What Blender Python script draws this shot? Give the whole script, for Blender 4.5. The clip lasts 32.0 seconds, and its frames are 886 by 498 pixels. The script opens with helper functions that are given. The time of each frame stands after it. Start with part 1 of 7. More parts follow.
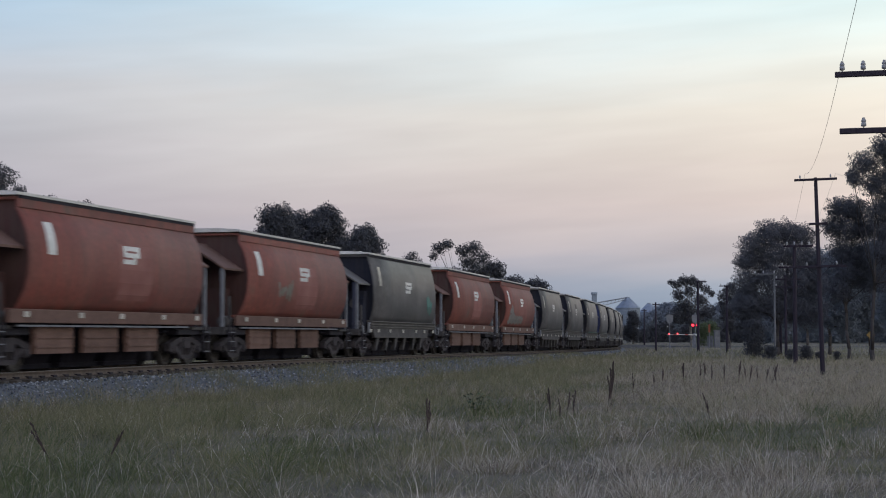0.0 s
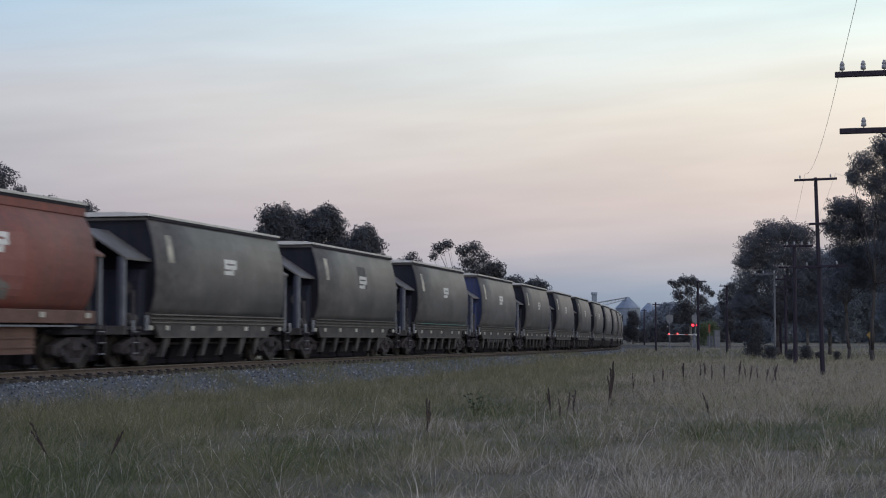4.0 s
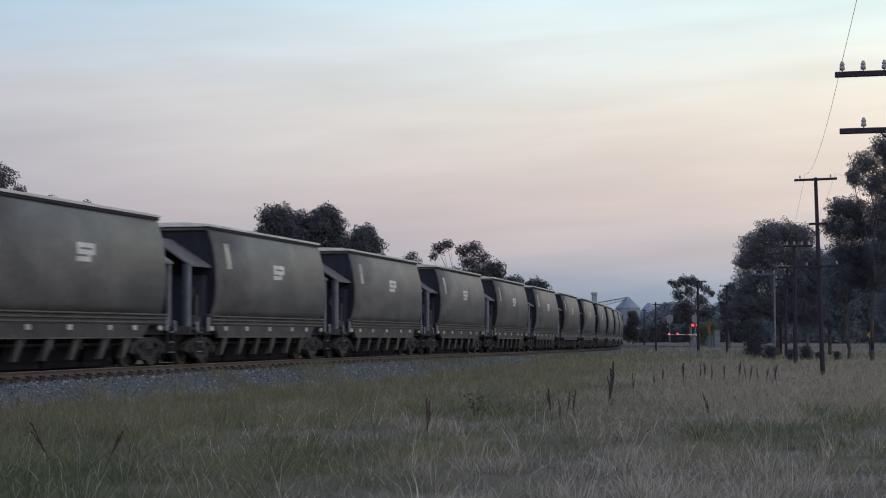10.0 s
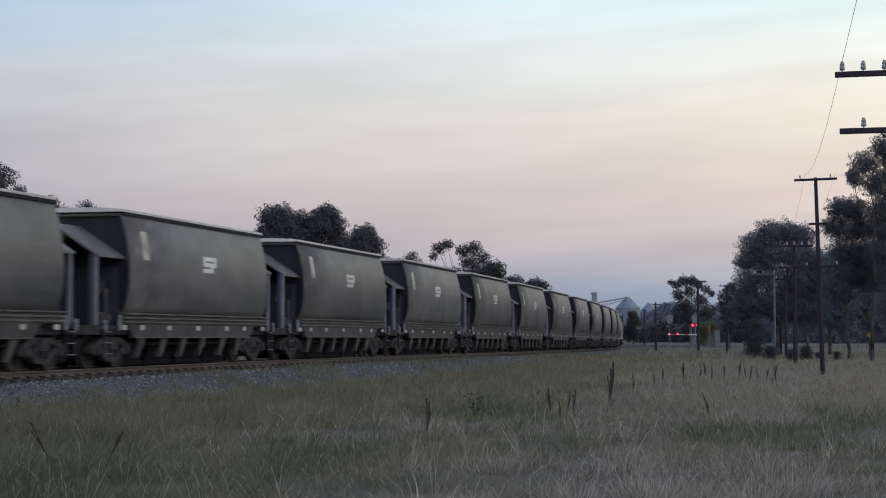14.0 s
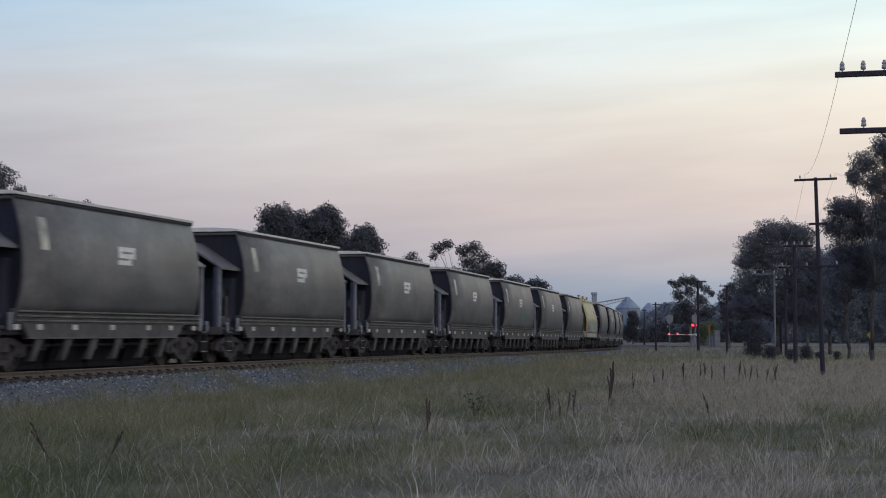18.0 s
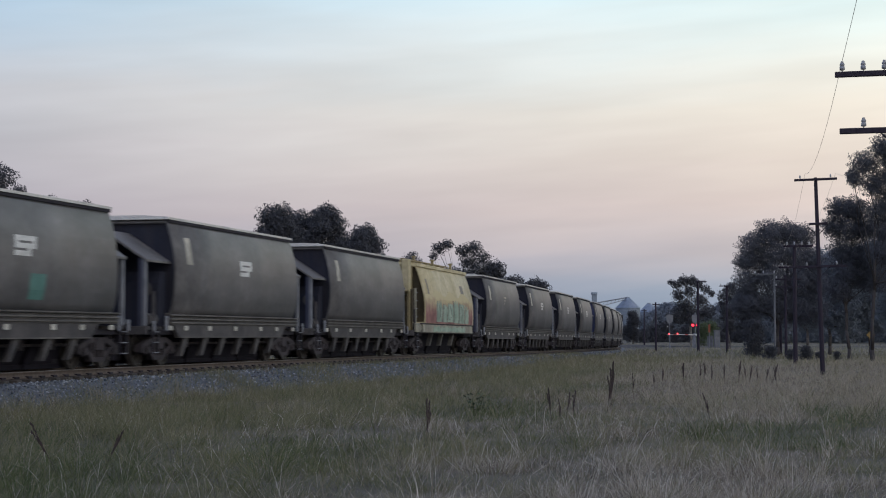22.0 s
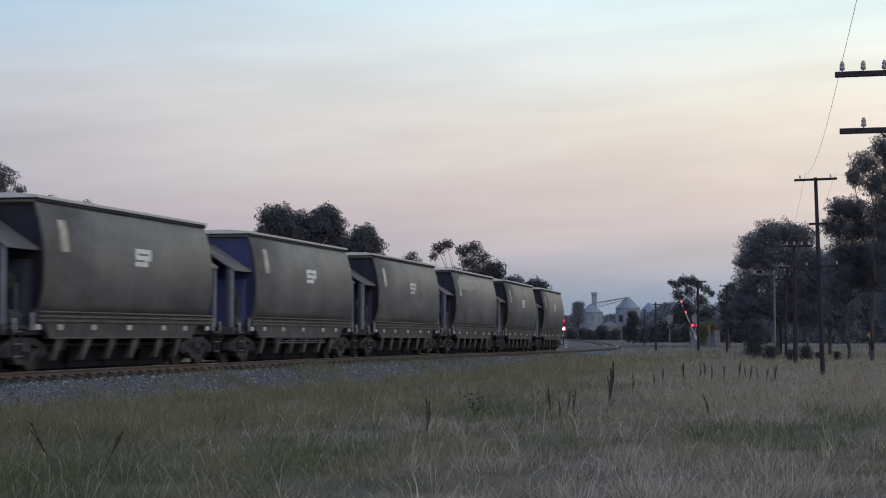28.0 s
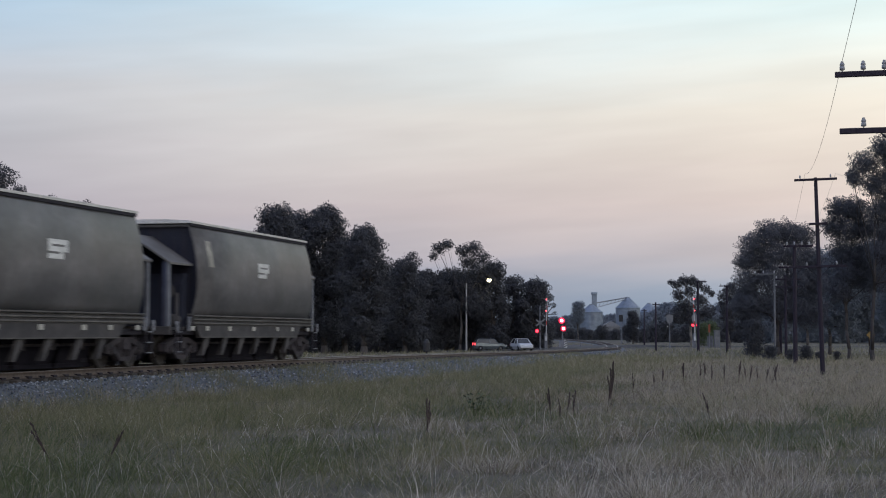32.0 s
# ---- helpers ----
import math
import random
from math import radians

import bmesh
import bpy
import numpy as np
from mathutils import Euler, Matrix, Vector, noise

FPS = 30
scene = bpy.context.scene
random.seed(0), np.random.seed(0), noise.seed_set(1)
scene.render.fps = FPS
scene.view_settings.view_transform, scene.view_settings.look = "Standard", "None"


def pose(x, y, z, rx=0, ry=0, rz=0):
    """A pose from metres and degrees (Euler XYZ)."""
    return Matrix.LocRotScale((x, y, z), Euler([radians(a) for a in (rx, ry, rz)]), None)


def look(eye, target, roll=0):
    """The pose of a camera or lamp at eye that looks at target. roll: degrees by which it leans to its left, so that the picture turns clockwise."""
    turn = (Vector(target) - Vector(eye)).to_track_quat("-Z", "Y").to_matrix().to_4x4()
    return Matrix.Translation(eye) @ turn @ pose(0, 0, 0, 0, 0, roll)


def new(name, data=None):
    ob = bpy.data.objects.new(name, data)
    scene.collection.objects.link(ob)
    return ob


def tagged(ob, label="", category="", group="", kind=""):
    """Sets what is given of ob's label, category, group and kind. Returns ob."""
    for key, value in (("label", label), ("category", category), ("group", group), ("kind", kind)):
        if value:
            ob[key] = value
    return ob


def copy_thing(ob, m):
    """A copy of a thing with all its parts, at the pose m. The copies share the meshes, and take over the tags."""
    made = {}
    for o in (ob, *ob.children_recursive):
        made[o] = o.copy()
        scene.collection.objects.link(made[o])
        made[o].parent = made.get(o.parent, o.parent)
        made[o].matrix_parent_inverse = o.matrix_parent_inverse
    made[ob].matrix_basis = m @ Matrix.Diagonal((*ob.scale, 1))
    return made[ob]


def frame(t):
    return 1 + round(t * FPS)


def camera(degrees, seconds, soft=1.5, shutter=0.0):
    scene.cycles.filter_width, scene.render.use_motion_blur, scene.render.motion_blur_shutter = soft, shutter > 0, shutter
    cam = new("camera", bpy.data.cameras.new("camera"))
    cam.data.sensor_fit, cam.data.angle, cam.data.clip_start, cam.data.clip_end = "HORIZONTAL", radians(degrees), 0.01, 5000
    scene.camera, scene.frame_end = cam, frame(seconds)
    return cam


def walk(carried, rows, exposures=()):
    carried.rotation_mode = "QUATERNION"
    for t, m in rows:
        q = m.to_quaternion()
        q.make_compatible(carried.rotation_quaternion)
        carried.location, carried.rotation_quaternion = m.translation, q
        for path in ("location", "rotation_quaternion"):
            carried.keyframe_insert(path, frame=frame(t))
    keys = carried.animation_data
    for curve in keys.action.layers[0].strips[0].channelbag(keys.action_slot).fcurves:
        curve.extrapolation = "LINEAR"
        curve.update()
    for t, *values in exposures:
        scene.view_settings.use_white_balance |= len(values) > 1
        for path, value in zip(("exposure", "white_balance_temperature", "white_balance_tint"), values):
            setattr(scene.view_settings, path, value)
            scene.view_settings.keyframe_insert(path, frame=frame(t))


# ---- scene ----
cam = camera(29.31, 32.0, soft=1.05, shutter=0.5)
EYE = 1.45
walk(cam, [(0.0, look((0, 0, EYE), (0, 100, EYE + 5.541))), (32.0, look((0, 0, EYE), (0, 100, EYE + 5.541)))])

# ---------------------------------------------------------------- light
world = bpy.data.worlds.new("dusk_sky")
scene.world = world
world.use_nodes = True


def build_sky():
    nt = world.node_tree
    nt.nodes.clear()
    N, K = nt.nodes.new, nt.links.new
    out, bg = N("ShaderNodeOutputWorld"), N("ShaderNodeBackground")
    tc, sep = N("ShaderNodeTexCoord"), N("ShaderNodeSeparateXYZ")
    K(tc.outputs["Generated"], sep.inputs[0])
    # long thin bands of high cloud, flattened towards the horizon
    climb = N("ShaderNodeMath")
    climb.operation = "MULTIPLY_ADD"
    climb.inputs[1].default_value = -0.065
    K(sep.outputs["X"], climb.inputs[0])
    K(sep.outputs["Z"], climb.inputs[2])
    tilt, mp = N("ShaderNodeCombineXYZ"), N("ShaderNodeMapping")
    K(sep.outputs["X"], tilt.inputs[0])
    K(sep.outputs["Y"], tilt.inputs[1])
    K(climb.outputs[0], tilt.inputs[2])
    mp.inputs["Scale"].default_value = (1.7, 1.7, 13)
    K(tilt.outputs[0], mp.inputs[0])
    n1 = N("ShaderNodeTexNoise")
    n1.inputs["Scale"].default_value, n1.inputs["Detail"].default_value = 2.0, 4.0
    n1.inputs["Roughness"].default_value = 0.55
    K(mp.outputs[0], n1.inputs["Vector"])
    sub = N("ShaderNodeMath")
    sub.operation = "MULTIPLY_ADD"
    sub.inputs[1].default_value, sub.inputs[2].default_value = 0.052, -0.026
    K(n1.outputs["Fac"], sub.inputs[0])
    add = N("ShaderNodeMath")
    add.operation = "ADD"
    K(sep.outputs["Z"], add.inputs[0])
    K(sub.outputs[0], add.inputs[1])
    ramp = N("ShaderNodeValToRGB")
    K(add.outputs[0], ramp.inputs[0])
    stops = SKY_STOPS
    els = ramp.color_ramp.elements
    while len(els) < len(stops):
        els.new(0.5)
    for e, (p, c) in zip(els, stops):
        e.position, e.color = p, (*c, 1)
    # the western glow is a little warmer and brighter to the right
    az = N("ShaderNodeMapRange")
    az.inputs["From Min"].default_value, az.inputs["From Max"].default_value = -0.3, 0.3
    az.inputs["To Min"].default_value, az.inputs["To Max"].default_value = 0.0, 1.0
    K(sep.outputs["X"], az.inputs["Value"])
    tint = N("ShaderNodeMix")
    tint.data_type = "RGBA"
    tint.inputs["A"].default_value, tint.inputs["B"].default_value = (0.680, 0.742, 0.858, 1), (1.27, 1.23, 1.10, 1)
    K(az.outputs[0], tint.inputs["Factor"])
    mul = N("ShaderNodeMix")
    mul.data_type, mul.blend_type = "RGBA", "MULTIPLY"
    mul.inputs["Factor"].default_value = 1.0
    K(ramp.outputs[0], mul.inputs["A"])
    K(tint.outputs["Result"], mul.inputs["B"])
    # the sun has gone down behind the camera: that side of the sky still glows
    gl = N("ShaderNodeMapRange")
    gl.interpolation_type = "SMOOTHSTEP"
    gl.inputs["From Min"].default_value, gl.inputs["From Max"].default_value = 0.5, -0.9
    gl.inputs["To Min"].default_value, gl.inputs["To Max"].default_value = 0.0, 1.0
    K(sep.outputs["Y"], gl.inputs["Value"])
    west = N("ShaderNodeMix")
    west.data_type = "RGBA"
    west.inputs["A"].default_value, west.inputs["B"].default_value = (1, 1, 1, 1), (1.62, 1.48, 1.38, 1)
    K(gl.outputs[0], west.inputs["Factor"])
    mul2 = N("ShaderNodeMix")
    mul2.data_type, mul2.blend_type = "RGBA", "MULTIPLY"
    mul2.inputs["Factor"].default_value = 1.0
    K(mul.outputs["Result"], mul2.inputs["A"])
    K(west.outputs["Result"], mul2.inputs["B"])
    # fine streaks in brightness
    n2 = N("ShaderNodeTexNoise")
    n2.inputs["Scale"].default_value, n2.inputs["Detail"].default_value = 3.4, 3.0
    K(mp.outputs[0], n2.inputs["Vector"])
    mr = N("ShaderNodeMapRange")
    mr.inputs["From Min"].default_value, mr.inputs["From Max"].default_value = 0.3, 0.7
    mr.inputs["To Min"].default_value, mr.inputs["To Max"].default_value = 0.925, 1.06
    K(n2.outputs["Fac"], mr.inputs["Value"])
    vm = N("ShaderNodeVectorMath")
    vm.operation = "SCALE"
    K(mul2.outputs["Result"], vm.inputs[0])
    K(mr.outputs[0], vm.inputs["Scale"])
    K(vm.outputs[0], bg.inputs["Color"])
    bg.inputs["Strength"].default_value = SKY_STRENGTH
    K(bg.outputs[0], out.inputs[0])


# sine of the elevation and the colour of the sky there, after sunset
SKY_STOPS = [(0.0, (0.195, 0.259, 0.38)), (0.012, (0.246, 0.309, 0.43)), (0.030, (0.330, 0.374, 0.48)), (0.055, (0.492, 0.459, 0.51)),
             (0.082, (0.642, 0.560, 0.565)), (0.105, (0.708, 0.640, 0.620)), (0.135, (0.780, 0.740, 0.708)), (0.165, (0.770, 0.812, 0.826)),
             (0.200, (0.690, 0.834, 0.91)), (0.40, (0.470, 0.562, 0.78)), (1.0, (0.285, 0.345, 0.60))]
SKY_STRENGTH = 1.0
build_sky()

# the last faint glow of the set sun, very broad
sun = new("sun", bpy.data.lights.new("sun", "SUN"))
sun.data.energy, sun.data.angle, sun.data.color = 0.15, radians(40), (1.0, 0.9, 0.82)
sun.matrix_world = look((20, -80, 24), (0, 0, 0))


# ---------------------------------------------------------------- materials
def mat(name, c1, c2, scale=3.0, rough=0.8, metal=0.0, bump=0.15, fine=30.0, stretch=(1, 1, 1), vary=0.12, c3=None, streak=0.0, spec=0.4):
    m = bpy.data.materials.new(name)
    m.use_nodes = True
    nt = m.node_tree
    N, K = nt.nodes.new, nt.links.new
    b = nt.nodes["Principled BSDF"]
    tc, mp, oi = N("ShaderNodeTexCoord"), N("ShaderNodeMapping"), N("ShaderNodeObjectInfo")
    mp.inputs["Scale"].default_value = stretch
    off = N("ShaderNodeVectorMath")
    off.operation = "MULTIPLY_ADD"
    off.inputs[1].default_value = (1, 1, 1)
    sc = N("ShaderNodeMath")
    sc.operation, sc.inputs[1].default_value = "MULTIPLY", 53.0
    K(oi.outputs["Random"], sc.inputs[0])
    K(tc.outputs["Object"], off.inputs[0])
    K(sc.outputs[0], off.inputs[2])
    K(off.outputs[0], mp.inputs[0])
    n1, n2 = N("ShaderNodeTexNoise"), N("ShaderNodeTexNoise")
    n1.inputs["Scale"].default_value, n1.inputs["Detail"].default_value = scale, 5.0
    n2.inputs["Scale"].default_value, n2.inputs["Detail"].default_value = fine, 3.0
    K(mp.outputs[0], n1.inputs["Vector"])
    K(off.outputs[0], n2.inputs["Vector"])
    r = N("ShaderNodeValToRGB")
    r.color_ramp.elements[0].position, r.color_ramp.elements[1].position = 0.36, 0.64
    r.color_ramp.elements[0].color, r.color_ramp.elements[1].color = (*c1, 1), (*c2, 1)
    if c3:
        e = r.color_ramp.elements.new(0.74)
        e.color = (*c3, 1)
    K(n1.outputs["Fac"], r.inputs[0])
    col = r.outputs[0]
    if streak:
        # dirt run down in vertical streaks
        ms, ns = N("ShaderNodeMapping"), N("ShaderNodeTexNoise")
        ms.inputs["Scale"].default_value = (7.0, 7.0, 0.5)
        ns.inputs["Scale"].default_value, ns.inputs["Detail"].default_value = 1.0, 4.0
        K(off.outputs[0], ms.inputs[0])
        K(ms.outputs[0], ns.inputs["Vector"])
        mm = N("ShaderNodeMapRange")
        mm.inputs["From Min"].default_value, mm.inputs["From Max"].default_value = 0.35, 0.7
        mm.inputs["To Min"].default_value, mm.inputs["To Max"].default_value = 0.0, streak
        K(ns.outputs["Fac"], mm.inputs["Value"])
        mx = N("ShaderNodeMix")
        mx.data_type = "RGBA"
        mx.inputs["B"].default_value = (0.075, 0.062, 0.05, 1)
        K(mm.outputs[0], mx.inputs["Factor"])
        K(col, mx.inputs["A"])
        col = mx.outputs["Result"]
    # grain and one tone for each object
    g = N("ShaderNodeMapRange")
    g.inputs["From Min"].default_value, g.inputs["From Max"].default_value = 0.25, 0.75
    g.inputs["To Min"].default_value, g.inputs["To Max"].default_value = 0.82, 1.18
    K(n2.outputs["Fac"], g.inputs["Value"])
    o = N("ShaderNodeMapRange")
    o.inputs["To Min"].default_value, o.inputs["To Max"].default_value = 1 - vary, 1 + vary
    K(oi.outputs["Random"], o.inputs["Value"])
    mu = N("ShaderNodeMath")
    mu.operation = "MULTIPLY"
    K(g.outputs[0], mu.inputs[0])
    K(o.outputs[0], mu.inputs[1])
    vs = N("ShaderNodeVectorMath")
    vs.operation = "SCALE"
    K(col, vs.inputs[0])
    K(mu.outputs[0], vs.inputs["Scale"])
    K(vs.outputs[0], b.inputs["Base Color"])
    b.inputs["Roughness"].default_value, b.inputs["Metallic"].default_value = rough, metal
    b.inputs["Specular IOR Level"].default_value = spec
    if bump:
        bp = N("ShaderNodeBump")
        bp.inputs["Strength"].default_value, bp.inputs["Distance"].default_value = bump, 0.02
        K(n2.outputs["Fac"], bp.inputs["Height"])
        K(bp.outputs[0], b.inputs["Normal"])
    return m


def leafmat(name, cols, rough=0.7, trans=0.0, spec=0.25):
    """Blades and leaves: a colour for each one from a ramp."""
    m = bpy.data.materials.new(name)
    m.use_nodes = True
    nt = m.node_tree
    N, K = nt.nodes.new, nt.links.new
    b = nt.nodes["Principled BSDF"]
    ge, r = N("ShaderNodeNewGeometry"), N("ShaderNodeValToRGB")
    els = r.color_ramp.elements
    while len(els) < len(cols):
        els.new(0.5)
    for i, (e, c) in enumerate(zip(els, cols)):
        e.position, e.color = i / (len(cols) - 1), (*c, 1)
    K(ge.outputs["Random Per Island"], r.inputs[0])
    K(r.outputs[0], b.inputs["Base Color"])
    b.inputs["Roughness"].default_value = rough
    b.inputs["Specular IOR Level"].default_value = spec
    if trans:
        # thin blades let some light through
        tr, mx = N("ShaderNodeBsdfTranslucent"), N("ShaderNodeMixShader")
        K(r.outputs[0], tr.inputs["Color"])
        mx.inputs[0].default_value = trans
        out = nt.nodes["Material Output"]
        K(b.outputs[0], mx.inputs[1])
        K(tr.outputs[0], mx.inputs[2])
        K(mx.outputs[0], out.inputs["Surface"])
    return m


def grassmat(name, cols, share=0.6):
    """Blades whose colour changes from patch to patch over the paddock and a little from blade to blade."""
    m = leafmat(name, cols, 0.75, 0.3)
    nt = m.node_tree
    N, K = nt.nodes.new, nt.links.new
    r = [n for n in nt.nodes if n.type == "VALTORGB"][0]
    ge = [n for n in nt.nodes if n.type == "NEW_GEOMETRY"][0]
    tc, mp, n1 = N("ShaderNodeTexCoord"), N("ShaderNodeMapping"), N("ShaderNodeTexNoise")
    mp.inputs["Scale"].default_value = (1.0, 0.30, 0.2)
    K(tc.outputs["Object"], mp.inputs[0])
    K(mp.outputs[0], n1.inputs["Vector"])
    n1.inputs["Scale"].default_value, n1.inputs["Detail"].default_value, n1.inputs["Roughness"].default_value = 1.1, 4.0, 0.6
    mr = N("ShaderNodeMapRange")
    mr.inputs["From Min"].default_value, mr.inputs["From Max"].default_value = 0.32, 0.68
    mr.inputs["To Max"].default_value = share
    K(n1.outputs["Fac"], mr.inputs["Value"])
    ad = N("ShaderNodeMath")
    ad.operation = "MULTIPLY_ADD"
    ad.inputs[1].default_value = 1 - share
    K(ge.outputs["Random Per Island"], ad.inputs[0])
    K(mr.outputs[0], ad.inputs[2])
    K(ad.outputs[0], r.inputs[0])
    return m


def glow(name, col, strength):
    m = bpy.data.materials.new(name)
    m.use_nodes = True
    b = m.node_tree.nodes["Principled BSDF"]
    b.inputs["Base Color"].default_value = (*col, 1)
    b.inputs["Emission Color"].default_value = (*col, 1)
    b.inputs["Emission Strength"].default_value = strength
    b.inputs["Roughness"].default_value = 0.3
    return m


def glassmat(name, tint=(0.6, 0.65, 0.68)):
    m = bpy.data.materials.new(name)
    m.use_nodes = True
    b = m.node_tree.nodes["Principled BSDF"]
    b.inputs["Base Color"].default_value = (*[c * 0.06 for c in tint], 1)
    b.inputs["Roughness"].default_value = 0.05
    b.inputs["Specular IOR Level"].default_value = 0.6
    return m


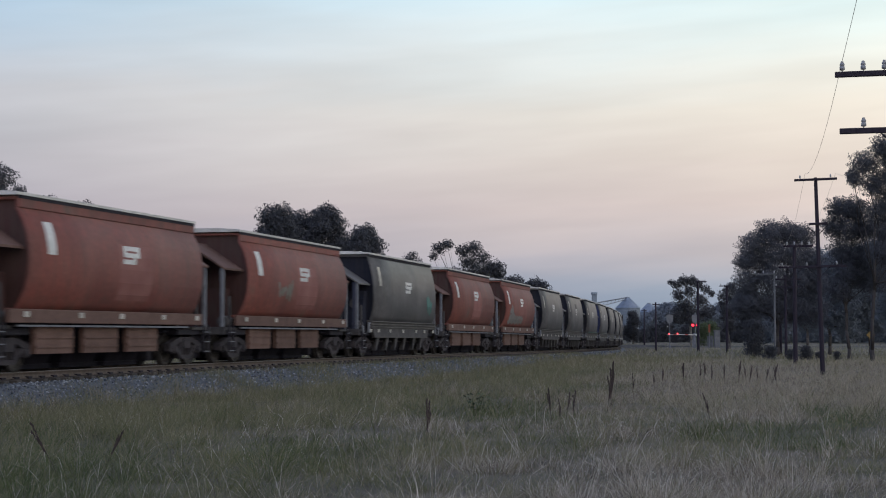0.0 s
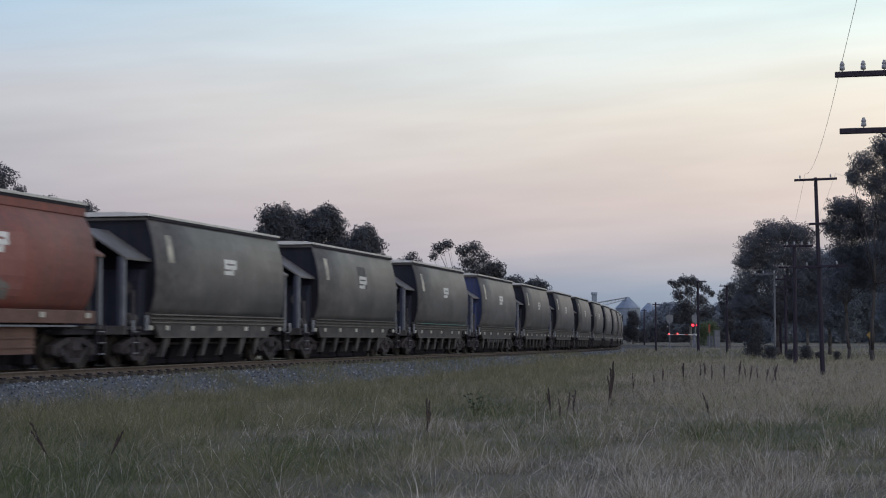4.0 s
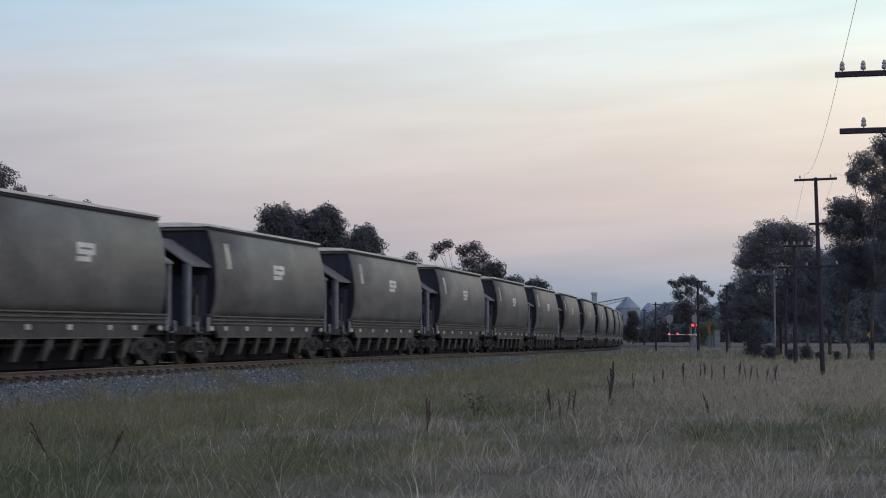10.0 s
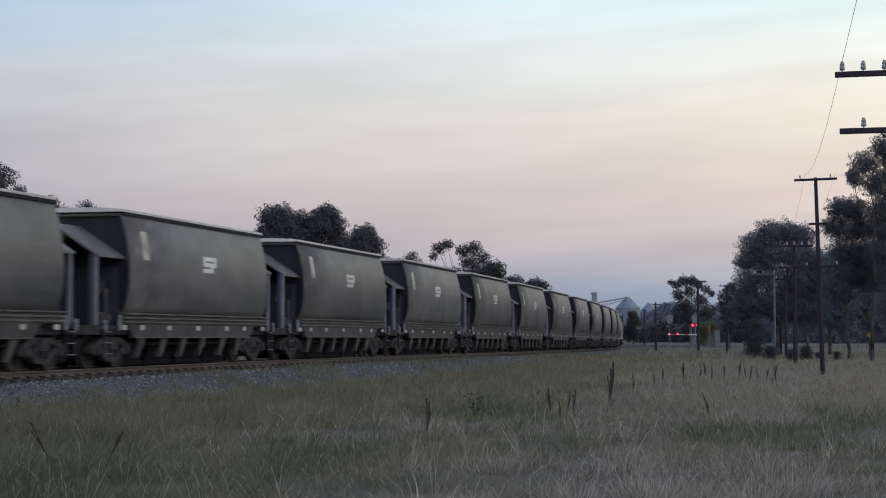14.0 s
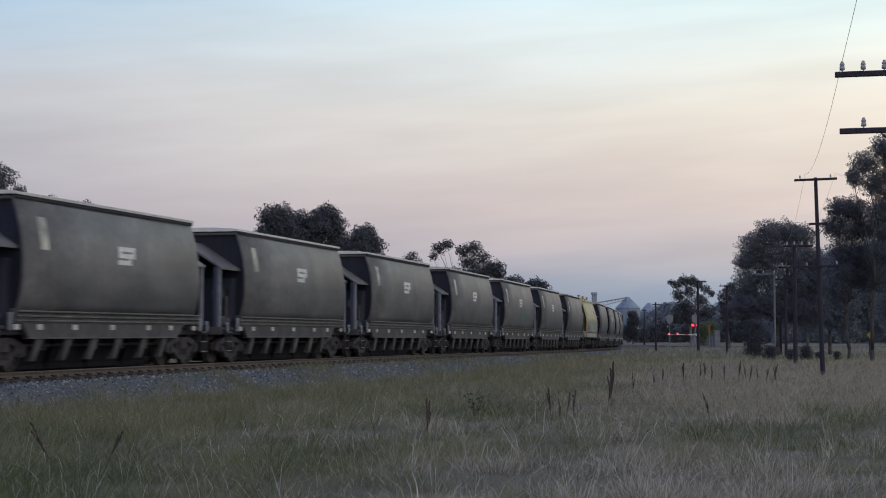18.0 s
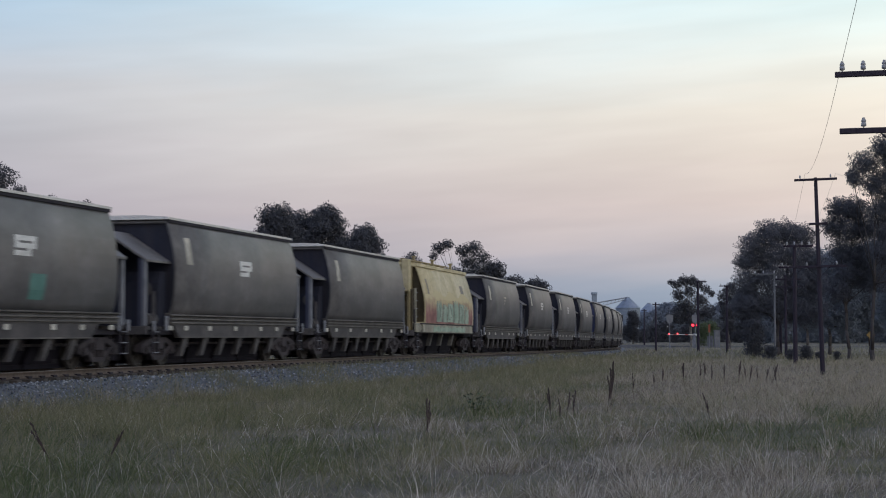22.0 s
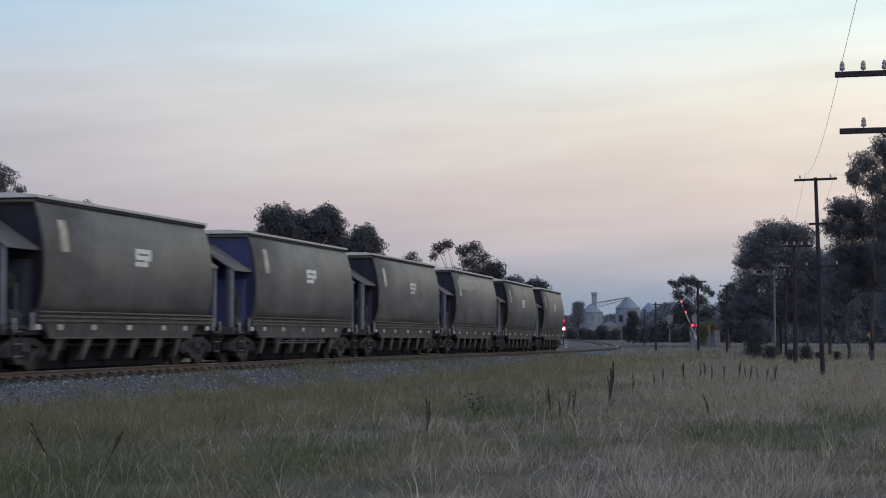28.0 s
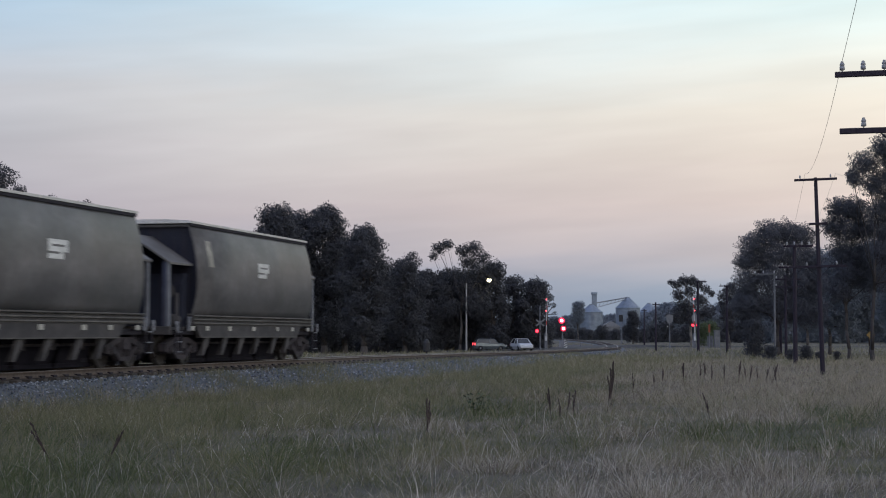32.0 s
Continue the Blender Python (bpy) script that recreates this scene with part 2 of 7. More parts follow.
M = {
    "green": mat("wagon_green_paint", (0.071, 0.072, 0.076), (0.126, 0.123, 0.126), 1.3, 0.42, bump=0.05, fine=6, stretch=(0.5, 0.5, 1.1), streak=0.34, c3=(0.164, 0.159, 0.160)),
    "red": mat("wagon_oxide_red_paint", (0.200, 0.057, 0.046), (0.250, 0.078, 0.060), 0.7, 0.6, bump=0.05, fine=9, streak=0.5, c3=(0.185, 0.098, 0.076)),
    "yellow": mat("wagon_yellow_paint", (0.47, 0.40, 0.22), (0.61, 0.535, 0.345), 0.9, 0.55, bump=0.04, fine=6, streak=0.16),
    "blue": mat("wagon_blue_end_paint", (0.016, 0.030, 0.110), (0.022, 0.040, 0.140), 1.0, 0.6, bump=0.05, streak=0.4),
    # Blue of the shaded post face, used as a colour of its own.
    "blueshade": mat("blue_post_shade", (0.030, 0.038, 0.075), (0.045, 0.054, 0.095), 2.0, 0.7, bump=0.05, streak=0.4),
    # End navy, darkened to hold the shade between two wagons.
    "navy": mat("wagon_end_paint_shaded", (0.015, 0.017, 0.030), (0.021, 0.024, 0.039), 1.0, 0.75, bump=0.05, streak=0.15, spec=0.2),
    # Red of the end sheets, at about a quarter of the side colour.
    "redend": mat("wagon_dark_red_end", (0.050, 0.018, 0.017), (0.068, 0.025, 0.023), 1.0, 0.65, bump=0.05, streak=0.5),
    "lip": mat("galvanised_roof_edge", (0.50, 0.49, 0.46), (0.60, 0.59, 0.56), 2.0, 0.5, 0.2, bump=0.05, fine=20),
    "sill": mat("underframe_grimy_steel", (0.048, 0.045, 0.047), (0.082, 0.076, 0.075), 2.0, 0.8, bump=0.2, fine=14),
    "sillred": mat("underframe_grimy_red_steel", (0.115, 0.066, 0.052), (0.15, 0.088, 0.070), 2.0, 0.8, bump=0.2, fine=14),
    "bogie": mat("bogie_rusty_steel", (0.028, 0.024, 0.029), (0.056, 0.047, 0.050), 5.0, 0.85, bump=0.3, fine=22),
    "wheel": mat("wheel_steel", (0.030, 0.027, 0.026), (0.05, 0.042, 0.038), 6.0, 0.6, 0.3, bump=0.2),
    "tread": mat("polished_wheel_tread", (0.35, 0.34, 0.33), (0.42, 0.41, 0.40), 6.0, 0.35, 0.9, bump=0.05),
    "dark": mat("dark_underframe", (0.019, 0.017, 0.024), (0.033, 0.030, 0.039), 3.0, 0.9, bump=0.2),
    "pale": mat("worn_white_paint", (0.55, 0.55, 0.52), (0.68, 0.68, 0.65), 3.0, 0.6, bump=0.05, fine=12, c3=(0.42, 0.42, 0.38)),
    "cream": mat("worn_cream_panel", (0.20, 0.195, 0.17), (0.54, 0.51, 0.42), 1.7, 0.6, bump=0.05, fine=10, c3=(0.40, 0.36, 0.27)),
    "reflector": mat("dusty_reflector", (0.42, 0.41, 0.36), (0.52, 0.50, 0.45), 4.0, 0.5, bump=0.05),
    "post": mat("galvanised_post", (0.15, 0.16, 0.185), (0.215, 0.225, 0.25), 4.0, 0.6, 0.2, bump=0.1),
    "railside": mat("rusty_rail", (0.100, 0.080, 0.068), (0.138, 0.110, 0.094), 6.0, 0.85, bump=0.2, fine=40),
    "railtop": mat("polished_rail_head", (0.40, 0.38, 0.36), (0.48, 0.46, 0.44), 5.0, 0.38, 0.85, bump=0.03),
    "sleeper": mat("weathered_sleeper", (0.050, 0.044, 0.041), (0.085, 0.075, 0.068), 4.0, 0.9, bump=0.4, stretch=(1, 8, 1), vary=0.25),
    "ballast": mat("crushed_blue_stone", (0.056, 0.066, 0.082), (0.108, 0.123, 0.145), 9.0, 0.9, bump=0.8, fine=26, c3=(0.145, 0.16, 0.182)),
    "stone": leafmat("ballast_stones", [(0.032, 0.040, 0.053), (0.080, 0.095, 0.118), (0.145, 0.166, 0.196), (0.40, 0.43, 0.46)], 0.85),
    "timber": mat("creosoted_pole_timber", (0.017, 0.013, 0.023), (0.031, 0.024, 0.037), 3.0, 0.85, bump=0.4, stretch=(6, 6, 0.5)),
    "porcelain": mat("insulator_porcelain", (0.24, 0.25, 0.27), (0.34, 0.35, 0.37), 3.0, 0.3, bump=0.02),
    "wire": mat("copper_wire", (0.30, 0.28, 0.27), (0.36, 0.34, 0.33), 3.0, 0.6, bump=0),
    "bark": mat("eucalypt_bark", (0.06, 0.053, 0.05), (0.10, 0.09, 0.085), 3.0, 0.9, bump=0.4, stretch=(3, 3, 0.6)),
    "darkbark": mat("dark_gum_bark", (0.035, 0.031, 0.031), (0.06, 0.053, 0.052), 3.0, 0.9, bump=0.4, stretch=(3, 3, 0.6)),
    "palebark": mat("pale_gum_bark", (0.10, 0.092, 0.085), (0.17, 0.155, 0.145), 2.0, 0.85, bump=0.3, stretch=(3, 3, 0.6)),
    "leaf": leafmat("gum_leaves", [(0.058, 0.060, 0.070), (0.066, 0.069, 0.078), (0.074, 0.077, 0.086), (0.082, 0.086, 0.094)], 0.7, 0.25, 0.25),
    "leafdark": leafmat("dark_gum_leaves", [(0.086, 0.091, 0.108), (0.096, 0.102, 0.119), (0.108, 0.115, 0.132), (0.120, 0.128, 0.145)], 0.7, 0.3, 0.25),
    "leafdome": leafmat("dense_gum_leaves", [(0.088, 0.093, 0.112), (0.100, 0.106, 0.126), (0.112, 0.119, 0.138)], 0.7, 0.2, 0.25),
    # Pale blue puts distance haze into the leaf colour of far trees.
    "leafhaze": leafmat("hazed_gum_leaves", [(0.155, 0.180, 0.215), (0.178, 0.205, 0.242), (0.200, 0.230, 0.268)], 0.55, 0.4, 0.5),
    "leafolive": leafmat("olive_bush_leaves", [(0.085, 0.112, 0.058), (0.105, 0.136, 0.070), (0.125, 0.155, 0.085)], 0.6, 0.3, 0.4),
    "leafg": leafmat("green_leaves", [(0.020, 0.036, 0.018), (0.034, 0.056, 0.026), (0.05, 0.075, 0.032), (0.070, 0.095, 0.045)]),
    "silo": mat("galvanised_silo_sheet", (0.17, 0.21, 0.26), (0.23, 0.27, 0.32), 0.6, 0.5, 0.3, bump=0.05, fine=4),
    "greypole": mat("weathered_grey_pole", (0.12, 0.125, 0.135), (0.17, 0.175, 0.185), 2.0, 0.85, bump=0.1),
    "concrete": mat("grey_concrete", (0.28, 0.28, 0.27), (0.36, 0.36, 0.35), 1.0, 0.9, bump=0.2, fine=12),
    "asphalt": mat("worn_asphalt", (0.050, 0.050, 0.052), (0.075, 0.075, 0.075), 0.8, 0.9, bump=0.3, fine=25),
    "white": mat("white_paint", (0.44, 0.45, 0.46), (0.60, 0.61, 0.62), 3.0, 0.45, bump=0.02),
    "carwhite": mat("white_car_paint", (0.52, 0.54, 0.55), (0.58, 0.59, 0.60), 2.0, 0.25, bump=0.0, spec=0.6),
    "cargrey": mat("grey_car_paint", (0.13, 0.15, 0.16), (0.16, 0.18, 0.19), 2.0, 0.25, 0.4, bump=0.0, spec=0.6),
    "black": mat("black_paint", (0.018, 0.018, 0.02), (0.03, 0.03, 0.032), 3.0, 0.6, bump=0.05),
    "rubber": mat("tyre_rubber", (0.02, 0.02, 0.02), (0.035, 0.035, 0.035), 5.0, 0.85, bump=0.1),
    "redpaint": mat("red_band_paint", (0.42, 0.05, 0.04), (0.50, 0.07, 0.05), 3.0, 0.5, bump=0.02),
    "sun_yellow": mat("faded_yellow_sign", (0.20, 0.13, 0.045), (0.27, 0.18, 0.06), 3.0, 0.6, bump=0.02),
    # Near-black so the shade under the wagons is in the hopper colour.
    "undershade": mat("shaded_hopper_steel", (0.008, 0.007, 0.012), (0.015, 0.013, 0.020), 3.0, 0.9, bump=0.2, spec=0.2),
    "rib": mat("dusty_side_rib_steel", (0.070, 0.066, 0.060), (0.120, 0.112, 0.100), 1.4, 0.7, bump=0.1, fine=12, c3=(0.16, 0.15, 0.135)),
    "orange": mat("orange_sign", (0.22, 0.06, 0.03), (0.27, 0.08, 0.04), 3.0, 0.6, bump=0.02),
    "glass": glassmat("dark_glass"),
    "glowred": glow("red_signal_lens", (1.0, 0.52, 0.58), 6.0),
    "glowhalo": glow("red_lens_halo", (1.0, 0.02, 0.06), 2.2),
    "glowboom": glow("red_boom_lamp", (1.0, 0.05, 0.06), 5.0),
    "glowtail": glow("red_tail_lamp", (1.0, 0.04, 0.05), 3.0),
    "glowlamp": glow("street_lamp_lens", (1.0, 0.86, 0.55), 14.0),
    "glowwhite": glow("white_signal_lens", (0.85, 0.92, 1.0), 4.0),
    "weed": mat("dry_dock_seed", (0.040, 0.029, 0.029), (0.070, 0.050, 0.046), 9.0, 0.9, bump=0.3),
    "signback": mat("dull_sign_back", (0.13, 0.135, 0.145), (0.17, 0.175, 0.185), 3.0, 0.7, bump=0.05),
    "mauve": mat("faded_maroon_spray", (0.16, 0.065, 0.060), (0.30, 0.145, 0.125), 1.9, 0.6, bump=0.02, c3=(0.42, 0.31, 0.22)),
    "skirt": mat("grimy_cream_skirt", (0.26, 0.25, 0.20), (0.38, 0.37, 0.29), 1.6, 0.7, bump=0.05, streak=0.5),
    # Yellow darkened by grime and by shade painted in for the slope sheet.
    "yellowshade": mat("grimy_shaded_yellow_paint", (0.22, 0.175, 0.085), (0.33, 0.27, 0.14), 1.4, 0.7, bump=0.06, streak=0.4),
    # Grimy yellow end, near-black: the shade of its recess is in the colour.
    "yellowend": mat("grimy_shaded_yellow_end", (0.040, 0.032, 0.016), (0.085, 0.066, 0.032), 1.5, 0.8, bump=0.1, streak=0.5),
    "mint": mat("pale_green_spray", (0.20, 0.29, 0.22), (0.36, 0.45, 0.35), 2.0, 0.6, bump=0.02, c3=(0.24, 0.24, 0.25)),
    "seam": mat("crease_shade_yellow", (0.36, 0.30, 0.16), (0.46, 0.39, 0.22), 2.0, 0.6, bump=0.02),
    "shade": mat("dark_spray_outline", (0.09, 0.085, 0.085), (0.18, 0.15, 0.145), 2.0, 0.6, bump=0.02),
    "teal": mat("teal_spray_paint", (0.08, 0.20, 0.175), (0.11, 0.26, 0.225), 3.0, 0.6, bump=0.02, c3=(0.14, 0.17, 0.15)),
    "greypatch": mat("grey_overpaint", (0.17, 0.16, 0.13), (0.22, 0.20, 0.17), 3.0, 0.7, bump=0.02, c3=(0.25, 0.12, 0.08)),
    "baremetal": mat("bare_grey_metal", (0.15, 0.142, 0.132), (0.20, 0.188, 0.172), 3.0, 0.7, bump=0.03, c3=(0.17, 0.12, 0.10)),
    "smudge": mat("dark_grey_overpaint", (0.045, 0.045, 0.048), (0.085, 0.083, 0.083), 4.0, 0.7, bump=0.02, streak=0.3),
    "canopy": mat("weathered_canopy_steel", (0.115, 0.112, 0.110), (0.175, 0.170, 0.163), 1.5, 0.55, bump=0.05, streak=0.3),
    "redpatch": mat("faded_red_overpaint", (0.235, 0.092, 0.078), (0.285, 0.122, 0.105), 1.5, 0.7, bump=0.02),
}


def spray_fade():
    """Pink spray that thins out into the yellow paint above it."""
    m = M["mauve"]
    nt = m.node_tree
    N, K = nt.nodes.new, nt.links.new
    b = nt.nodes["Principled BSDF"]
    tc, sep, nz = N("ShaderNodeTexCoord"), N("ShaderNodeSeparateXYZ"), N("ShaderNodeTexNoise")
    K(tc.outputs["Object"], sep.inputs[0])
    K(tc.outputs["Object"], nz.inputs["Vector"])
    nz.inputs["Scale"].default_value, nz.inputs["Detail"].default_value = 2.6, 5.0
    ad = N("ShaderNodeMath")
    ad.operation = "MULTIPLY_ADD"
    ad.inputs[1].default_value = 1.3
    K(nz.outputs["Fac"], ad.inputs[0])
    K(sep.outputs["Z"], ad.inputs[2])
    mr = N("ShaderNodeMapRange")
    mr.inputs["From Min"].default_value, mr.inputs["From Max"].default_value = 2.70, 3.25
    K(ad.outputs[0], mr.inputs["Value"])
    mx = N("ShaderNodeMix")
    mx.data_type = "RGBA"
    mx.inputs["B"].default_value = (0.50, 0.425, 0.235, 1)
    K(mr.outputs[0], mx.inputs["Factor"])
    K(b.inputs["Base Color"].links[0].from_socket, mx.inputs["A"])
    K(mx.outputs["Result"], b.inputs["Base Color"])


spray_fade()


# ---------------------------------------------------------------- mesh helpers
def mesh_of(bm, name, material=None, smooth=False):
    me = bpy.data.meshes.new(name)
    bm.to_mesh(me)
    bm.free()
    if material:
        me.materials.append(material)
    if smooth:
        me.shade_smooth()
    return me


def part(name, bm, material, parent, label="", m=None, smooth=False):
    me = bm if isinstance(bm, bpy.types.Mesh) else mesh_of(bm, name, material, smooth)
    ob = new(name, me)
    ob.parent = parent
    if m is not None:
        ob.matrix_basis = m
    if label:
        ob["label"] = label
    return ob


def thing(name, label, category, group="", kind="", m=None, data=None):
    ob = tagged(new(name, data), label, category, group, kind)
    if m is not None:
        ob.matrix_basis = m
    return ob


def box(bm, x0, x1, y0, y1, z0, z1, bevel=0.0, m=None):
    vs = [bm.verts.new((x, y, z)) for x in (x0, x1) for y in (y0, y1) for z in (z0, z1)]
    fs = [bm.faces.new([vs[i] for i in q]) for q in ((0, 1, 3, 2), (4, 6, 7, 5), (0, 4, 5, 1), (2, 3, 7, 6), (0, 2, 6, 4), (1, 5, 7, 3))]
    if bevel:
        es = list({e for f in fs for e in f.edges})
        r = bmesh.ops.bevel(bm, geom=es, offset=bevel, segments=1, affect="EDGES", profile=0.5)
        vs = list({v for f in r["faces"] for v in f.verts} | {v for v in vs if v.is_valid})
    if m is not None:
        bmesh.ops.transform(bm, matrix=m, verts=vs)
    return bm


def tube(bm, p0, p1, r0, r1=None, seg=8, caps=True):
    r1 = r0 if r1 is None else r1
    p0, p1 = Vector(p0), Vector(p1)
    q = (p1 - p0).to_track_quat("Z", "Y").to_matrix()
    rings = []
    for p, r in ((p0, r0), (p1, r1)):
        rings.append([bm.verts.new(p + q @ Vector((r * math.cos(2 * math.pi * i / seg), r * math.sin(2 * math.pi * i / seg), 0))) for i in range(seg)])
    for i in range(seg):
        j = (i + 1) % seg
        bm.faces.new((rings[0][i], rings[0][j], rings[1][j], rings[1][i]))
    if caps:
        bm.faces.new(rings[0][::-1])
        bm.faces.new(rings[1])
    return bm


def lathe(bm, prof, seg=16, m=None):
    """Turned round z from (r, z) rows."""
    rings, made = [], []
    for r, z in prof:
        ring = [bm.verts.new((r * math.cos(2 * math.pi * i / seg), r * math.sin(2 * math.pi * i / seg), z)) for i in range(seg)]
        rings.append(ring)
        made += ring
    for a, b in zip(rings, rings[1:]):
        for i in range(seg):
            j = (i + 1) % seg
            bm.faces.new((a[i], a[j], b[j], b[i]))
    bm.faces.new(rings[0][::-1])
    bm.faces.new(rings[-1])
    if m is not None:
        bmesh.ops.transform(bm, matrix=m, verts=made)
    return bm


def prism(bm, pts, y0, y1, m=None):
    """A polygon of (x, z) drawn out from y0 to y1."""
    a = [bm.verts.new((x, y0, z)) for x, z in pts]
    b = [bm.verts.new((x, y1, z)) for x, z in pts]
    bm.faces.new(a)
    bm.faces.new(b[::-1])
    n = len(pts)
    for i in range(n):
        j = (i + 1) % n
        bm.faces.new((a[j], a[i], b[i], b[j]))
    bmesh.ops.recalc_face_normals(bm, faces=bm.faces)
    if m is not None:
        bmesh.ops.transform(bm, matrix=m, verts=a + b)
    return bm


def B():
    return bmesh.new()


def raw_mesh(name, verts, faces_quads, faces_tris, material):
    """A large mesh straight from arrays."""
    me = bpy.data.meshes.new(name)
    nq, nt = len(faces_quads), len(faces_tris)
    me.vertices.add(len(verts))
    me.vertices.foreach_set("co", np.ascontiguousarray(verts, dtype=np.float32).ravel())
    loops = np.concatenate([np.asarray(faces_quads, dtype=np.int32).ravel(), np.asarray(faces_tris, dtype=np.int32).ravel()])
    me.loops.add(len(loops))
    me.loops.foreach_set("vertex_index", loops)
    me.polygons.add(nq + nt)
    starts = np.concatenate([np.arange(nq) * 4, nq * 4 + np.arange(nt) * 3]).astype(np.int32)
    me.polygons.foreach_set("loop_start", starts)
    me.update(calc_edges=True)
    me.validate()
    me.materials.append(material)
    return me


# ---------------------------------------------------------------- the line of the track
TURN = math.atan((1496.34 - 784) / 3000)     # bearing of the straight
LAT = 18.152 + 1.45                          # the straight runs this far to the left of the camera
BEND, KAPPA = 58.3, 0.000764                 # the bend to the left begins here, radius about 1.3 km


def rail_z(s):
    u = min(max(s, 14.0), 80.0)
    z = EYE - 0.5486 - 6.868e-5 * (80 - u) ** 2
    return z + 0.0085 * min(max(s - 235, 0), 190)


def track(s, side=0.0):
    """The point at s metres along the track (side: metres to the left), and the heading from north to the east."""
    h = max(s - BEND, 0) * KAPPA
    if h == 0:
        u, w = s, 0.0
    else:
        u, w = BEND + math.sin(h) / KAPPA, (1 - math.cos(h)) / KAPPA
    lat = LAT + w
    ca, sa = math.cos(TURN), math.sin(TURN)
    x, y = -lat * ca + u * sa, lat * sa + u * ca
    a = TURN - h
    return Vector((x - side * math.cos(a), y + side * math.sin(a), rail_z(s))), a


def field_z(x, y):
    """Height of the open ground: flat by the camera, rising past the level crossing."""
    def sm(a, b, v):
        t = min(max((v - a) / (b - a), 0), 1)
        return t * t * (3 - 2 * t)
    z = 0.42 * sm(50, 170, y) + 0.13 * sm(170, 235, y) + 0.0085 * min(max(y - 235, 0), 190)
    r = math.hypot(x, y)
    if 5 < r < 160:
        z += 0.06 * noise.noise((x * 0.09, y * 0.09, 0.3)) + 0.03 * noise.noise((x * 0.4, y * 0.4, 1.7))
    return z


# ---------------------------------------------------------------- ground
def ground_material():
    m = bpy.data.materials.new("dry_paddock")
    m.use_nodes = True
    nt = m.node_tree
    N, K = nt.nodes.new, nt.links.new
    b = nt.nodes["Principled BSDF"]
    tc = N("ShaderNodeTexCoord")
    n1, n2, n3 = N("ShaderNodeTexNoise"), N("ShaderNodeTexNoise"), N("ShaderNodeTexNoise")
    for n, s, d in ((n1, 0.06, 4), (n2, 0.5, 4), (n3, 9.0, 3)):
        n.inputs["Scale"].default_value, n.inputs["Detail"].default_value = s, d
        K(tc.outputs["Object"], n.inputs["Vector"])
    r = N("ShaderNodeValToRGB")
    els = r.color_ramp.elements
    els.new(0.5)
    for e, p, c in zip(els, (0.38, 0.5, 0.62), ((0.052, 0.050, 0.033), (0.082, 0.073, 0.052), (0.125, 0.106, 0.080))):
        e.position, e.color = p, (*c, 1)
    mx = N("ShaderNodeMath")
    mx.operation = "MULTIPLY_ADD"
    mx.inputs[1].default_value, mx.inputs[2].default_value = 0.5, 0.0
    K(n1.outputs["Fac"], mx.inputs[0])
    ad = N("ShaderNodeMath")
    ad.operation = "MULTIPLY_ADD"
    ad.inputs[1].default_value = 0.5
    K(n2.outputs["Fac"], ad.inputs[0])
    K(mx.outputs[0], ad.inputs[2])
    K(ad.outputs[0], r.inputs[0])
    g = N("ShaderNodeMapRange")
    g.inputs["To Min"].default_value, g.inputs["To Max"].default_value = 0.7, 1.3
    K(n3.outputs["Fac"], g.inputs["Value"])
    vs = N("ShaderNodeVectorMath")
    vs.operation = "SCALE"
    K(r.outputs[0], vs.inputs[0])
    K(g.outputs[0], vs.inputs["Scale"])
    K(vs.outputs[0], b.inputs["Base Color"])
    b.inputs["Roughness"].default_value = 0.95
    bp = N("ShaderNodeBump")
    bp.inputs["Strength"].default_value, bp.inputs["Distance"].default_value = 0.6, 0.05
    K(n3.outputs["Fac"], bp.inputs["Height"])
    K(bp.outputs[0], b.inputs["Normal"])
    return m


def ground():
    radii = [0.0] + [2.0 * 1.055 ** i for i in range(148)]
    seg = 128
    verts, quads, tris = [(0, 0, field_z(0, 0))], [], []
    for r in radii[1:]:
        for i in range(seg):
            a = 2 * math.pi * i / seg
            x, y = r * math.sin(a), r * math.cos(a)
            verts.append((x, y, field_z(x, y)))
    for i in range(seg):
        tris.append((0, 1 + (i + 1) % seg, 1 + i))
    for k in range(len(radii) - 2):
        o, p = 1 + k * seg, 1 + (k + 1) * seg
        for i in range(seg):
            j = (i + 1) % seg
            quads.append((o + i, o + j, p + j, p + i))
    me = raw_mesh("ground", verts, quads, tris, ground_material())
    me.shade_smooth()
    thing("ground", "dry grassy paddock of straw and dull green beside a railway", "ground", kind="structure", data=me)


def sweep(name, prof, s0, s1, step, material, dz=0.0):
    """A section of (side, height over the rail head) drawn along the track."""
    n = int((s1 - s0) / step) + 1
    verts, quads = [], []
    k = len(prof)
    for i in range(n + 1):
        s = s0 + (s1 - s0) * i / n
        c, a = track(s)
        for side, h in prof:
            verts.append((c.x - side * math.cos(a), c.y + side * math.sin(a), c.z + h + dz))
    for i in range(n):
        for j in range(k):
            q = (j + 1) % k
            quads.append((i * k + j, i * k + q, (i + 1) * k + q, (i + 1) * k + j))
    me = raw_mesh(name, verts, quads, np.zeros((0, 3), dtype=np.int32), material)
    bm = bmesh.new()
    bm.from_mesh(me)
    bmesh.ops.recalc_face_normals(bm, faces=bm.faces)
    bm.to_mesh(me)
    bm.free()
    return me


S0, S1 = -540.0, 660.0


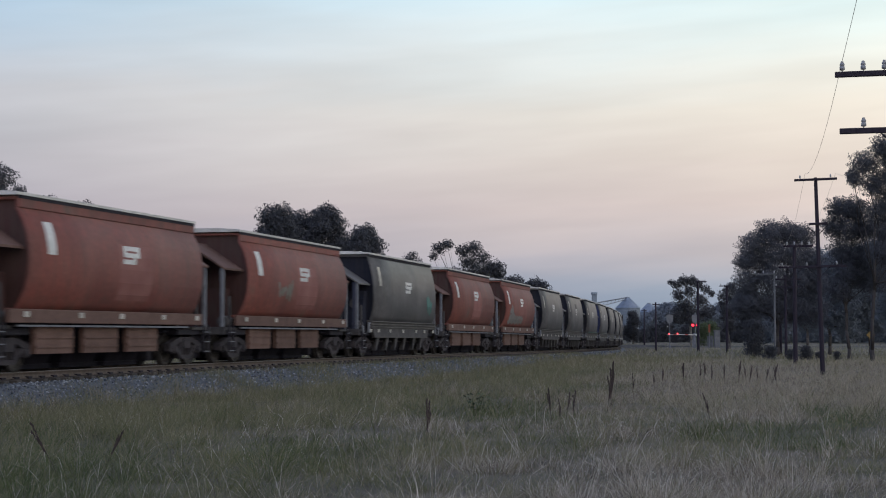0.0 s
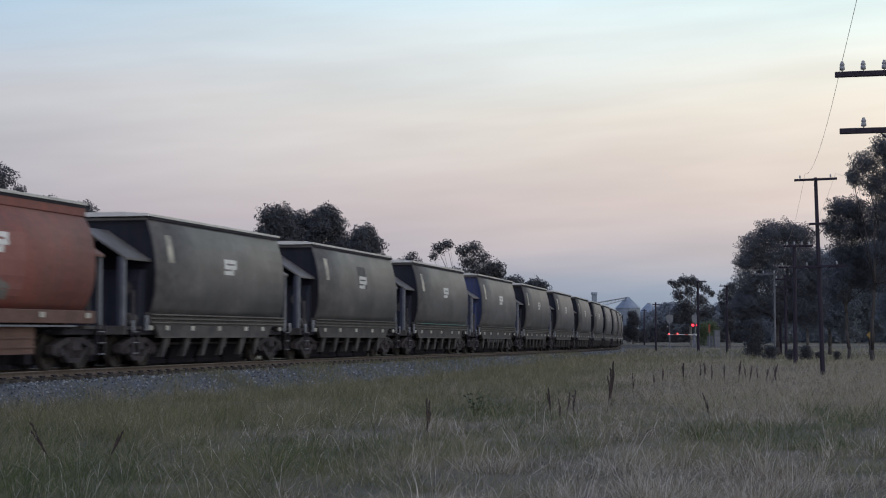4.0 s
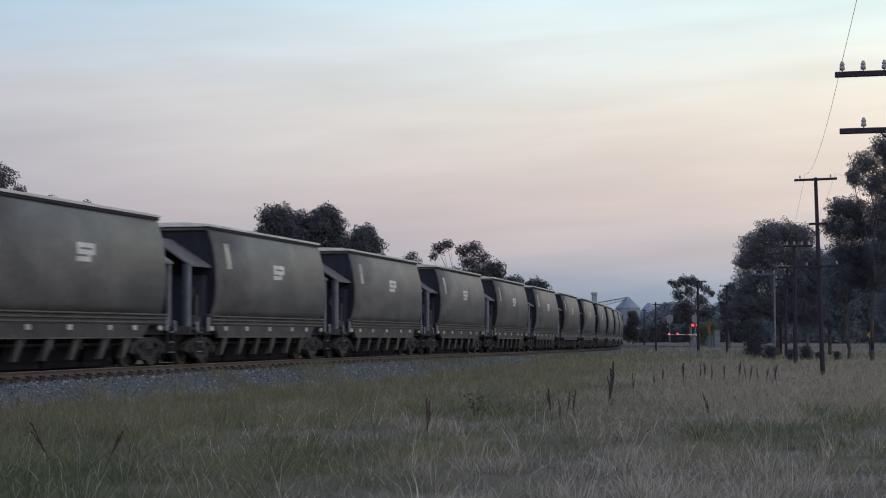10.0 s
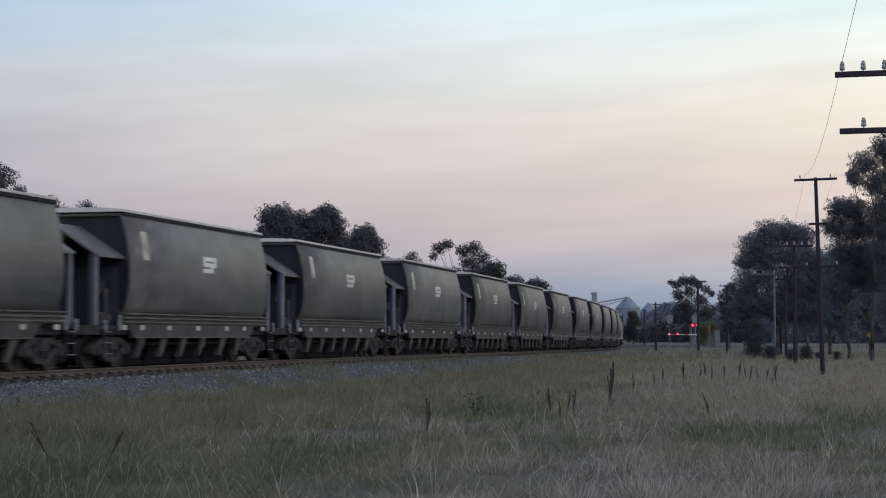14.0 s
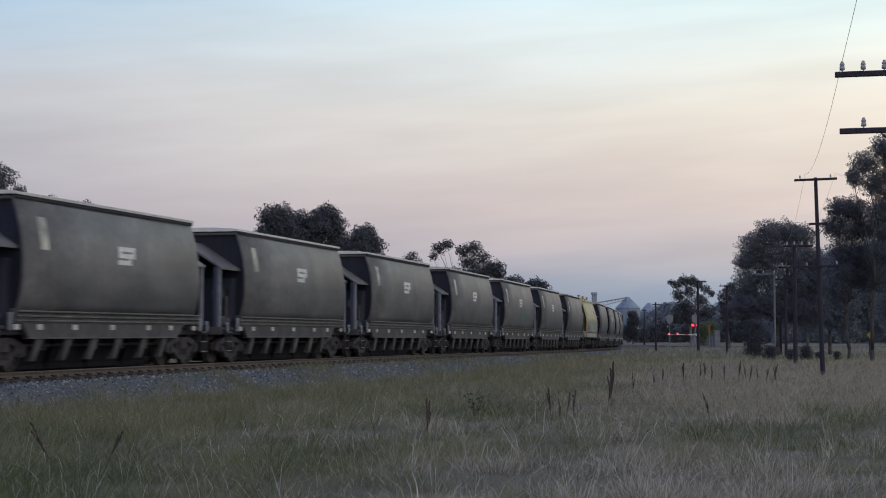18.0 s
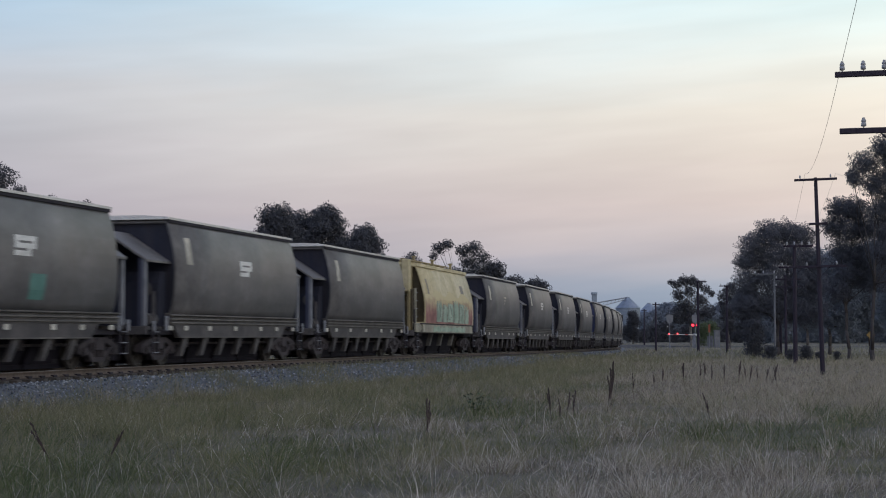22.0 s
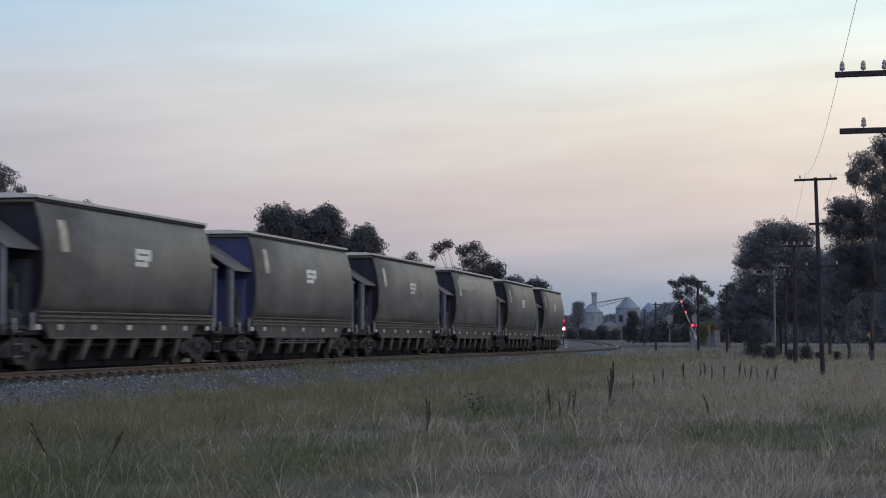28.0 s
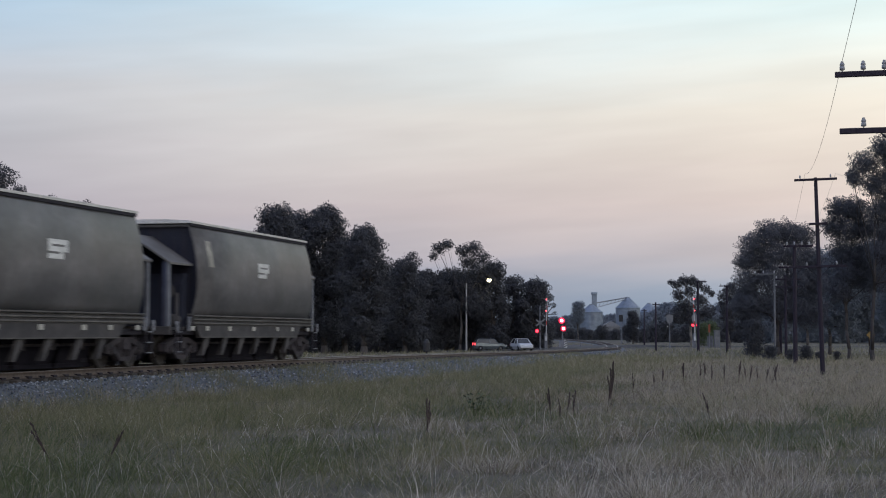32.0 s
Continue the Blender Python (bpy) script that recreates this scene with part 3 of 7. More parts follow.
def permanent_way():
    prof = [(-3.6, -1.6), (-2.7, -0.80), (-1.70, -0.29), (-1.32, -0.235), (-1.0, -0.27), (1.0, -0.27), (1.32, -0.235), (1.70, -0.29), (2.7, -0.80), (3.6, -1.6)]
    bed = sweep("ballast_bed", prof, S0, S1, 4.0, M["ballast"])
    thing("ballast_bed", "bank of crushed blue-grey stone under the railway track", "ballast", kind="structure", data=bed)
    # loose stones on the near shoulder
    rng = np.random.default_rng(4)
    n = 26000
    oct_v = np.array([(1, 0, 0), (-1, 0, 0), (0, 1, 0), (0, -1, 0), (0, 0, 1), (0, 0, -1)], dtype=np.float32)
    oct_f = np.array([(0, 2, 4), (2, 1, 4), (1, 3, 4), (3, 0, 4), (2, 0, 5), (1, 2, 5), (3, 1, 5), (0, 3, 5)])
    ss = 14 + 150 * rng.random(n) ** 1.8
    dd = -2.9 + 2.7 * rng.random(n)
    cen = np.zeros((n, 3))
    for i in range(n):
        c, a = track(ss[i])
        h = np.interp(dd[i], [-3.6, -2.7, -1.70, -1.32, -1.0, 1.0], [-1.6, -0.80, -0.29, -0.235, -0.27, -0.27])
        cen[i] = (c.x - dd[i] * math.cos(a), c.y + dd[i] * math.sin(a), c.z + h + 0.005)
    size = (0.016 + 0.024 * rng.random((n, 1, 1))) * (1 + ss[:, None, None] / 200)
    v = oct_v[None] * (0.6 + 0.6 * rng.random((n, 6, 1))) * size * np.array([1.2, 1.0, 0.8])
    th = rng.random(n) * 6.28
    x, y = v[..., 0].copy(), v[..., 1].copy()
    v[..., 0] = x * np.cos(th)[:, None] - y * np.sin(th)[:, None]
    v[..., 1] = x * np.sin(th)[:, None] + y * np.cos(th)[:, None]
    v += cen[:, None]
    f = (oct_f[None] + 6 * np.arange(n)[:, None, None]).reshape(-1, 3)
    me = raw_mesh("ballast_stones", v.reshape(-1, 3), np.zeros((0, 4), dtype=np.int32), f, M["stone"])
    thing("ballast_stones", "loose blue-grey crushed stones along the rail", "stones", kind="stuff", data=me)
    # two rails, timber sleepers and their clips
    way = thing("railway_track", "single railway track with rusty rails on weathered sleepers", "railway track", kind="structure")
    for side in (-0.7525, 0.7525):
        web = [(side - 0.07, -0.16), (side + 0.07, -0.16), (side + 0.07, -0.148), (side + 0.012, -0.13), (side + 0.012, -0.045), (side + 0.034, -0.036),
               (side + 0.034, -0.006), (side - 0.034, -0.006), (side - 0.034, -0.036), (side - 0.012, -0.045), (side - 0.012, -0.13), (side - 0.07, -0.148)]
        part("rail", sweep("rail", web, S0, S1, 3.0, M["railside"]), None, way)
        head = [(side - 0.030, -0.007), (side + 0.030, -0.007), (side + 0.028, 0.0), (side - 0.028, 0.0)]
        part("rail_head", sweep("rail_head", head, S0, S1, 3.0, M["railtop"]), None, way, "polished running surface")
    sl = mesh_of(box(B(), -1.25, 1.25, -0.12, 0.12, -0.36, -0.165, 0.012), "sleeper", M["sleeper"])
    # Oversized near-black clips also stand for the shaded gaps under the rail.
    clip = mesh_of(box(box(B(), -0.85, -0.655, -0.10, 0.10, -0.172, -0.112, 0.006), 0.655, 0.85, -0.10, 0.10, -0.172, -0.112, 0.006), "rail_clip", M["dark"])
    s, k = 16.0, 0
    while k < 290:
        c, a = track(s)
        mm = Matrix.Translation(c) @ Matrix.Rotation(-a, 4, "Z") @ pose(0, 0, 0, 0, 0, random.uniform(-0.6, 0.6))
        o = part("sleeper", sl, None, way, m=mm)
        part("rail_clip", clip, None, o)
        s += 0.65
        k += 1
    ends = [(S0, 16.0 - 0.65), (s, S1)]
    verts, quads = [], []
    cube = [(x, y, z) for x in (-1.25, 1.25) for y in (-0.12, 0.12) for z in (-0.36, -0.165)]
    cf = ((0, 1, 3, 2), (4, 6, 7, 5), (0, 4, 5, 1), (2, 3, 7, 6), (0, 2, 6, 4), (1, 5, 7, 3))
    for a0, a1 in ends:
        q = a0
        while q < a1:
            c, a = track(q)
            mm = Matrix.Translation(c) @ Matrix.Rotation(-a, 4, "Z")
            o = len(verts)
            verts += [tuple(mm @ Vector(v)) for v in cube]
            quads += [tuple(o + i for i in f) for f in cf]
            q += 0.65
    ob = part("far_sleepers", raw_mesh("far_sleepers", verts, quads, np.zeros((0, 3), dtype=np.int32), M["sleeper"]), None, way)
    ob["kind"] = "stuff"


ground()
permanent_way()


# ---------------------------------------------------------------- the grain train
LENGTH = 14.6          # over couplers
HALF = 5.66            # half the length of a hopper body
SETBACK = 0.6          # its leading end stands back from the platform
GREEN = ([1.40, 1.62, 1.90, 2.20, 2.55, 2.90, 3.25, 3.60, 3.92, 4.05], [1.30, 1.375, 1.435, 1.46, 1.465, 1.445, 1.40, 1.325, 1.225, 1.19])
RED = ([1.42, 1.62, 1.90, 2.20, 2.55, 2.90, 3.25, 3.55, 3.82, 4.05], [1.12, 1.25, 1.38, 1.455, 1.485, 1.47, 1.405, 1.30, 1.15, 1.15])
YELLOW = ([1.42, 1.62, 1.90, 2.20, 2.55, 2.90, 3.25, 3.60, 3.95, 4.03], [1.44, 1.45, 1.46, 1.455, 1.43, 1.36, 1.27, 1.16, 1.03, 1.00])


def width_at(sec, z):
    return float(np.interp(z, sec[0], sec[1]))


def barrel(sec, half):
    """The hopper body: bowed sides, end sheets set back behind a flange."""
    bm = B()
    ring = [(-y, z) for z, y in zip(*sec)] + [(y, z) for z, y in zip(sec[0][::-1], sec[1][::-1])]
    def inset(r, k):
        cz = 2.75
        return [(y * (1 - k / 1.4), cz + (z - cz) * (1 - k / 1.3)) for y, z in r]
    front = half - SETBACK
    rows = [(-front + 0.14, inset(ring, 0.07)), (-front, inset(ring, 0.055)), (-front, ring), (-half / 3, ring), (half / 3, ring), (half, ring),
            (half, inset(ring, 0.055)), (half - 0.14, inset(ring, 0.07))]
    vr = [[bm.verts.new((x, y, z)) for y, z in r] for x, r in rows]
    n = len(ring)
    for a, b in zip(vr, vr[1:]):
        for i in range(n):
            j = (i + 1) % n
            bm.faces.new((a[i], a[j], b[j], b[i]))
    bm.faces.new(vr[0][::-1])
    bm.faces.new(vr[-1])
    bmesh.ops.recalc_face_normals(bm, faces=bm.faces)
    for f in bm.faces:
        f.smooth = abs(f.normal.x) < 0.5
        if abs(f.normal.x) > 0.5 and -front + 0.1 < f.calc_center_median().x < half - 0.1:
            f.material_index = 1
    return bm


def skin(sec, x0, x1, z0, z1, slant=0.0, lift=0.006, nz=6, side=-1):
    """A painted patch that follows the bowed side."""
    bm = B()
    rows = []
    for z in [z0] + [q for q in sec[0] if z0 + 0.01 < q < z1 - 0.01] + [z1]:
        y = side * (width_at(sec, z) + lift)
        d = slant * (z - z0)
        rows.append((bm.verts.new((x0 + d, y, z)), bm.verts.new((x1 + d, y, z))))
    for a, b in zip(rows, rows[1:]):
        bm.faces.new((a[0], a[1], b[1], b[0]))
    return bm


def logo(sec, x, z, side=-1):
    """A plain emblem: three stacked slanted bars joined at their ends, the lowest one short."""
    def bar(x0, x1, z0, z1):
        return skin(sec, x + x0, x + x1, z + z0, z + z1, 0.25, 0.007, 2, side)
    return merged([bar(-0.52, 0.30, -0.235, -0.115), bar(-0.48, 0.56, -0.060, 0.06), bar(-0.46, 0.60, 0.115, 0.235),
                   bar(0.12, 0.31, -0.1145, -0.0605), bar(-0.46, -0.27, 0.0605, 0.1145), bar(0.40, 0.58, 0.0605, 0.1145)])


def merged(parts):
    """Several small meshes as one."""
    bm = B()
    for t in parts:
        me = bpy.data.meshes.new("piece")
        t.to_mesh(me)
        t.free()
        bm.from_mesh(me)
        bpy.data.meshes.remove(me)
    return bm


def scrawl(sec, pts, width, lift):
    """One sprayed stroke that runs through points (x, z) on the bowed side."""
    bm = B()
    rows = []
    for (x0, z0), (x1, z1) in zip(pts, pts[1:]):
        for k in range(4):
            x, z = x0 + (x1 - x0) * k / 4, z0 + (z1 - z0) * k / 4
            rows.append((x, z))
    rows.append(pts[-1])
    vs = []
    for k, (x, z) in enumerate(rows):
        q = width * (0.42 + 0.16 * math.sin(k * 2.3))
        y = -(width_at(sec, z) + lift)
        vs.append((bm.verts.new((x - q, y, z)), bm.verts.new((x + q, y, z))))
    for p, q in zip(vs, vs[1:]):
        bm.faces.new((p[0], p[1], q[1], q[0]))
    return bm


def tag(sec, x, z, w, h, seed):
    """An unreadable sprayed tag: one loose zigzag stroke."""
    rng = random.Random(seed)
    pts = [(x + w * k / 8 + rng.uniform(-0.05, 0.05), z + h * (rng.uniform(0, 0.3) if k % 2 else rng.uniform(0.6, 1.0))) for k in range(9)]
    return scrawl(sec, pts, 0.15 * w, 0.007)


def wheelset_mesh():
    bm = B()
    for s in (-1, 1):
        prof = [(0.10, 0.62), (0.20, 0.665), (0.22, 0.68), (0.40, 0.685), (0.488, 0.680), (0.486, 0.712), (0.462, 0.718), (0.455, 0.815), (0.40, 0.812), (0.38, 0.77), (0.17, 0.74), (0.15, 0.80), (0.08, 0.82)]
        lathe(bm, prof, 20, pose(0, 0, 0, 90 if s < 0 else -90, 0, 0))
        for q in range(4):
            a = q * math.pi / 2 + 0.4
            tube(bm, (0.27 * math.cos(a), s * 0.735, 0.27 * math.sin(a)), (0.27 * math.cos(a), s * 0.775, 0.27 * math.sin(a)), 0.045, seg=6)
    tube(bm, (0, -0.70, 0), (0, 0.70, 0), 0.085, seg=10)
    bmesh.ops.recalc_face_normals(bm, faces=bm.faces)
    return mesh_of(bm, "wheelset", M["wheel"])


def side_frame_mesh():
    """Cast side frame of a three-piece bogie with its springs and axle boxes."""
    bm = B()
    top = [(-1.18, 0.40), (-1.18, 0.60), (-0.86, 0.70), (-0.45, 0.80), (0.45, 0.80), (0.86, 0.70), (1.18, 0.60), (1.18, 0.40), (1.04, 0.36), (0.98, 0.50), (0.78, 0.54),
           (0.44, 0.66), (-0.44, 0.66), (-0.78, 0.54), (-0.98, 0.50), (-1.04, 0.36)]
    prism(bm, top, -0.10, 0.10)
    low = [(-0.80, 0.54), (-0.36, 0.18), (0.36, 0.18), (0.80, 0.54), (0.64, 0.56), (0.30, 0.29), (-0.30, 0.29), (-0.64, 0.56)]
    prism(bm, low, -0.10, 0.10)
    for x in (-0.34, 0.34):
        box(bm, x - 0.05, x + 0.05, -0.095, 0.095, 0.28, 0.68)
    for x in (-0.18, 0.0, 0.18):
        for k in range(5):
            z = 0.30 + k * 0.055
            tube(bm, (x, 0.0, z), (x, 0.0, z + 0.03), 0.075, seg=8)
        tube(bm, (x, 0.0, 0.28), (x, 0.0, 0.58), 0.055, seg=6)
    for x in (-0.875, 0.875):
        box(bm, x - 0.15, x + 0.15, -0.13, 0.09, 0.33, 0.53, 0.03)
        tube(bm, (x, -0.17, 0.45), (x, -0.05, 0.45), 0.10, seg=10)
    return mesh_of(bm, "side_frame", M["bogie"])


def bolster_mesh():
    bm = B()
    prism(bm, [(-0.22, 0.48), (0.22, 0.48), (0.24, 0.68), (0.16, 0.78), (-0.16, 0.78), (-0.24, 0.68)], -1.12, 1.12)
    tube(bm, (0, 0, 0.78), (0, 0, 0.92), 0.18, seg=12)
    for x in (-0.45, 0.45):
        box(bm, x - 0.06, x + 0.06, -0.80, 0.80, 0.36, 0.46, 0.01)
        for y in (-0.75, 0.75):
            box(bm, x * 0.92 - 0.05, x * 0.92 + 0.05, y - 0.05, y + 0.05, 0.30, 0.60, 0.01)
    return mesh_of(bm, "bogie", M["bogie"])


WHEELSET, SIDE_FRAME, BOLSTER = wheelset_mesh(), side_frame_mesh(), bolster_mesh()
BOGIE_X = 5.35


def coupler_mesh():
    bm = B()
    box(bm, 5.9, 7.05, -0.11, 0.11, 0.80, 1.0, 0.02)
    prism(bm, [(6.98, 0.74), (7.28, 0.76), (7.30, 1.0), (7.20, 1.08), (6.98, 1.06)], -0.17, 0.16)
    tube(bm, (7.0, 0.25, 0.62), (7.28, 0.20, 0.50), 0.035, seg=6)
    tube(bm, (6.4, 0.30, 0.80), (7.0, 0.25, 0.62), 0.035, seg=6)
    return mesh_of(bm, "coupler", M["bogie"])


def canopy_mesh(material):
    """A ridged cover over the end platform, sloping to both sides."""
    bm = B()
    x0, x1 = HALF - 0.70, HALF + 1.0
    for s in (-1, 1):
        pts = [(0.0, 3.72), (1.26, 2.90), (1.26, 2.84), (0.0, 3.65)]
        a = [bm.verts.new((x0, s * y, z)) for y, z in pts]
        b = [bm.verts.new((x1, s * y, z)) for y, z in pts]
        bm.faces.new(a)
        bm.faces.new(b)
        for i in range(4):
            j = (i + 1) % 4
            bm.faces.new((a[i], a[j], b[j], b[i]))
    bmesh.ops.recalc_face_normals(bm, faces=bm.faces)
    return mesh_of(bm, "end_canopy", material)


def ladder_mesh():
    """Corner steps with pale worn treads."""
    bm = B()
    for x in (-0.19, 0.19):
        box(bm, x - 0.02, x + 0.02, -0.02, 0.02, 0.34, 1.16)
    return mesh_of(bm, "step_frame", M["dark"])


def rung_mesh():
    return mesh_of(box(B(), -0.18, 0.18, -0.045, 0.045, -0.012, 0.012), "step", M["post"])


def brake_mesh():
    bm = B()
    tube(bm, (-0.30, 0, 0), (0.22, 0, 0), 0.17, seg=14)
    tube(bm, (0.22, 0, 0), (0.34, 0, 0), 0.10, seg=10)
    tube(bm, (0.34, 0, 0), (0.75, 0, 0), 0.03, seg=6)
    box(bm, -0.2, 0.1, -0.12, 0.12, -0.34, -0.2, 0.02)
    return mesh_of(bm, "brake_cylinder", M["sill"], False)


def end_gear_mesh():
    """Draft gear box, hoses and levers over the bogie, with two added slabs below."""
    bm = B()
    box(bm, 4.3, 6.6, -0.55, 0.55, 0.60, 1.0, 0.02)
    box(bm, 4.5, 6.2, -1.18, 1.18, 0.86, 1.02, 0.02)
    tube(bm, (6.7, -0.5, 0.95), (7.15, -0.45, 0.5), 0.03, seg=6)
    tube(bm, (6.6, -1.2, 0.93), (6.95, -0.2, 1.0), 0.02, seg=5)
    tube(bm, (4.2, -0.85, 0.95), (6.4, -0.85, 0.95), 0.035, seg=6)
    box(bm, 5.9, 6.25, -1.0, -0.7, 0.62, 0.9, 0.02)
    # Dark slabs added under the ends to close a bright gap.
    box(bm, 3.75, 4.45, -0.6, 0.6, 0.14, 0.62, 0.03)
    box(bm, 6.15, 6.75, -0.35, 0.35, 0.16, 0.66, 0.03)
    tube(bm, (4.1, -0.62, 0.34), (6.5, -0.40, 0.30), 0.03, seg=6)
    return mesh_of(bm, "end_gear", M["dark"])


END_GEAR = end_gear_mesh()
COUPLER, LADDER, RUNG, BRAKE = coupler_mesh(), ladder_mesh(), rung_mesh(), brake_mesh()
SILL_X = 5.85


def running_gear(w):
    for bx in (-BOGIE_X, BOGIE_X):
        bo = part("bogie", BOLSTER, None, w, m=pose(bx, 0, 0))
        for s in (-1, 1):
            part("side_frame", SIDE_FRAME, None, bo, m=pose(0, s * 0.99, 0, 0, 0, 0 if s < 0 else 180))
        for ax in (-0.875, 0.875):
            part("wheelset", WHEELSET, None, bo, m=pose(ax, 0, 0.457))
    part("coupler", COUPLER, None, w)
    part("coupler", COUPLER, None, w, m=pose(0, 0, 0, 0, 0, 180))
    for ex in (-1, 1):
        for s in (-1, 1):
            la = part("step_frame", LADDER, None, w, m=pose(ex * 6.25, s * 1.36, 0))
            for z in (0.38, 0.66, 0.94):
                part("step", RUNG, None, la, m=pose(0, 0, z))


def chutes(w, material, xs, half, top=1.42, bottom=0.32):
    """Discharge hoppers under the body."""
    bm = B()
    a = [bm.verts.new((x, y, top)) for x, y in ((-half, -1.0), (half, -1.0), (half, 1.0), (-half, 1.0))]
    b = [bm.verts.new((x, y, bottom)) for x, y in ((-half * 0.86, -0.55), (half * 0.86, -0.55), (half * 0.86, 0.55), (-half * 0.86, 0.55))]
    for i in range(4):
        j = (i + 1) % 4
        bm.faces.new((a[i], a[j], b[j], b[i]))
    bm.faces.new(b[::-1])
    bm.faces.new(a)
    box(bm, -half * 0.95, half * 0.95, -0.6, 0.6, bottom - 0.09, bottom + 0.03, 0.01)
    bmesh.ops.recalc_face_normals(bm, faces=bm.faces)
    me = mesh_of(bm, "discharge_hopper", material)
    for x in xs:
        part("discharge_hopper", me, None, w, m=pose(x, 0, 0))


def ends(w, end_mat, post_mat, can_mat):
    can = canopy_mesh(can_mat) if can_mat else None
    tall = mesh_of(box(B(), HALF + 0.84, HALF + 0.96, -1.22, -1.12, 1.1, 2.90, 0.008), "canopy_post", post_mat)
    mid = mesh_of(box(B(), HALF + 0.22, HALF + 0.30, -1.20, -1.12, 1.1, 2.05, 0.008), "end_post", M["sill"])
    deck = B()
    box(deck, HALF - 0.2, 6.62, -1.25, 1.25, 1.0, 1.09, 0.01)
    box(deck, 6.60, 6.72, -1.30, 1.30, 0.86, 1.10, 0.015)
    box(deck, HALF - 0.3, 6.6, -0.30, 0.30, 0.78, 1.0)
    deck = mesh_of(deck, "end_platform", M["sill"])
    slope = B()
    prism(slope, [(HALF - 0.6, 1.1), (HALF - 0.3, 1.1), (HALF - 0.12, 2.3), (HALF - 0.45, 2.3)], -0.9, 0.9)
    slope = mesh_of(slope, "end_brace", end_mat)
    for r in (0, 180):
        mm = pose(0, 0, 0, 0, 0, r)
        if can:
            part("end_canopy", can, None, w, m=mm)
        part("canopy_post", tall, None, w, m=mm)
        part("canopy_post", tall, None, w, m=mm @ pose(0, 2.34, 0))
        part("end_post", mid, None, w, m=mm)
        part("end_post", mid, None, w, m=mm @ pose(0, 2.32, 0))
        part("end_platform", deck, None, w, m=mm)
        part("end_brace", slope, None, w, m=mm)
    part("end_gear", END_GEAR, None, w)
    part("end_gear", END_GEAR, None, w, m=pose(0, 0, 0, 0, 0, 180))
    part("brake_cylinder", BRAKE, None, w, "dusty brake cylinder", m=pose(-HALF - 0.15, -1.0, 1.28))


def roof(w, sec, lip_mat):
    bm = B()
    y = sec[1][-1] + 0.07
    prof = [(-y, 4.085), (-y, 4.15), (-0.5, 4.21), (0.5, 4.21), (y, 4.15), (y, 4.085)]
    a = [bm.verts.new((-HALF + SETBACK - 0.10, p, z)) for p, z in prof]
    b = [bm.verts.new((HALF + 0.06, p, z)) for p, z in prof]
    bm.faces.new(a)
    bm.faces.new(b[::-1])
    for i in range(len(prof)):
        j = (i + 1) % len(prof)
        bm.faces.new((a[j], a[i], b[i], b[j]))
    bmesh.ops.recalc_face_normals(bm, faces=bm.faces)
    part("roof", bm, lip_mat, w, "pale galvanised roof edge")
    hatch = B()
    box(hatch, -0.55, 0.55, -0.35, 0.35, 4.205, 4.27, 0.02)
    tube(hatch, (-0.2, -0.36, 4.27), (0.2, -0.36, 4.27), 0.03, seg=6)
    me = mesh_of(hatch, "roof_hatch", lip_mat)
    for x in (-3.3, 0.0, 3.3):
        part("roof_hatch", me, None, w, m=pose(x, -0.05, 0))
    bead = mesh_of(box(B(), -HALF + SETBACK - 0.03, HALF + 0.03, -y + 0.02, -y + 0.06, 4.005, 4.09), "roof_bead", M["dark"])
    part("roof_bead", bead, None, w)
    part("roof_bead", bead, None, w, m=pose(0, 0, 0, 0, 0, 180))


def body_part(w, sec, side_mat, end_mat):
    me = mesh_of(barrel(sec, HALF), "hopper_body", side_mat)
    me.materials.append(end_mat)
    return part("hopper_body", me, None, w)


def plain_sill(w, mat_sill, z0, z1, y):
    me = B()
    box(me, -SILL_X, SILL_X, -y, -y + 0.12, z0, z1, 0.012)
    me = mesh_of(me, "side_sill", mat_sill)
    part("side_sill", me, None, w)
    part("side_sill", me, None, w, m=pose(0, 0, 0, 0, 0, 180))
    part("centre_sill", box(B(), -6.0, 6.0, -0.28, 0.28, 0.72, 1.12), M["dark"], w)


REFL = mesh_of(box(B(), -0.12, 0.12, -0.008, 0.008, -0.065, 0.065, 0.004), "reflector", M["reflector"])


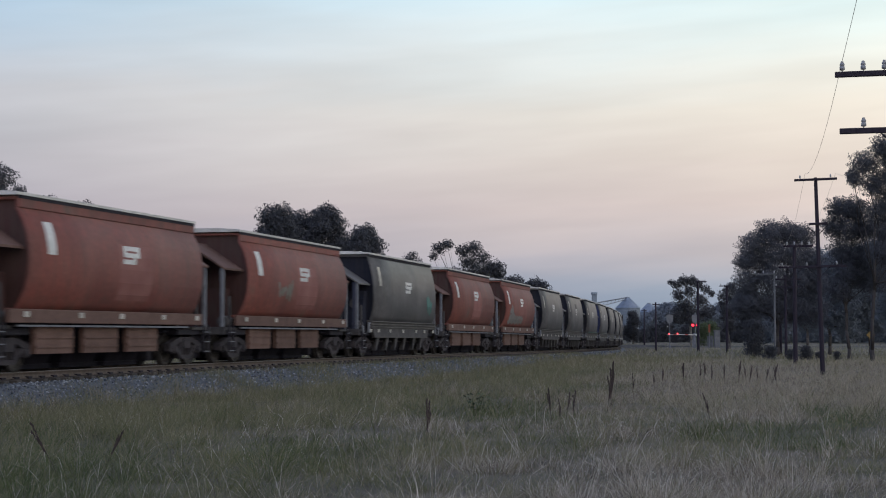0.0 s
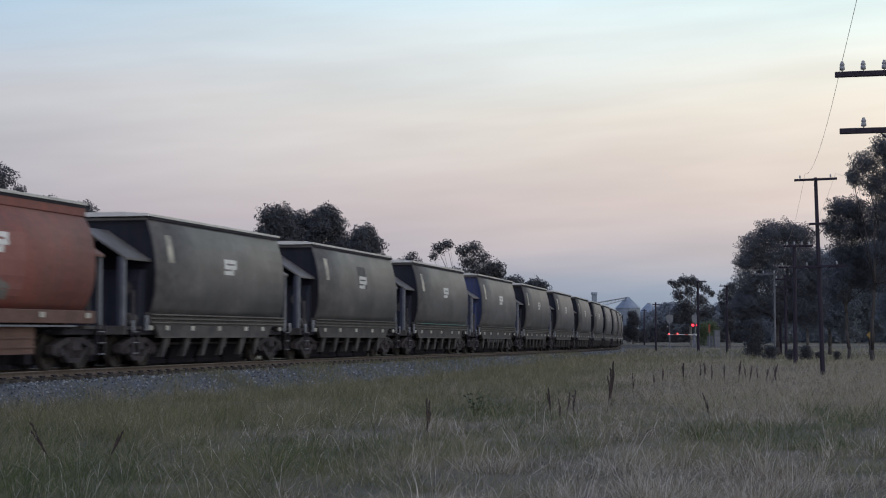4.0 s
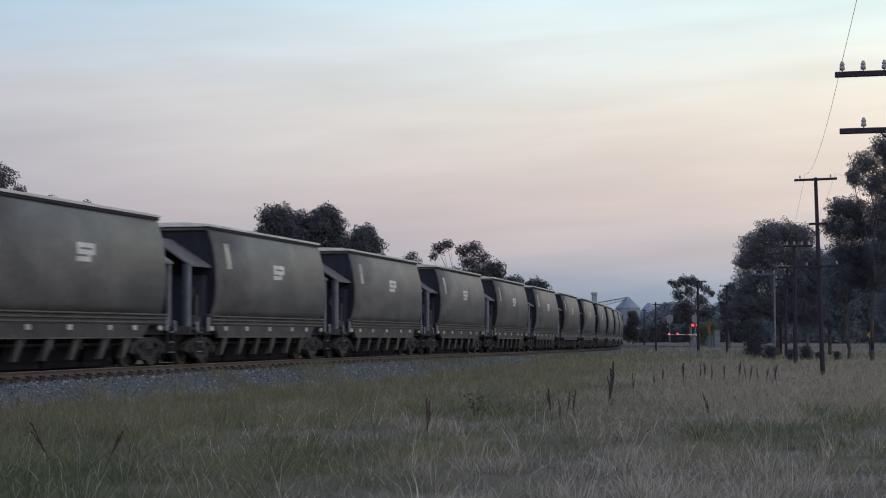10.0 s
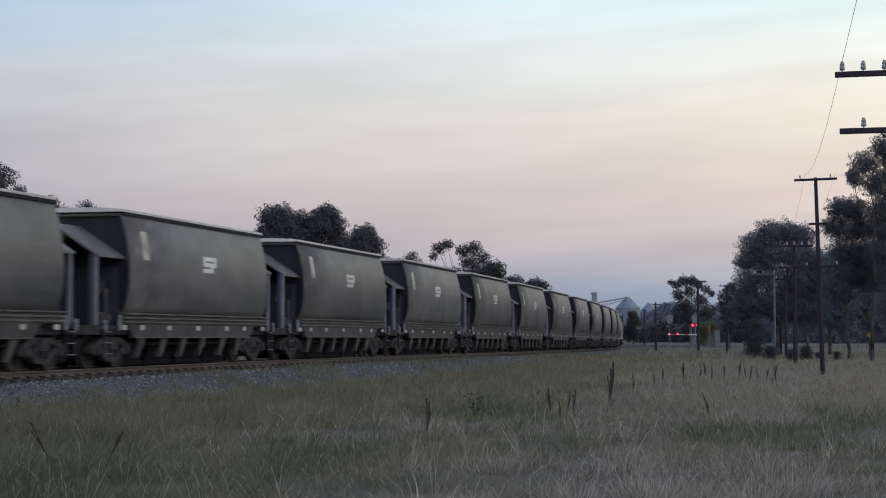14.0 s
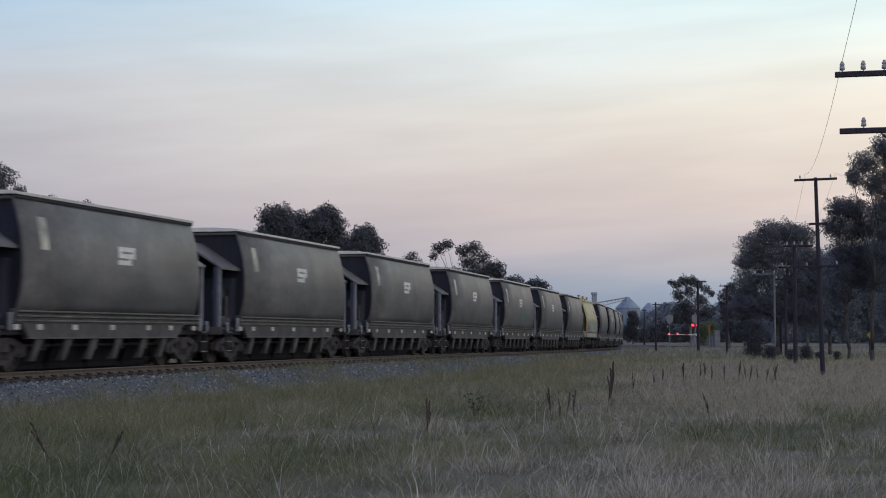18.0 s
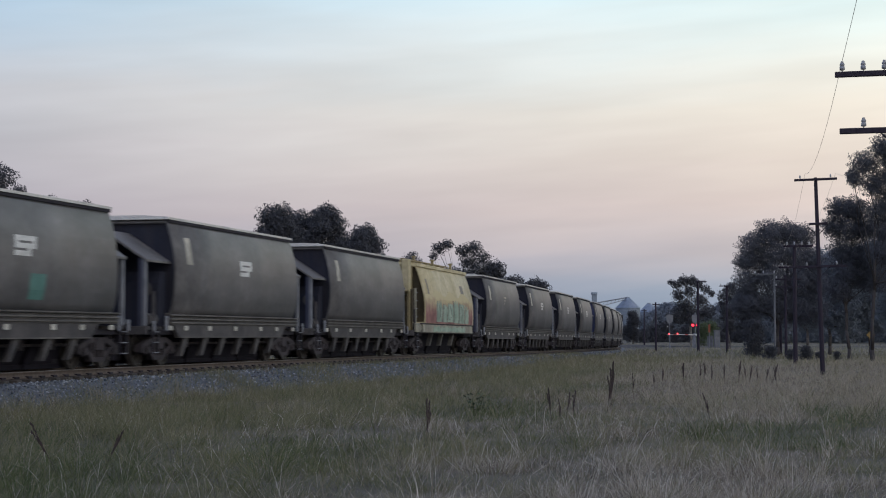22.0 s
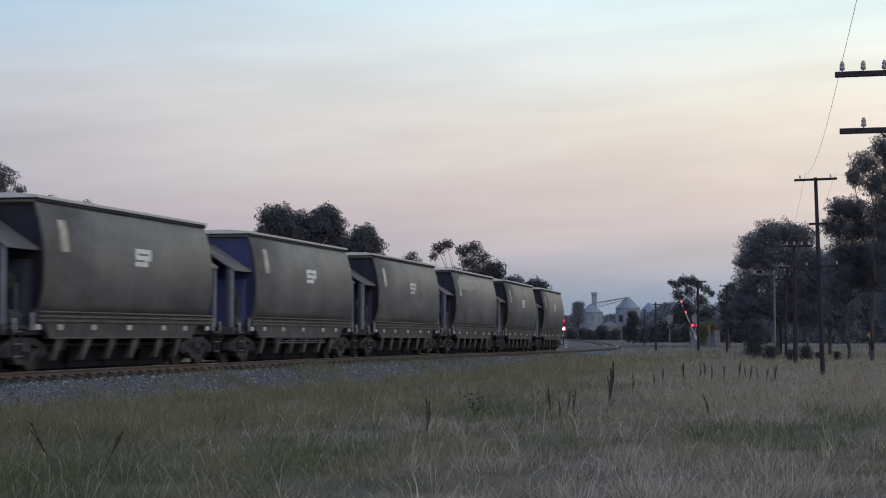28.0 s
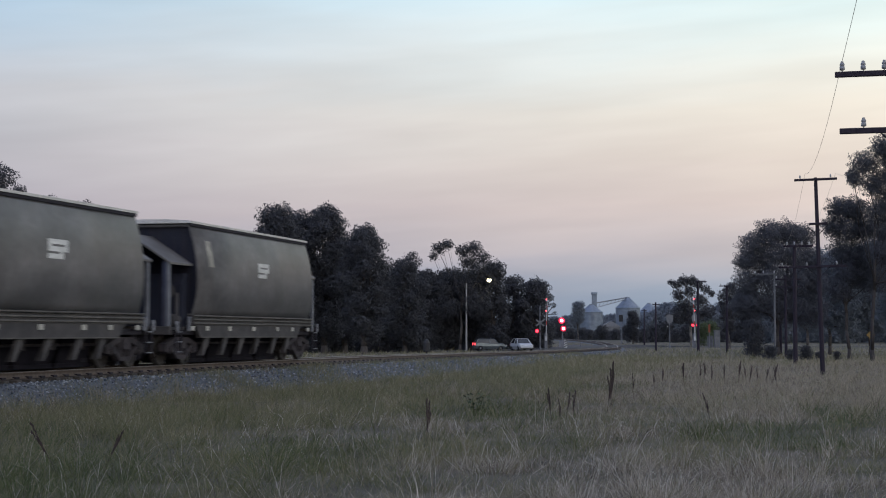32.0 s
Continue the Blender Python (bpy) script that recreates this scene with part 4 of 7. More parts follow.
def green_wagon(end_mat, emblem=True):
    w = thing("grain_hopper_wagon", "dusty grey-green steel grain hopper wagon with a white emblem" if emblem else
              "dusty grey-green steel grain hopper wagon with no emblem", "hopper wagon", "wagons of the grain train")
    body_part(w, GREEN, M["green"], end_mat)
    roof(w, GREEN, M["lip"])
    beam = mesh_of(prism(B(), [(-4.95, 1.15), (4.75, 1.15), (4.30, 0.80), (-4.62, 0.80)], -1.37, -1.25), "side_sill", M["sill"])
    flange = mesh_of(box(B(), -4.6, 4.28, -1.40, -1.24, 0.775, 0.805), "sill_flange", M["rib"])
    for m in (None, pose(0, 0, 0, 0, 0, 180)):
        part("side_sill", beam, None, w, m=m)
        part("sill_flange", flange, None, w, m=m)
    part("centre_sill", box(B(), -6.0, 6.0, -0.28, 0.28, 0.72, 1.12), M["dark"], w)
    for k, z in enumerate((1.17, 1.275, 1.385)):
        me = mesh_of(box(B(), -SILL_X + SETBACK, SILL_X, -1.41 - 0.018 * k, -1.36, z, z + 0.045, 0.01), "side_rib", M["rib"])
        part("side_rib", me, None, w)
        part("side_rib", me, None, w, m=pose(0, 0, 0, 0, 0, 180))
    stay = mesh_of(box(B(), -SILL_X + SETBACK, SILL_X, -1.38, -1.22, 1.14, 1.43), "rib_backing", M["sill"])
    part("rib_backing", stay, None, w)
    part("rib_backing", stay, None, w, m=pose(0, 0, 0, 0, 0, 180))
    strut = B()
    prism(strut, [(-0.16, 0.80), (0.24, 0.80), (-0.26, 0.26), (-0.36, 0.26)], -1.34, -1.28)
    prism(strut, [(0.16, 0.80), (0.24, 0.80), (-0.27, 0.26), (-0.31, 0.26)], -1.28, -1.14)
    strut = mesh_of(strut, "hopper_strut", M["sill"])
    for x in (-4.0, -2.45, -1.0, 0.45, 2.1, 3.45):
        part("hopper_strut", strut, None, w, m=pose(x, 0, 0))
        part("hopper_strut", strut, None, w, m=pose(-x, 0, 0, 0, 0, 180))
    for x in (-5.2, -4.1, -2.25, -0.10, 2.2, 3.75, 5.5):
        part("reflector", REFL, None, w, m=pose(x, -1.392 if -5 < x < 4.5 else -1.372, 1.05))
    chutes(w, M["undershade"], (-3.3, -1.1, 1.1, 3.3), 1.08, 1.42, 0.13)
    gear = B()
    tube(gear, (-4.6, -0.95, 0.62), (4.6, -0.95, 0.62), 0.04, seg=6)
    for x in (-3.2, -0.3, 1.3, 2.9):
        tube(gear, (x, -1.02, 0.62), (x, -0.88, 0.62), 0.13, seg=10)
        box(gear, x - 0.07, x + 0.07, -1.05, -0.92, 0.5, 0.78, 0.01)
    part("door_gear", gear, M["bogie"], w)
    if end_mat is M["blue"]:
        for z in (0.60, 0.67, 0.74):
            part("air_pipe", tube(B(), (-2.9, -1.30, z), (2.6, -1.30, z), 0.013, seg=5), M["post"], w)
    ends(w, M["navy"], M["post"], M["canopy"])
    # lower end sheet, hand brake wheel, corner plates and a strip on the canopy post
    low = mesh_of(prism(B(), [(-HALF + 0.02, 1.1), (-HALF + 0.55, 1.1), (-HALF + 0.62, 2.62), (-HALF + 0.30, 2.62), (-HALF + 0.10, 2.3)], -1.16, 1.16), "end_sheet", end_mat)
    part("end_sheet", low, None, w)
    part("end_sheet", low, None, w, m=pose(0, 0, 0, 0, 0, 180))
    # Added blue strip: paints the shaded face of the canopy post.
    part("stanchion", box(B(), -HALF - 0.94, -HALF - 0.86, -1.12, -1.00, 1.1, 2.92, 0.008), M["blueshade"], w, "blue strip for the shaded side of the post")
    wheel = lathe(B(), [(0.16, -0.01), (0.19, -0.02), (0.205, 0.0), (0.19, 0.02), (0.16, 0.01), (0.155, 0.0)], 18, pose(-HALF - 0.06, -0.82, 2.12, 0, 90, 0))
    for a in range(4):
        c, q = math.cos(a * 1.571 + 0.4) * 0.17, math.sin(a * 1.571 + 0.4) * 0.17
        tube(wheel, (-HALF - 0.06, -0.82, 2.12), (-HALF - 0.06, -0.82 + c, 2.12 + q), 0.018, seg=5)
    tube(wheel, (-HALF - 0.06, -0.82, 2.12), (-HALF + 0.25, -0.82, 2.12), 0.025, seg=6)
    part("hand_brake_wheel", wheel, M["sill"], w, "dusty hand brake wheel")
    for x0, x1, z1 in ((-6.46, -6.30, 1.24), (-5.58, -5.42, 1.38), (5.90, 6.03, 1.34), (6.46, 6.60, 1.26)):
        part("corner_plate", box(B(), x0, x1, -1.40, -1.33, 0.96, z1, 0.02), M["post"], w, "dusty grey corner plate")
    running_gear(w)
    part("data_panel", skin(GREEN, -4.20, -3.78, 2.85, 3.62), M["cream"], w, "worn cream data panel")
    if emblem:
        part("emblem", logo(GREEN, 0.60, 2.90), M["pale"], w, "plain white emblem of stacked bars")
    return w


def red_wagon():
    w = thing("grain_hopper_wagon", "faded oxide-red grain hopper wagon with bowed sides and grey grime", "hopper wagon", "wagons of the grain train")
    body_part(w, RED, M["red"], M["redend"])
    roof(w, RED, M["lip"])
    top = mesh_of(box(B(), -HALF + SETBACK - 0.02, HALF + 0.02, -1.19, -1.14, 3.80, 4.05, 0.01), "top_chord", M["red"])
    part("top_chord", top, None, w, "red top rail")
    part("top_chord", top, None, w, m=pose(0, 0, 0, 0, 0, 180))
    plain_sill(w, M["sillred"], 1.14, 1.46, 1.40)
    edge = mesh_of(box(B(), -SILL_X + 0.5, SILL_X - 1.0, -1.36, -1.27, 1.055, 1.10), "foot_rail", M["post"])
    part("foot_rail", edge, None, w)
    part("foot_rail", edge, None, w, m=pose(0, 0, 0, 0, 0, 180))
    for x in (-5.05, -2.2, 0.2, 2.95, 5.4):
        part("reflector", REFL, None, w, m=pose(x, -1.412, 1.34))
    door = B()
    prism(door, [(-1.02, 1.06), (1.02, 1.06), (0.98, 0.42), (-0.98, 0.42)], -1.22, -1.10)
    for z in (0.56, 0.78):
        box(door, -0.99, 0.99, -1.245, -1.215, z, z + 0.05)
    door = mesh_of(door, "discharge_door", M["sillred"])
    for x in (-3.25, -0.65, 1.95):
        part("discharge_door", door, None, w, m=pose(x, 0, 0))
        part("discharge_door", door, None, w, m=pose(-x, 0, 0, 0, 0, 180))
    chutes(w, M["undershade"], (-3.25, -0.65, 1.95), 1.1, 1.3, 0.14)
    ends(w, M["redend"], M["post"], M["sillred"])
    running_gear(w)
    part("data_panel", skin(RED, -4.15, -3.70, 2.75, 3.52), M["pale"], w, "worn white data panel")
    part("emblem", logo(RED, 0.60, 2.93), M["pale"], w, "plain white emblem of stacked bars")
    part("overpainted_patch", skin(RED, -0.1, 2.0, 1.75, 3.2, 0.0, 0.004), M["redpatch"], w, "faded overpainted square")
    return w


def blob_skin(sec, x0, x1, z0, z1, seed, lift=0.006):
    """A sprayed patch with an uneven, bubbling upper edge."""
    bm = B()
    n, nz = 40, 7
    rng = random.Random(seed)
    ph = [rng.uniform(0, 6.28) for _ in range(4)]
    cols = []
    for i in range(n + 1):
        u = i / n
        x = x0 + (x1 - x0) * u
        top = z1 - 0.16 * abs(math.sin(u * 11 + ph[0])) - 0.10 * math.sin(u * 23 + ph[1]) - 0.5 * max(0, abs(u - 0.5) - 0.42) * 6
        zs = [z0] + [min(q, top) for q in sec[0] if z0 + 0.01 < q < z1 + 0.3] + [top]
        nz = len(zs) - 1
        cols.append([bm.verts.new((x, -(width_at(sec, z) + lift), z + 0.0001 * k)) for k, z in enumerate(zs)])
    for a, b in zip(cols, cols[1:]):
        for k in range(nz):
            bm.faces.new((a[k], b[k], b[k + 1], a[k + 1]))
    return bm


def peeled_skin(sec):
    """Bare grey metal where the paint has peeled: high at one end, then low and ragged."""
    bm = B()
    n, cols = 44, []
    for i in range(n + 1):
        u = i / n
        x = -3.95 + 5.3 * u
        top = 2.12 + 0.62 * math.exp(-((u - 0.17) / 0.13) ** 2) + 0.03 * math.sin(u * 37) + 0.025 * math.sin(u * 71 + 2) - 1.2 * max(0, u - 0.9) - 2.0 * max(0, 0.05 - u) * 6
        low = 1.66 + 0.05 * math.sin(u * 29 + 1) + 0.25 * max(0, u - 0.8)
        top = max(top, low + 0.02)
        cols.append([bm.verts.new((x, -(width_at(sec, low + (top - low) * k / 4) + 0.007), low + (top - low) * k / 4)) for k in range(5)])
    for a, b in zip(cols, cols[1:]):
        for k in range(4):
            bm.faces.new((a[k], b[k], b[k + 1], a[k + 1]))
    return bm


def washed_skin(sec, x0, x1, z1, lift=0.005):
    """A washed band under the roof with a wavy lower edge that falls towards one end."""
    bm = B()
    n, cols = 48, []
    for i in range(n + 1):
        u = i / n
        low = 3.16 + 0.05 * math.sin(u * 21) + 0.03 * math.sin(u * 47 + 1) + 0.10 * math.exp(-((u - 0.42) / 0.1) ** 2) - 0.34 * max(0, u - 0.55) / 0.45
        zs = [low + (z1 - low) * k / 6 for k in range(7)]
        cols.append([bm.verts.new((x0 + (x1 - x0) * u, -(width_at(sec, z) + lift), z)) for z in zs])
    for a, b in zip(cols, cols[1:]):
        for k in range(6):
            bm.faces.new((a[k], b[k], b[k + 1], a[k + 1]))
    return bm


def yellow_wagon():
    w = thing("grain_hopper_wagon", "pale yellow grain hopper wagon with spray-painted lettering along its side", "hopper wagon", "wagons of the grain train")
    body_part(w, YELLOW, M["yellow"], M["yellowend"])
    # Darker strips put the shading of the side's vertical creases into colour.
    for x in (-4.4, -3.1, -1.55, 0.0, 1.55, 3.1, 4.7):
        part("weld_seam", skin(YELLOW, x, x + 0.05, 1.5, 3.94, 0.0, 0.0035), M["seam"], w)
    # end frame: a tall narrow bulkhead, the slope sheet behind it coloured as shaded, posts and a ladder over the
    # platform
    head = mesh_of(box(B(), -HALF - 1.22, -HALF - 0.84, -1.14, -0.80, 2.80, 4.22, 0.03), "end_bulkhead", M["yellow"])
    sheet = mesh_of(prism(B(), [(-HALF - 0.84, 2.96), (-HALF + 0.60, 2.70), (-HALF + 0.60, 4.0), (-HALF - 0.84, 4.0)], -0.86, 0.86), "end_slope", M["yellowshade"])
    foot = mesh_of(box(B(), -HALF - 1.10, -HALF - 0.98, -1.14, -1.02, 1.1, 2.80, 0.01), "end_column", M["yellowshade"])
    inner = mesh_of(box(B(), -HALF - 0.16, -HALF - 0.06, -1.20, -1.10, 1.1, 2.98, 0.01), "ladder_post", M["skirt"])
    rung = mesh_of(box(B(), -HALF - 0.16, -HALF + 0.28, -1.17, -1.13, -0.015, 0.015), "ladder_rung", M["post"])
    stub = mesh_of(box(B(), -HALF - 0.85, -HALF + 0.12, -1.40, -1.28, 1.02, 1.42, 0.02), "corner_box", M["skirt"])
    part("end_bulkhead", head, None, w, "yellow bulkhead over the end platform")
    part("end_bulkhead", head, None, w, "yellow bulkhead over the end platform", m=pose(0, 1.94, 0))
    for m in (pose(0, 0, 0), pose(0, 0, 0, 0, 0, 180)):
        part("end_slope", sheet, None, w, "slope sheet in yellow darkened for shade", m=m)
        part("end_column", foot, None, w, m=m)
        part("ladder_post", inner, None, w, m=m)
        part("corner_box", stub, None, w, m=m)
        for k in range(5):
            part("ladder_rung", rung, None, w, m=m @ pose(0, 0, 1.35 + 0.36 * k))
    bm = B()
    prof = [(-1.08, 3.98), (-1.08, 4.12), (-0.5, 4.18), (0.5, 4.18), (1.08, 4.12), (1.08, 3.98)]
    a = [bm.verts.new((-HALF + SETBACK - 0.05, p, z)) for p, z in prof]
    b = [bm.verts.new((HALF + 0.05, p, z)) for p, z in prof]
    bm.faces.new(a)
    bm.faces.new(b[::-1])
    for i in range(len(prof)):
        j = (i + 1) % len(prof)
        bm.faces.new((a[j], a[i], b[i], b[j]))
    bmesh.ops.recalc_face_normals(bm, faces=bm.faces)
    part("roof", bm, M["yellow"], w, "yellow roof")
    hatch = mesh_of(box(B(), -0.6, 0.6, -0.45, 0.45, 4.16, 4.24, 0.02), "roof_hatch", M["yellow"])
    for x in (-3.6, 0.0, 3.6):
        part("roof_hatch", hatch, None, w, m=pose(x, 0, 0))
    walkway = B()
    for y in (-0.75, -0.62):
        box(walkway, -HALF - 0.9, 2.9, y, y + 0.05, 4.25, 4.29)
    for x in (-6.3, -5.6, -4.3, -3.0, -1.8, -0.6, 0.7, 1.9):
        box(walkway, x, x + 0.06, -0.78, -0.55, 4.12, 4.28)
    part("roof_walkway", walkway, M["yellowshade"], w, "grimy running boards")
    vent = mesh_of(lathe(B(), [(0.07, 4.1), (0.07, 4.42), (0.12, 4.43), (0.12, 4.48), (0.02, 4.50)], 10), "roof_vent", M["yellowshade"])
    for x in (-4.2, -0.4, 3.6):
        part("roof_vent", vent, None, w, m=pose(x, -0.7, 0))
    plain_sill(w, M["sill"], 0.98, 1.12, 1.40)
    skirt = mesh_of(box(B(), -5.5, 5.4, -1.455, -1.40, 1.02, 1.38, 0.01), "side_skirt", M["skirt"])
    part("side_skirt", skirt, None, w, "cream side skirt")
    rng = random.Random(4)
    t = B()
    band = [(t.verts.new((-3.5 + 0.21 * k, -1.4575, 1.03 + rng.uniform(0, 0.07))), t.verts.new((-3.45 + 0.21 * k, -1.4575, 1.36 - rng.uniform(0, 0.16) - (0.1 if k in (0, 34) else 0)))) for k in range(35)]
    for p, q in zip(band, band[1:]):
        t.faces.new((p[0], q[0], q[1], p[1]))
    part("graffiti", t, M["mint"], w, "pale green spray on the skirt")
    ledge = mesh_of(box(B(), -SILL_X, SILL_X, -1.47, -1.38, 1.38, 1.43, 0.01), "side_ledge", M["dark"])
    part("side_ledge", ledge, None, w)
    part("side_ledge", ledge, None, w, m=pose(0, 0, 0, 0, 0, 180))
    strut = B()
    prism(strut, [(-0.10, 1.0), (0.12, 1.0), (-0.5, 0.42), (-0.72, 0.42)], -1.18, -1.0)
    strut = mesh_of(strut, "hopper_strut", M["rib"])
    for x in (-2.4, -0.2, 2.2):
        part("hopper_strut", strut, None, w, m=pose(x, 0, 0))
        part("hopper_strut", strut, None, w, m=pose(-x, 0, 0, 0, 0, 180))
    chutes(w, M["undershade"], (-2.9, 0.0, 2.9), 1.4, 1.42, 0.14)
    ends(w, M["yellowend"], M["yellowend"], None)
    running_gear(w)
    part("graffiti", blob_skin(YELLOW, -5.0, 5.4, 1.44, 2.95, 5, 0.005), M["mauve"], w, "faded pink sprayed background")
    # broad sprayed shapes that cannot be read: a pale green field, dark strokes between and maroon edges
    rng = random.Random(12)
    x0 = -2.85
    for k, wide in enumerate((1.25, 1.0, 1.35, 1.15, 1.3, 0.95)):
        lo, hi = 1.48 + rng.uniform(0, 0.08), 2.50 + rng.uniform(-0.16, 0.12)
        part("sprayed_shape", blob_skin(YELLOW, x0, x0 + wide, lo, hi, 21 + k, 0.008), M["mint"], w, "pale green sprayed shape")
        s = rng.uniform(-0.05, 0.3)
        pts = [(x0 + 0.02, lo), (x0 + 0.06 + s * 0.4, (lo + hi) / 2), (x0 + s, hi - 0.04)]
        part("sprayed_stroke", scrawl(YELLOW, pts, rng.uniform(0.12, 0.22), 0.012), M["shade"], w, "dark sprayed stroke")
        if k % 2 == 0:
            bow = [(x0 + 0.45, 1.62), (x0 + 0.82, 1.78), (x0 + 0.86 + rng.uniform(-0.1, 0.1), 2.12), (x0 + 0.55, 2.30)]
            part("sprayed_stroke", scrawl(YELLOW, bow, 0.13, 0.014), M["shade"], w, "dark sprayed stroke")
        hi2 = hi + 0.06
        part("sprayed_edge", scrawl(YELLOW, [(x0 + 0.1, hi2 - 0.16), (x0 + wide * 0.5, hi2), (x0 + wide - 0.1, hi2 - 0.12)], 0.16, 0.010), M["mauve"], w, "maroon sprayed edge")
        x0 += wide + 0.06
    part("data_panel", skin(YELLOW, -4.25, -3.95, 2.75, 3.45), M["greypatch"], w, "grey data panel")
    part("data_panel", skin(YELLOW, 3.1, 3.8, 2.95, 3.35), M["greypatch"], w, "grey data panel")
    return w


FIRST, LAST = -1, 36
TRAIN = {}


def place_train():
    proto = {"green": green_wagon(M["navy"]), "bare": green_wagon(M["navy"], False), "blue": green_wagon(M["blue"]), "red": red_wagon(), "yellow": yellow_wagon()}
    kinds = {-1: "red", 0: "red", 1: "red", 3: "red", 4: "red", 27: "yellow", 26: "bare", 34: "bare", 28: "bare", 8: "blue", 32: "blue"}
    used = set()
    for j in range(FIRST, LAST + 1):
        k = kinds.get(j, "green")
        if k in used:
            w = copy_thing(proto[k], Matrix())
        else:
            w = proto[k]
            used.add(k)
        TRAIN[j] = w
    # what sets single wagons apart
    part("sprayed_tag", tag(RED, -2.1, 1.95, 1.35, 0.8, 3), M["greypatch"], TRAIN[1], "grey sprayed tag")
    part("sprayed_tag", tag(GREEN, 3.9, 1.75, 1.0, 0.95, 5), M["teal"], TRAIN[2], "teal sprayed tag")
    part("sprayed_tag", skin(GREEN, 0.85, 1.62, 1.68, 2.28, 0.06, 0.007), M["teal"], TRAIN[24], "teal sprayed tag")
    part("bare_patch", peeled_skin(RED), M["baremetal"], TRAIN[4], "grey patch of peeled paint")
    part("washed_patch", washed_skin(GREEN, -3.7, 5.6, 3.84), M["palegreen"], TRAIN[34], "paler washed band")
    part("emblem", merged([skin(GREEN, 0.2, 1.0, 3.03, 3.13, 0.25), skin(GREEN, 0.22, 0.66, 2.86, 2.96, 0.25), skin(GREEN, 0.2, 0.5, 2.70, 2.79, 0.25)]), M["cream"], TRAIN[28], "worn remains of a white emblem")
    part("overpainted_patch", skin(GREEN, 0.0, 1.15, 2.66, 3.50, 0.0, 0.005), M["smudge"], TRAIN[6], "dark grey overpainted patch")
    part("ledge_spray", box(B(), -4.6, 5.0, -1.470, -1.462, 1.395, 1.425), M["teal"], TRAIN[7], "teal spray along the ledge")
    TRAIN[7]["label"] = "dusty grey-green grain hopper wagon with teal spray along its ledge"
    TRAIN[28]["label"] = "dusty blue-grey grain hopper wagon with a worn emblem"
    TRAIN[6]["label"] = "dusty grey-green grain hopper wagon with an overpainted dark square"
    TRAIN[1]["label"] = "faded oxide-red grain hopper wagon with a grey sprayed tag"
    TRAIN[4]["label"] = "faded oxide-red grain hopper wagon with a grey peeled patch"
    TRAIN[2]["label"] = "dusty grey-green grain hopper wagon with a teal sprayed tag"
    TRAIN[LAST]["label"] = "dusty grey-green hopper wagon closing the grain train"
    TRAIN[34]["label"] = "dusty grey-green grain hopper wagon with a paler washed band"


M["palegreen"] = mat("wagon_washed_paint", (0.125, 0.130, 0.130), (0.195, 0.200, 0.200), 1.6, 0.4, bump=0.05, streak=0.3)
place_train()


def run(t):
    """Metres that the train has gone at t seconds, slowly losing speed."""
    return 16.46498 * t - 0.0143625 * t * t + 9.29585e-5 * t ** 3


def wagon_s(j, t):
    return 41.1788 + LENGTH * j - 0.65 - run(t)


def wagon_pose(j, t):
    s = wagon_s(j, t)
    a, _ = track(s - BOGIE_X)
    b, _ = track(s + BOGIE_X)
    d = b - a
    x = d.normalized()
    y = Vector((0, 0, 1)).cross(x).normalized()
    z = x.cross(y)
    c = (a + b) / 2
    m = Matrix((x, y, z)).transposed().to_4x4()
    m.translation = c
    return m


def drive_train():
    for j, w in TRAIN.items():
        walk(w, [(t / 2, wagon_pose(j, t / 2)) for t in range(0, 65)])
        # the wheels roll while the wagon runs past the camera
        times = [f / 30 for f in range(0, 961) if 8 < wagon_s(j, f / 30) < 75]
        if not times:
            continue
        times = sorted({0.0, *times, 32.0})
        t0, t1 = times[1], times[-2]
        for bo in [c for c in w.children if c.name.startswith("bogie")]:
            for ws in [c for c in bo.children if c.name.startswith("wheelset")]:
                at = ws.matrix_basis.translation.copy()
                rows = []
                for t in times:
                    q = min(max(t, t0), t1)
                    ang = -(run(q) - run(t0)) / 0.457
                    rows.append((t, Matrix.Translation(at) @ Matrix.Rotation(ang, 4, "Y")))
                walk(ws, rows)


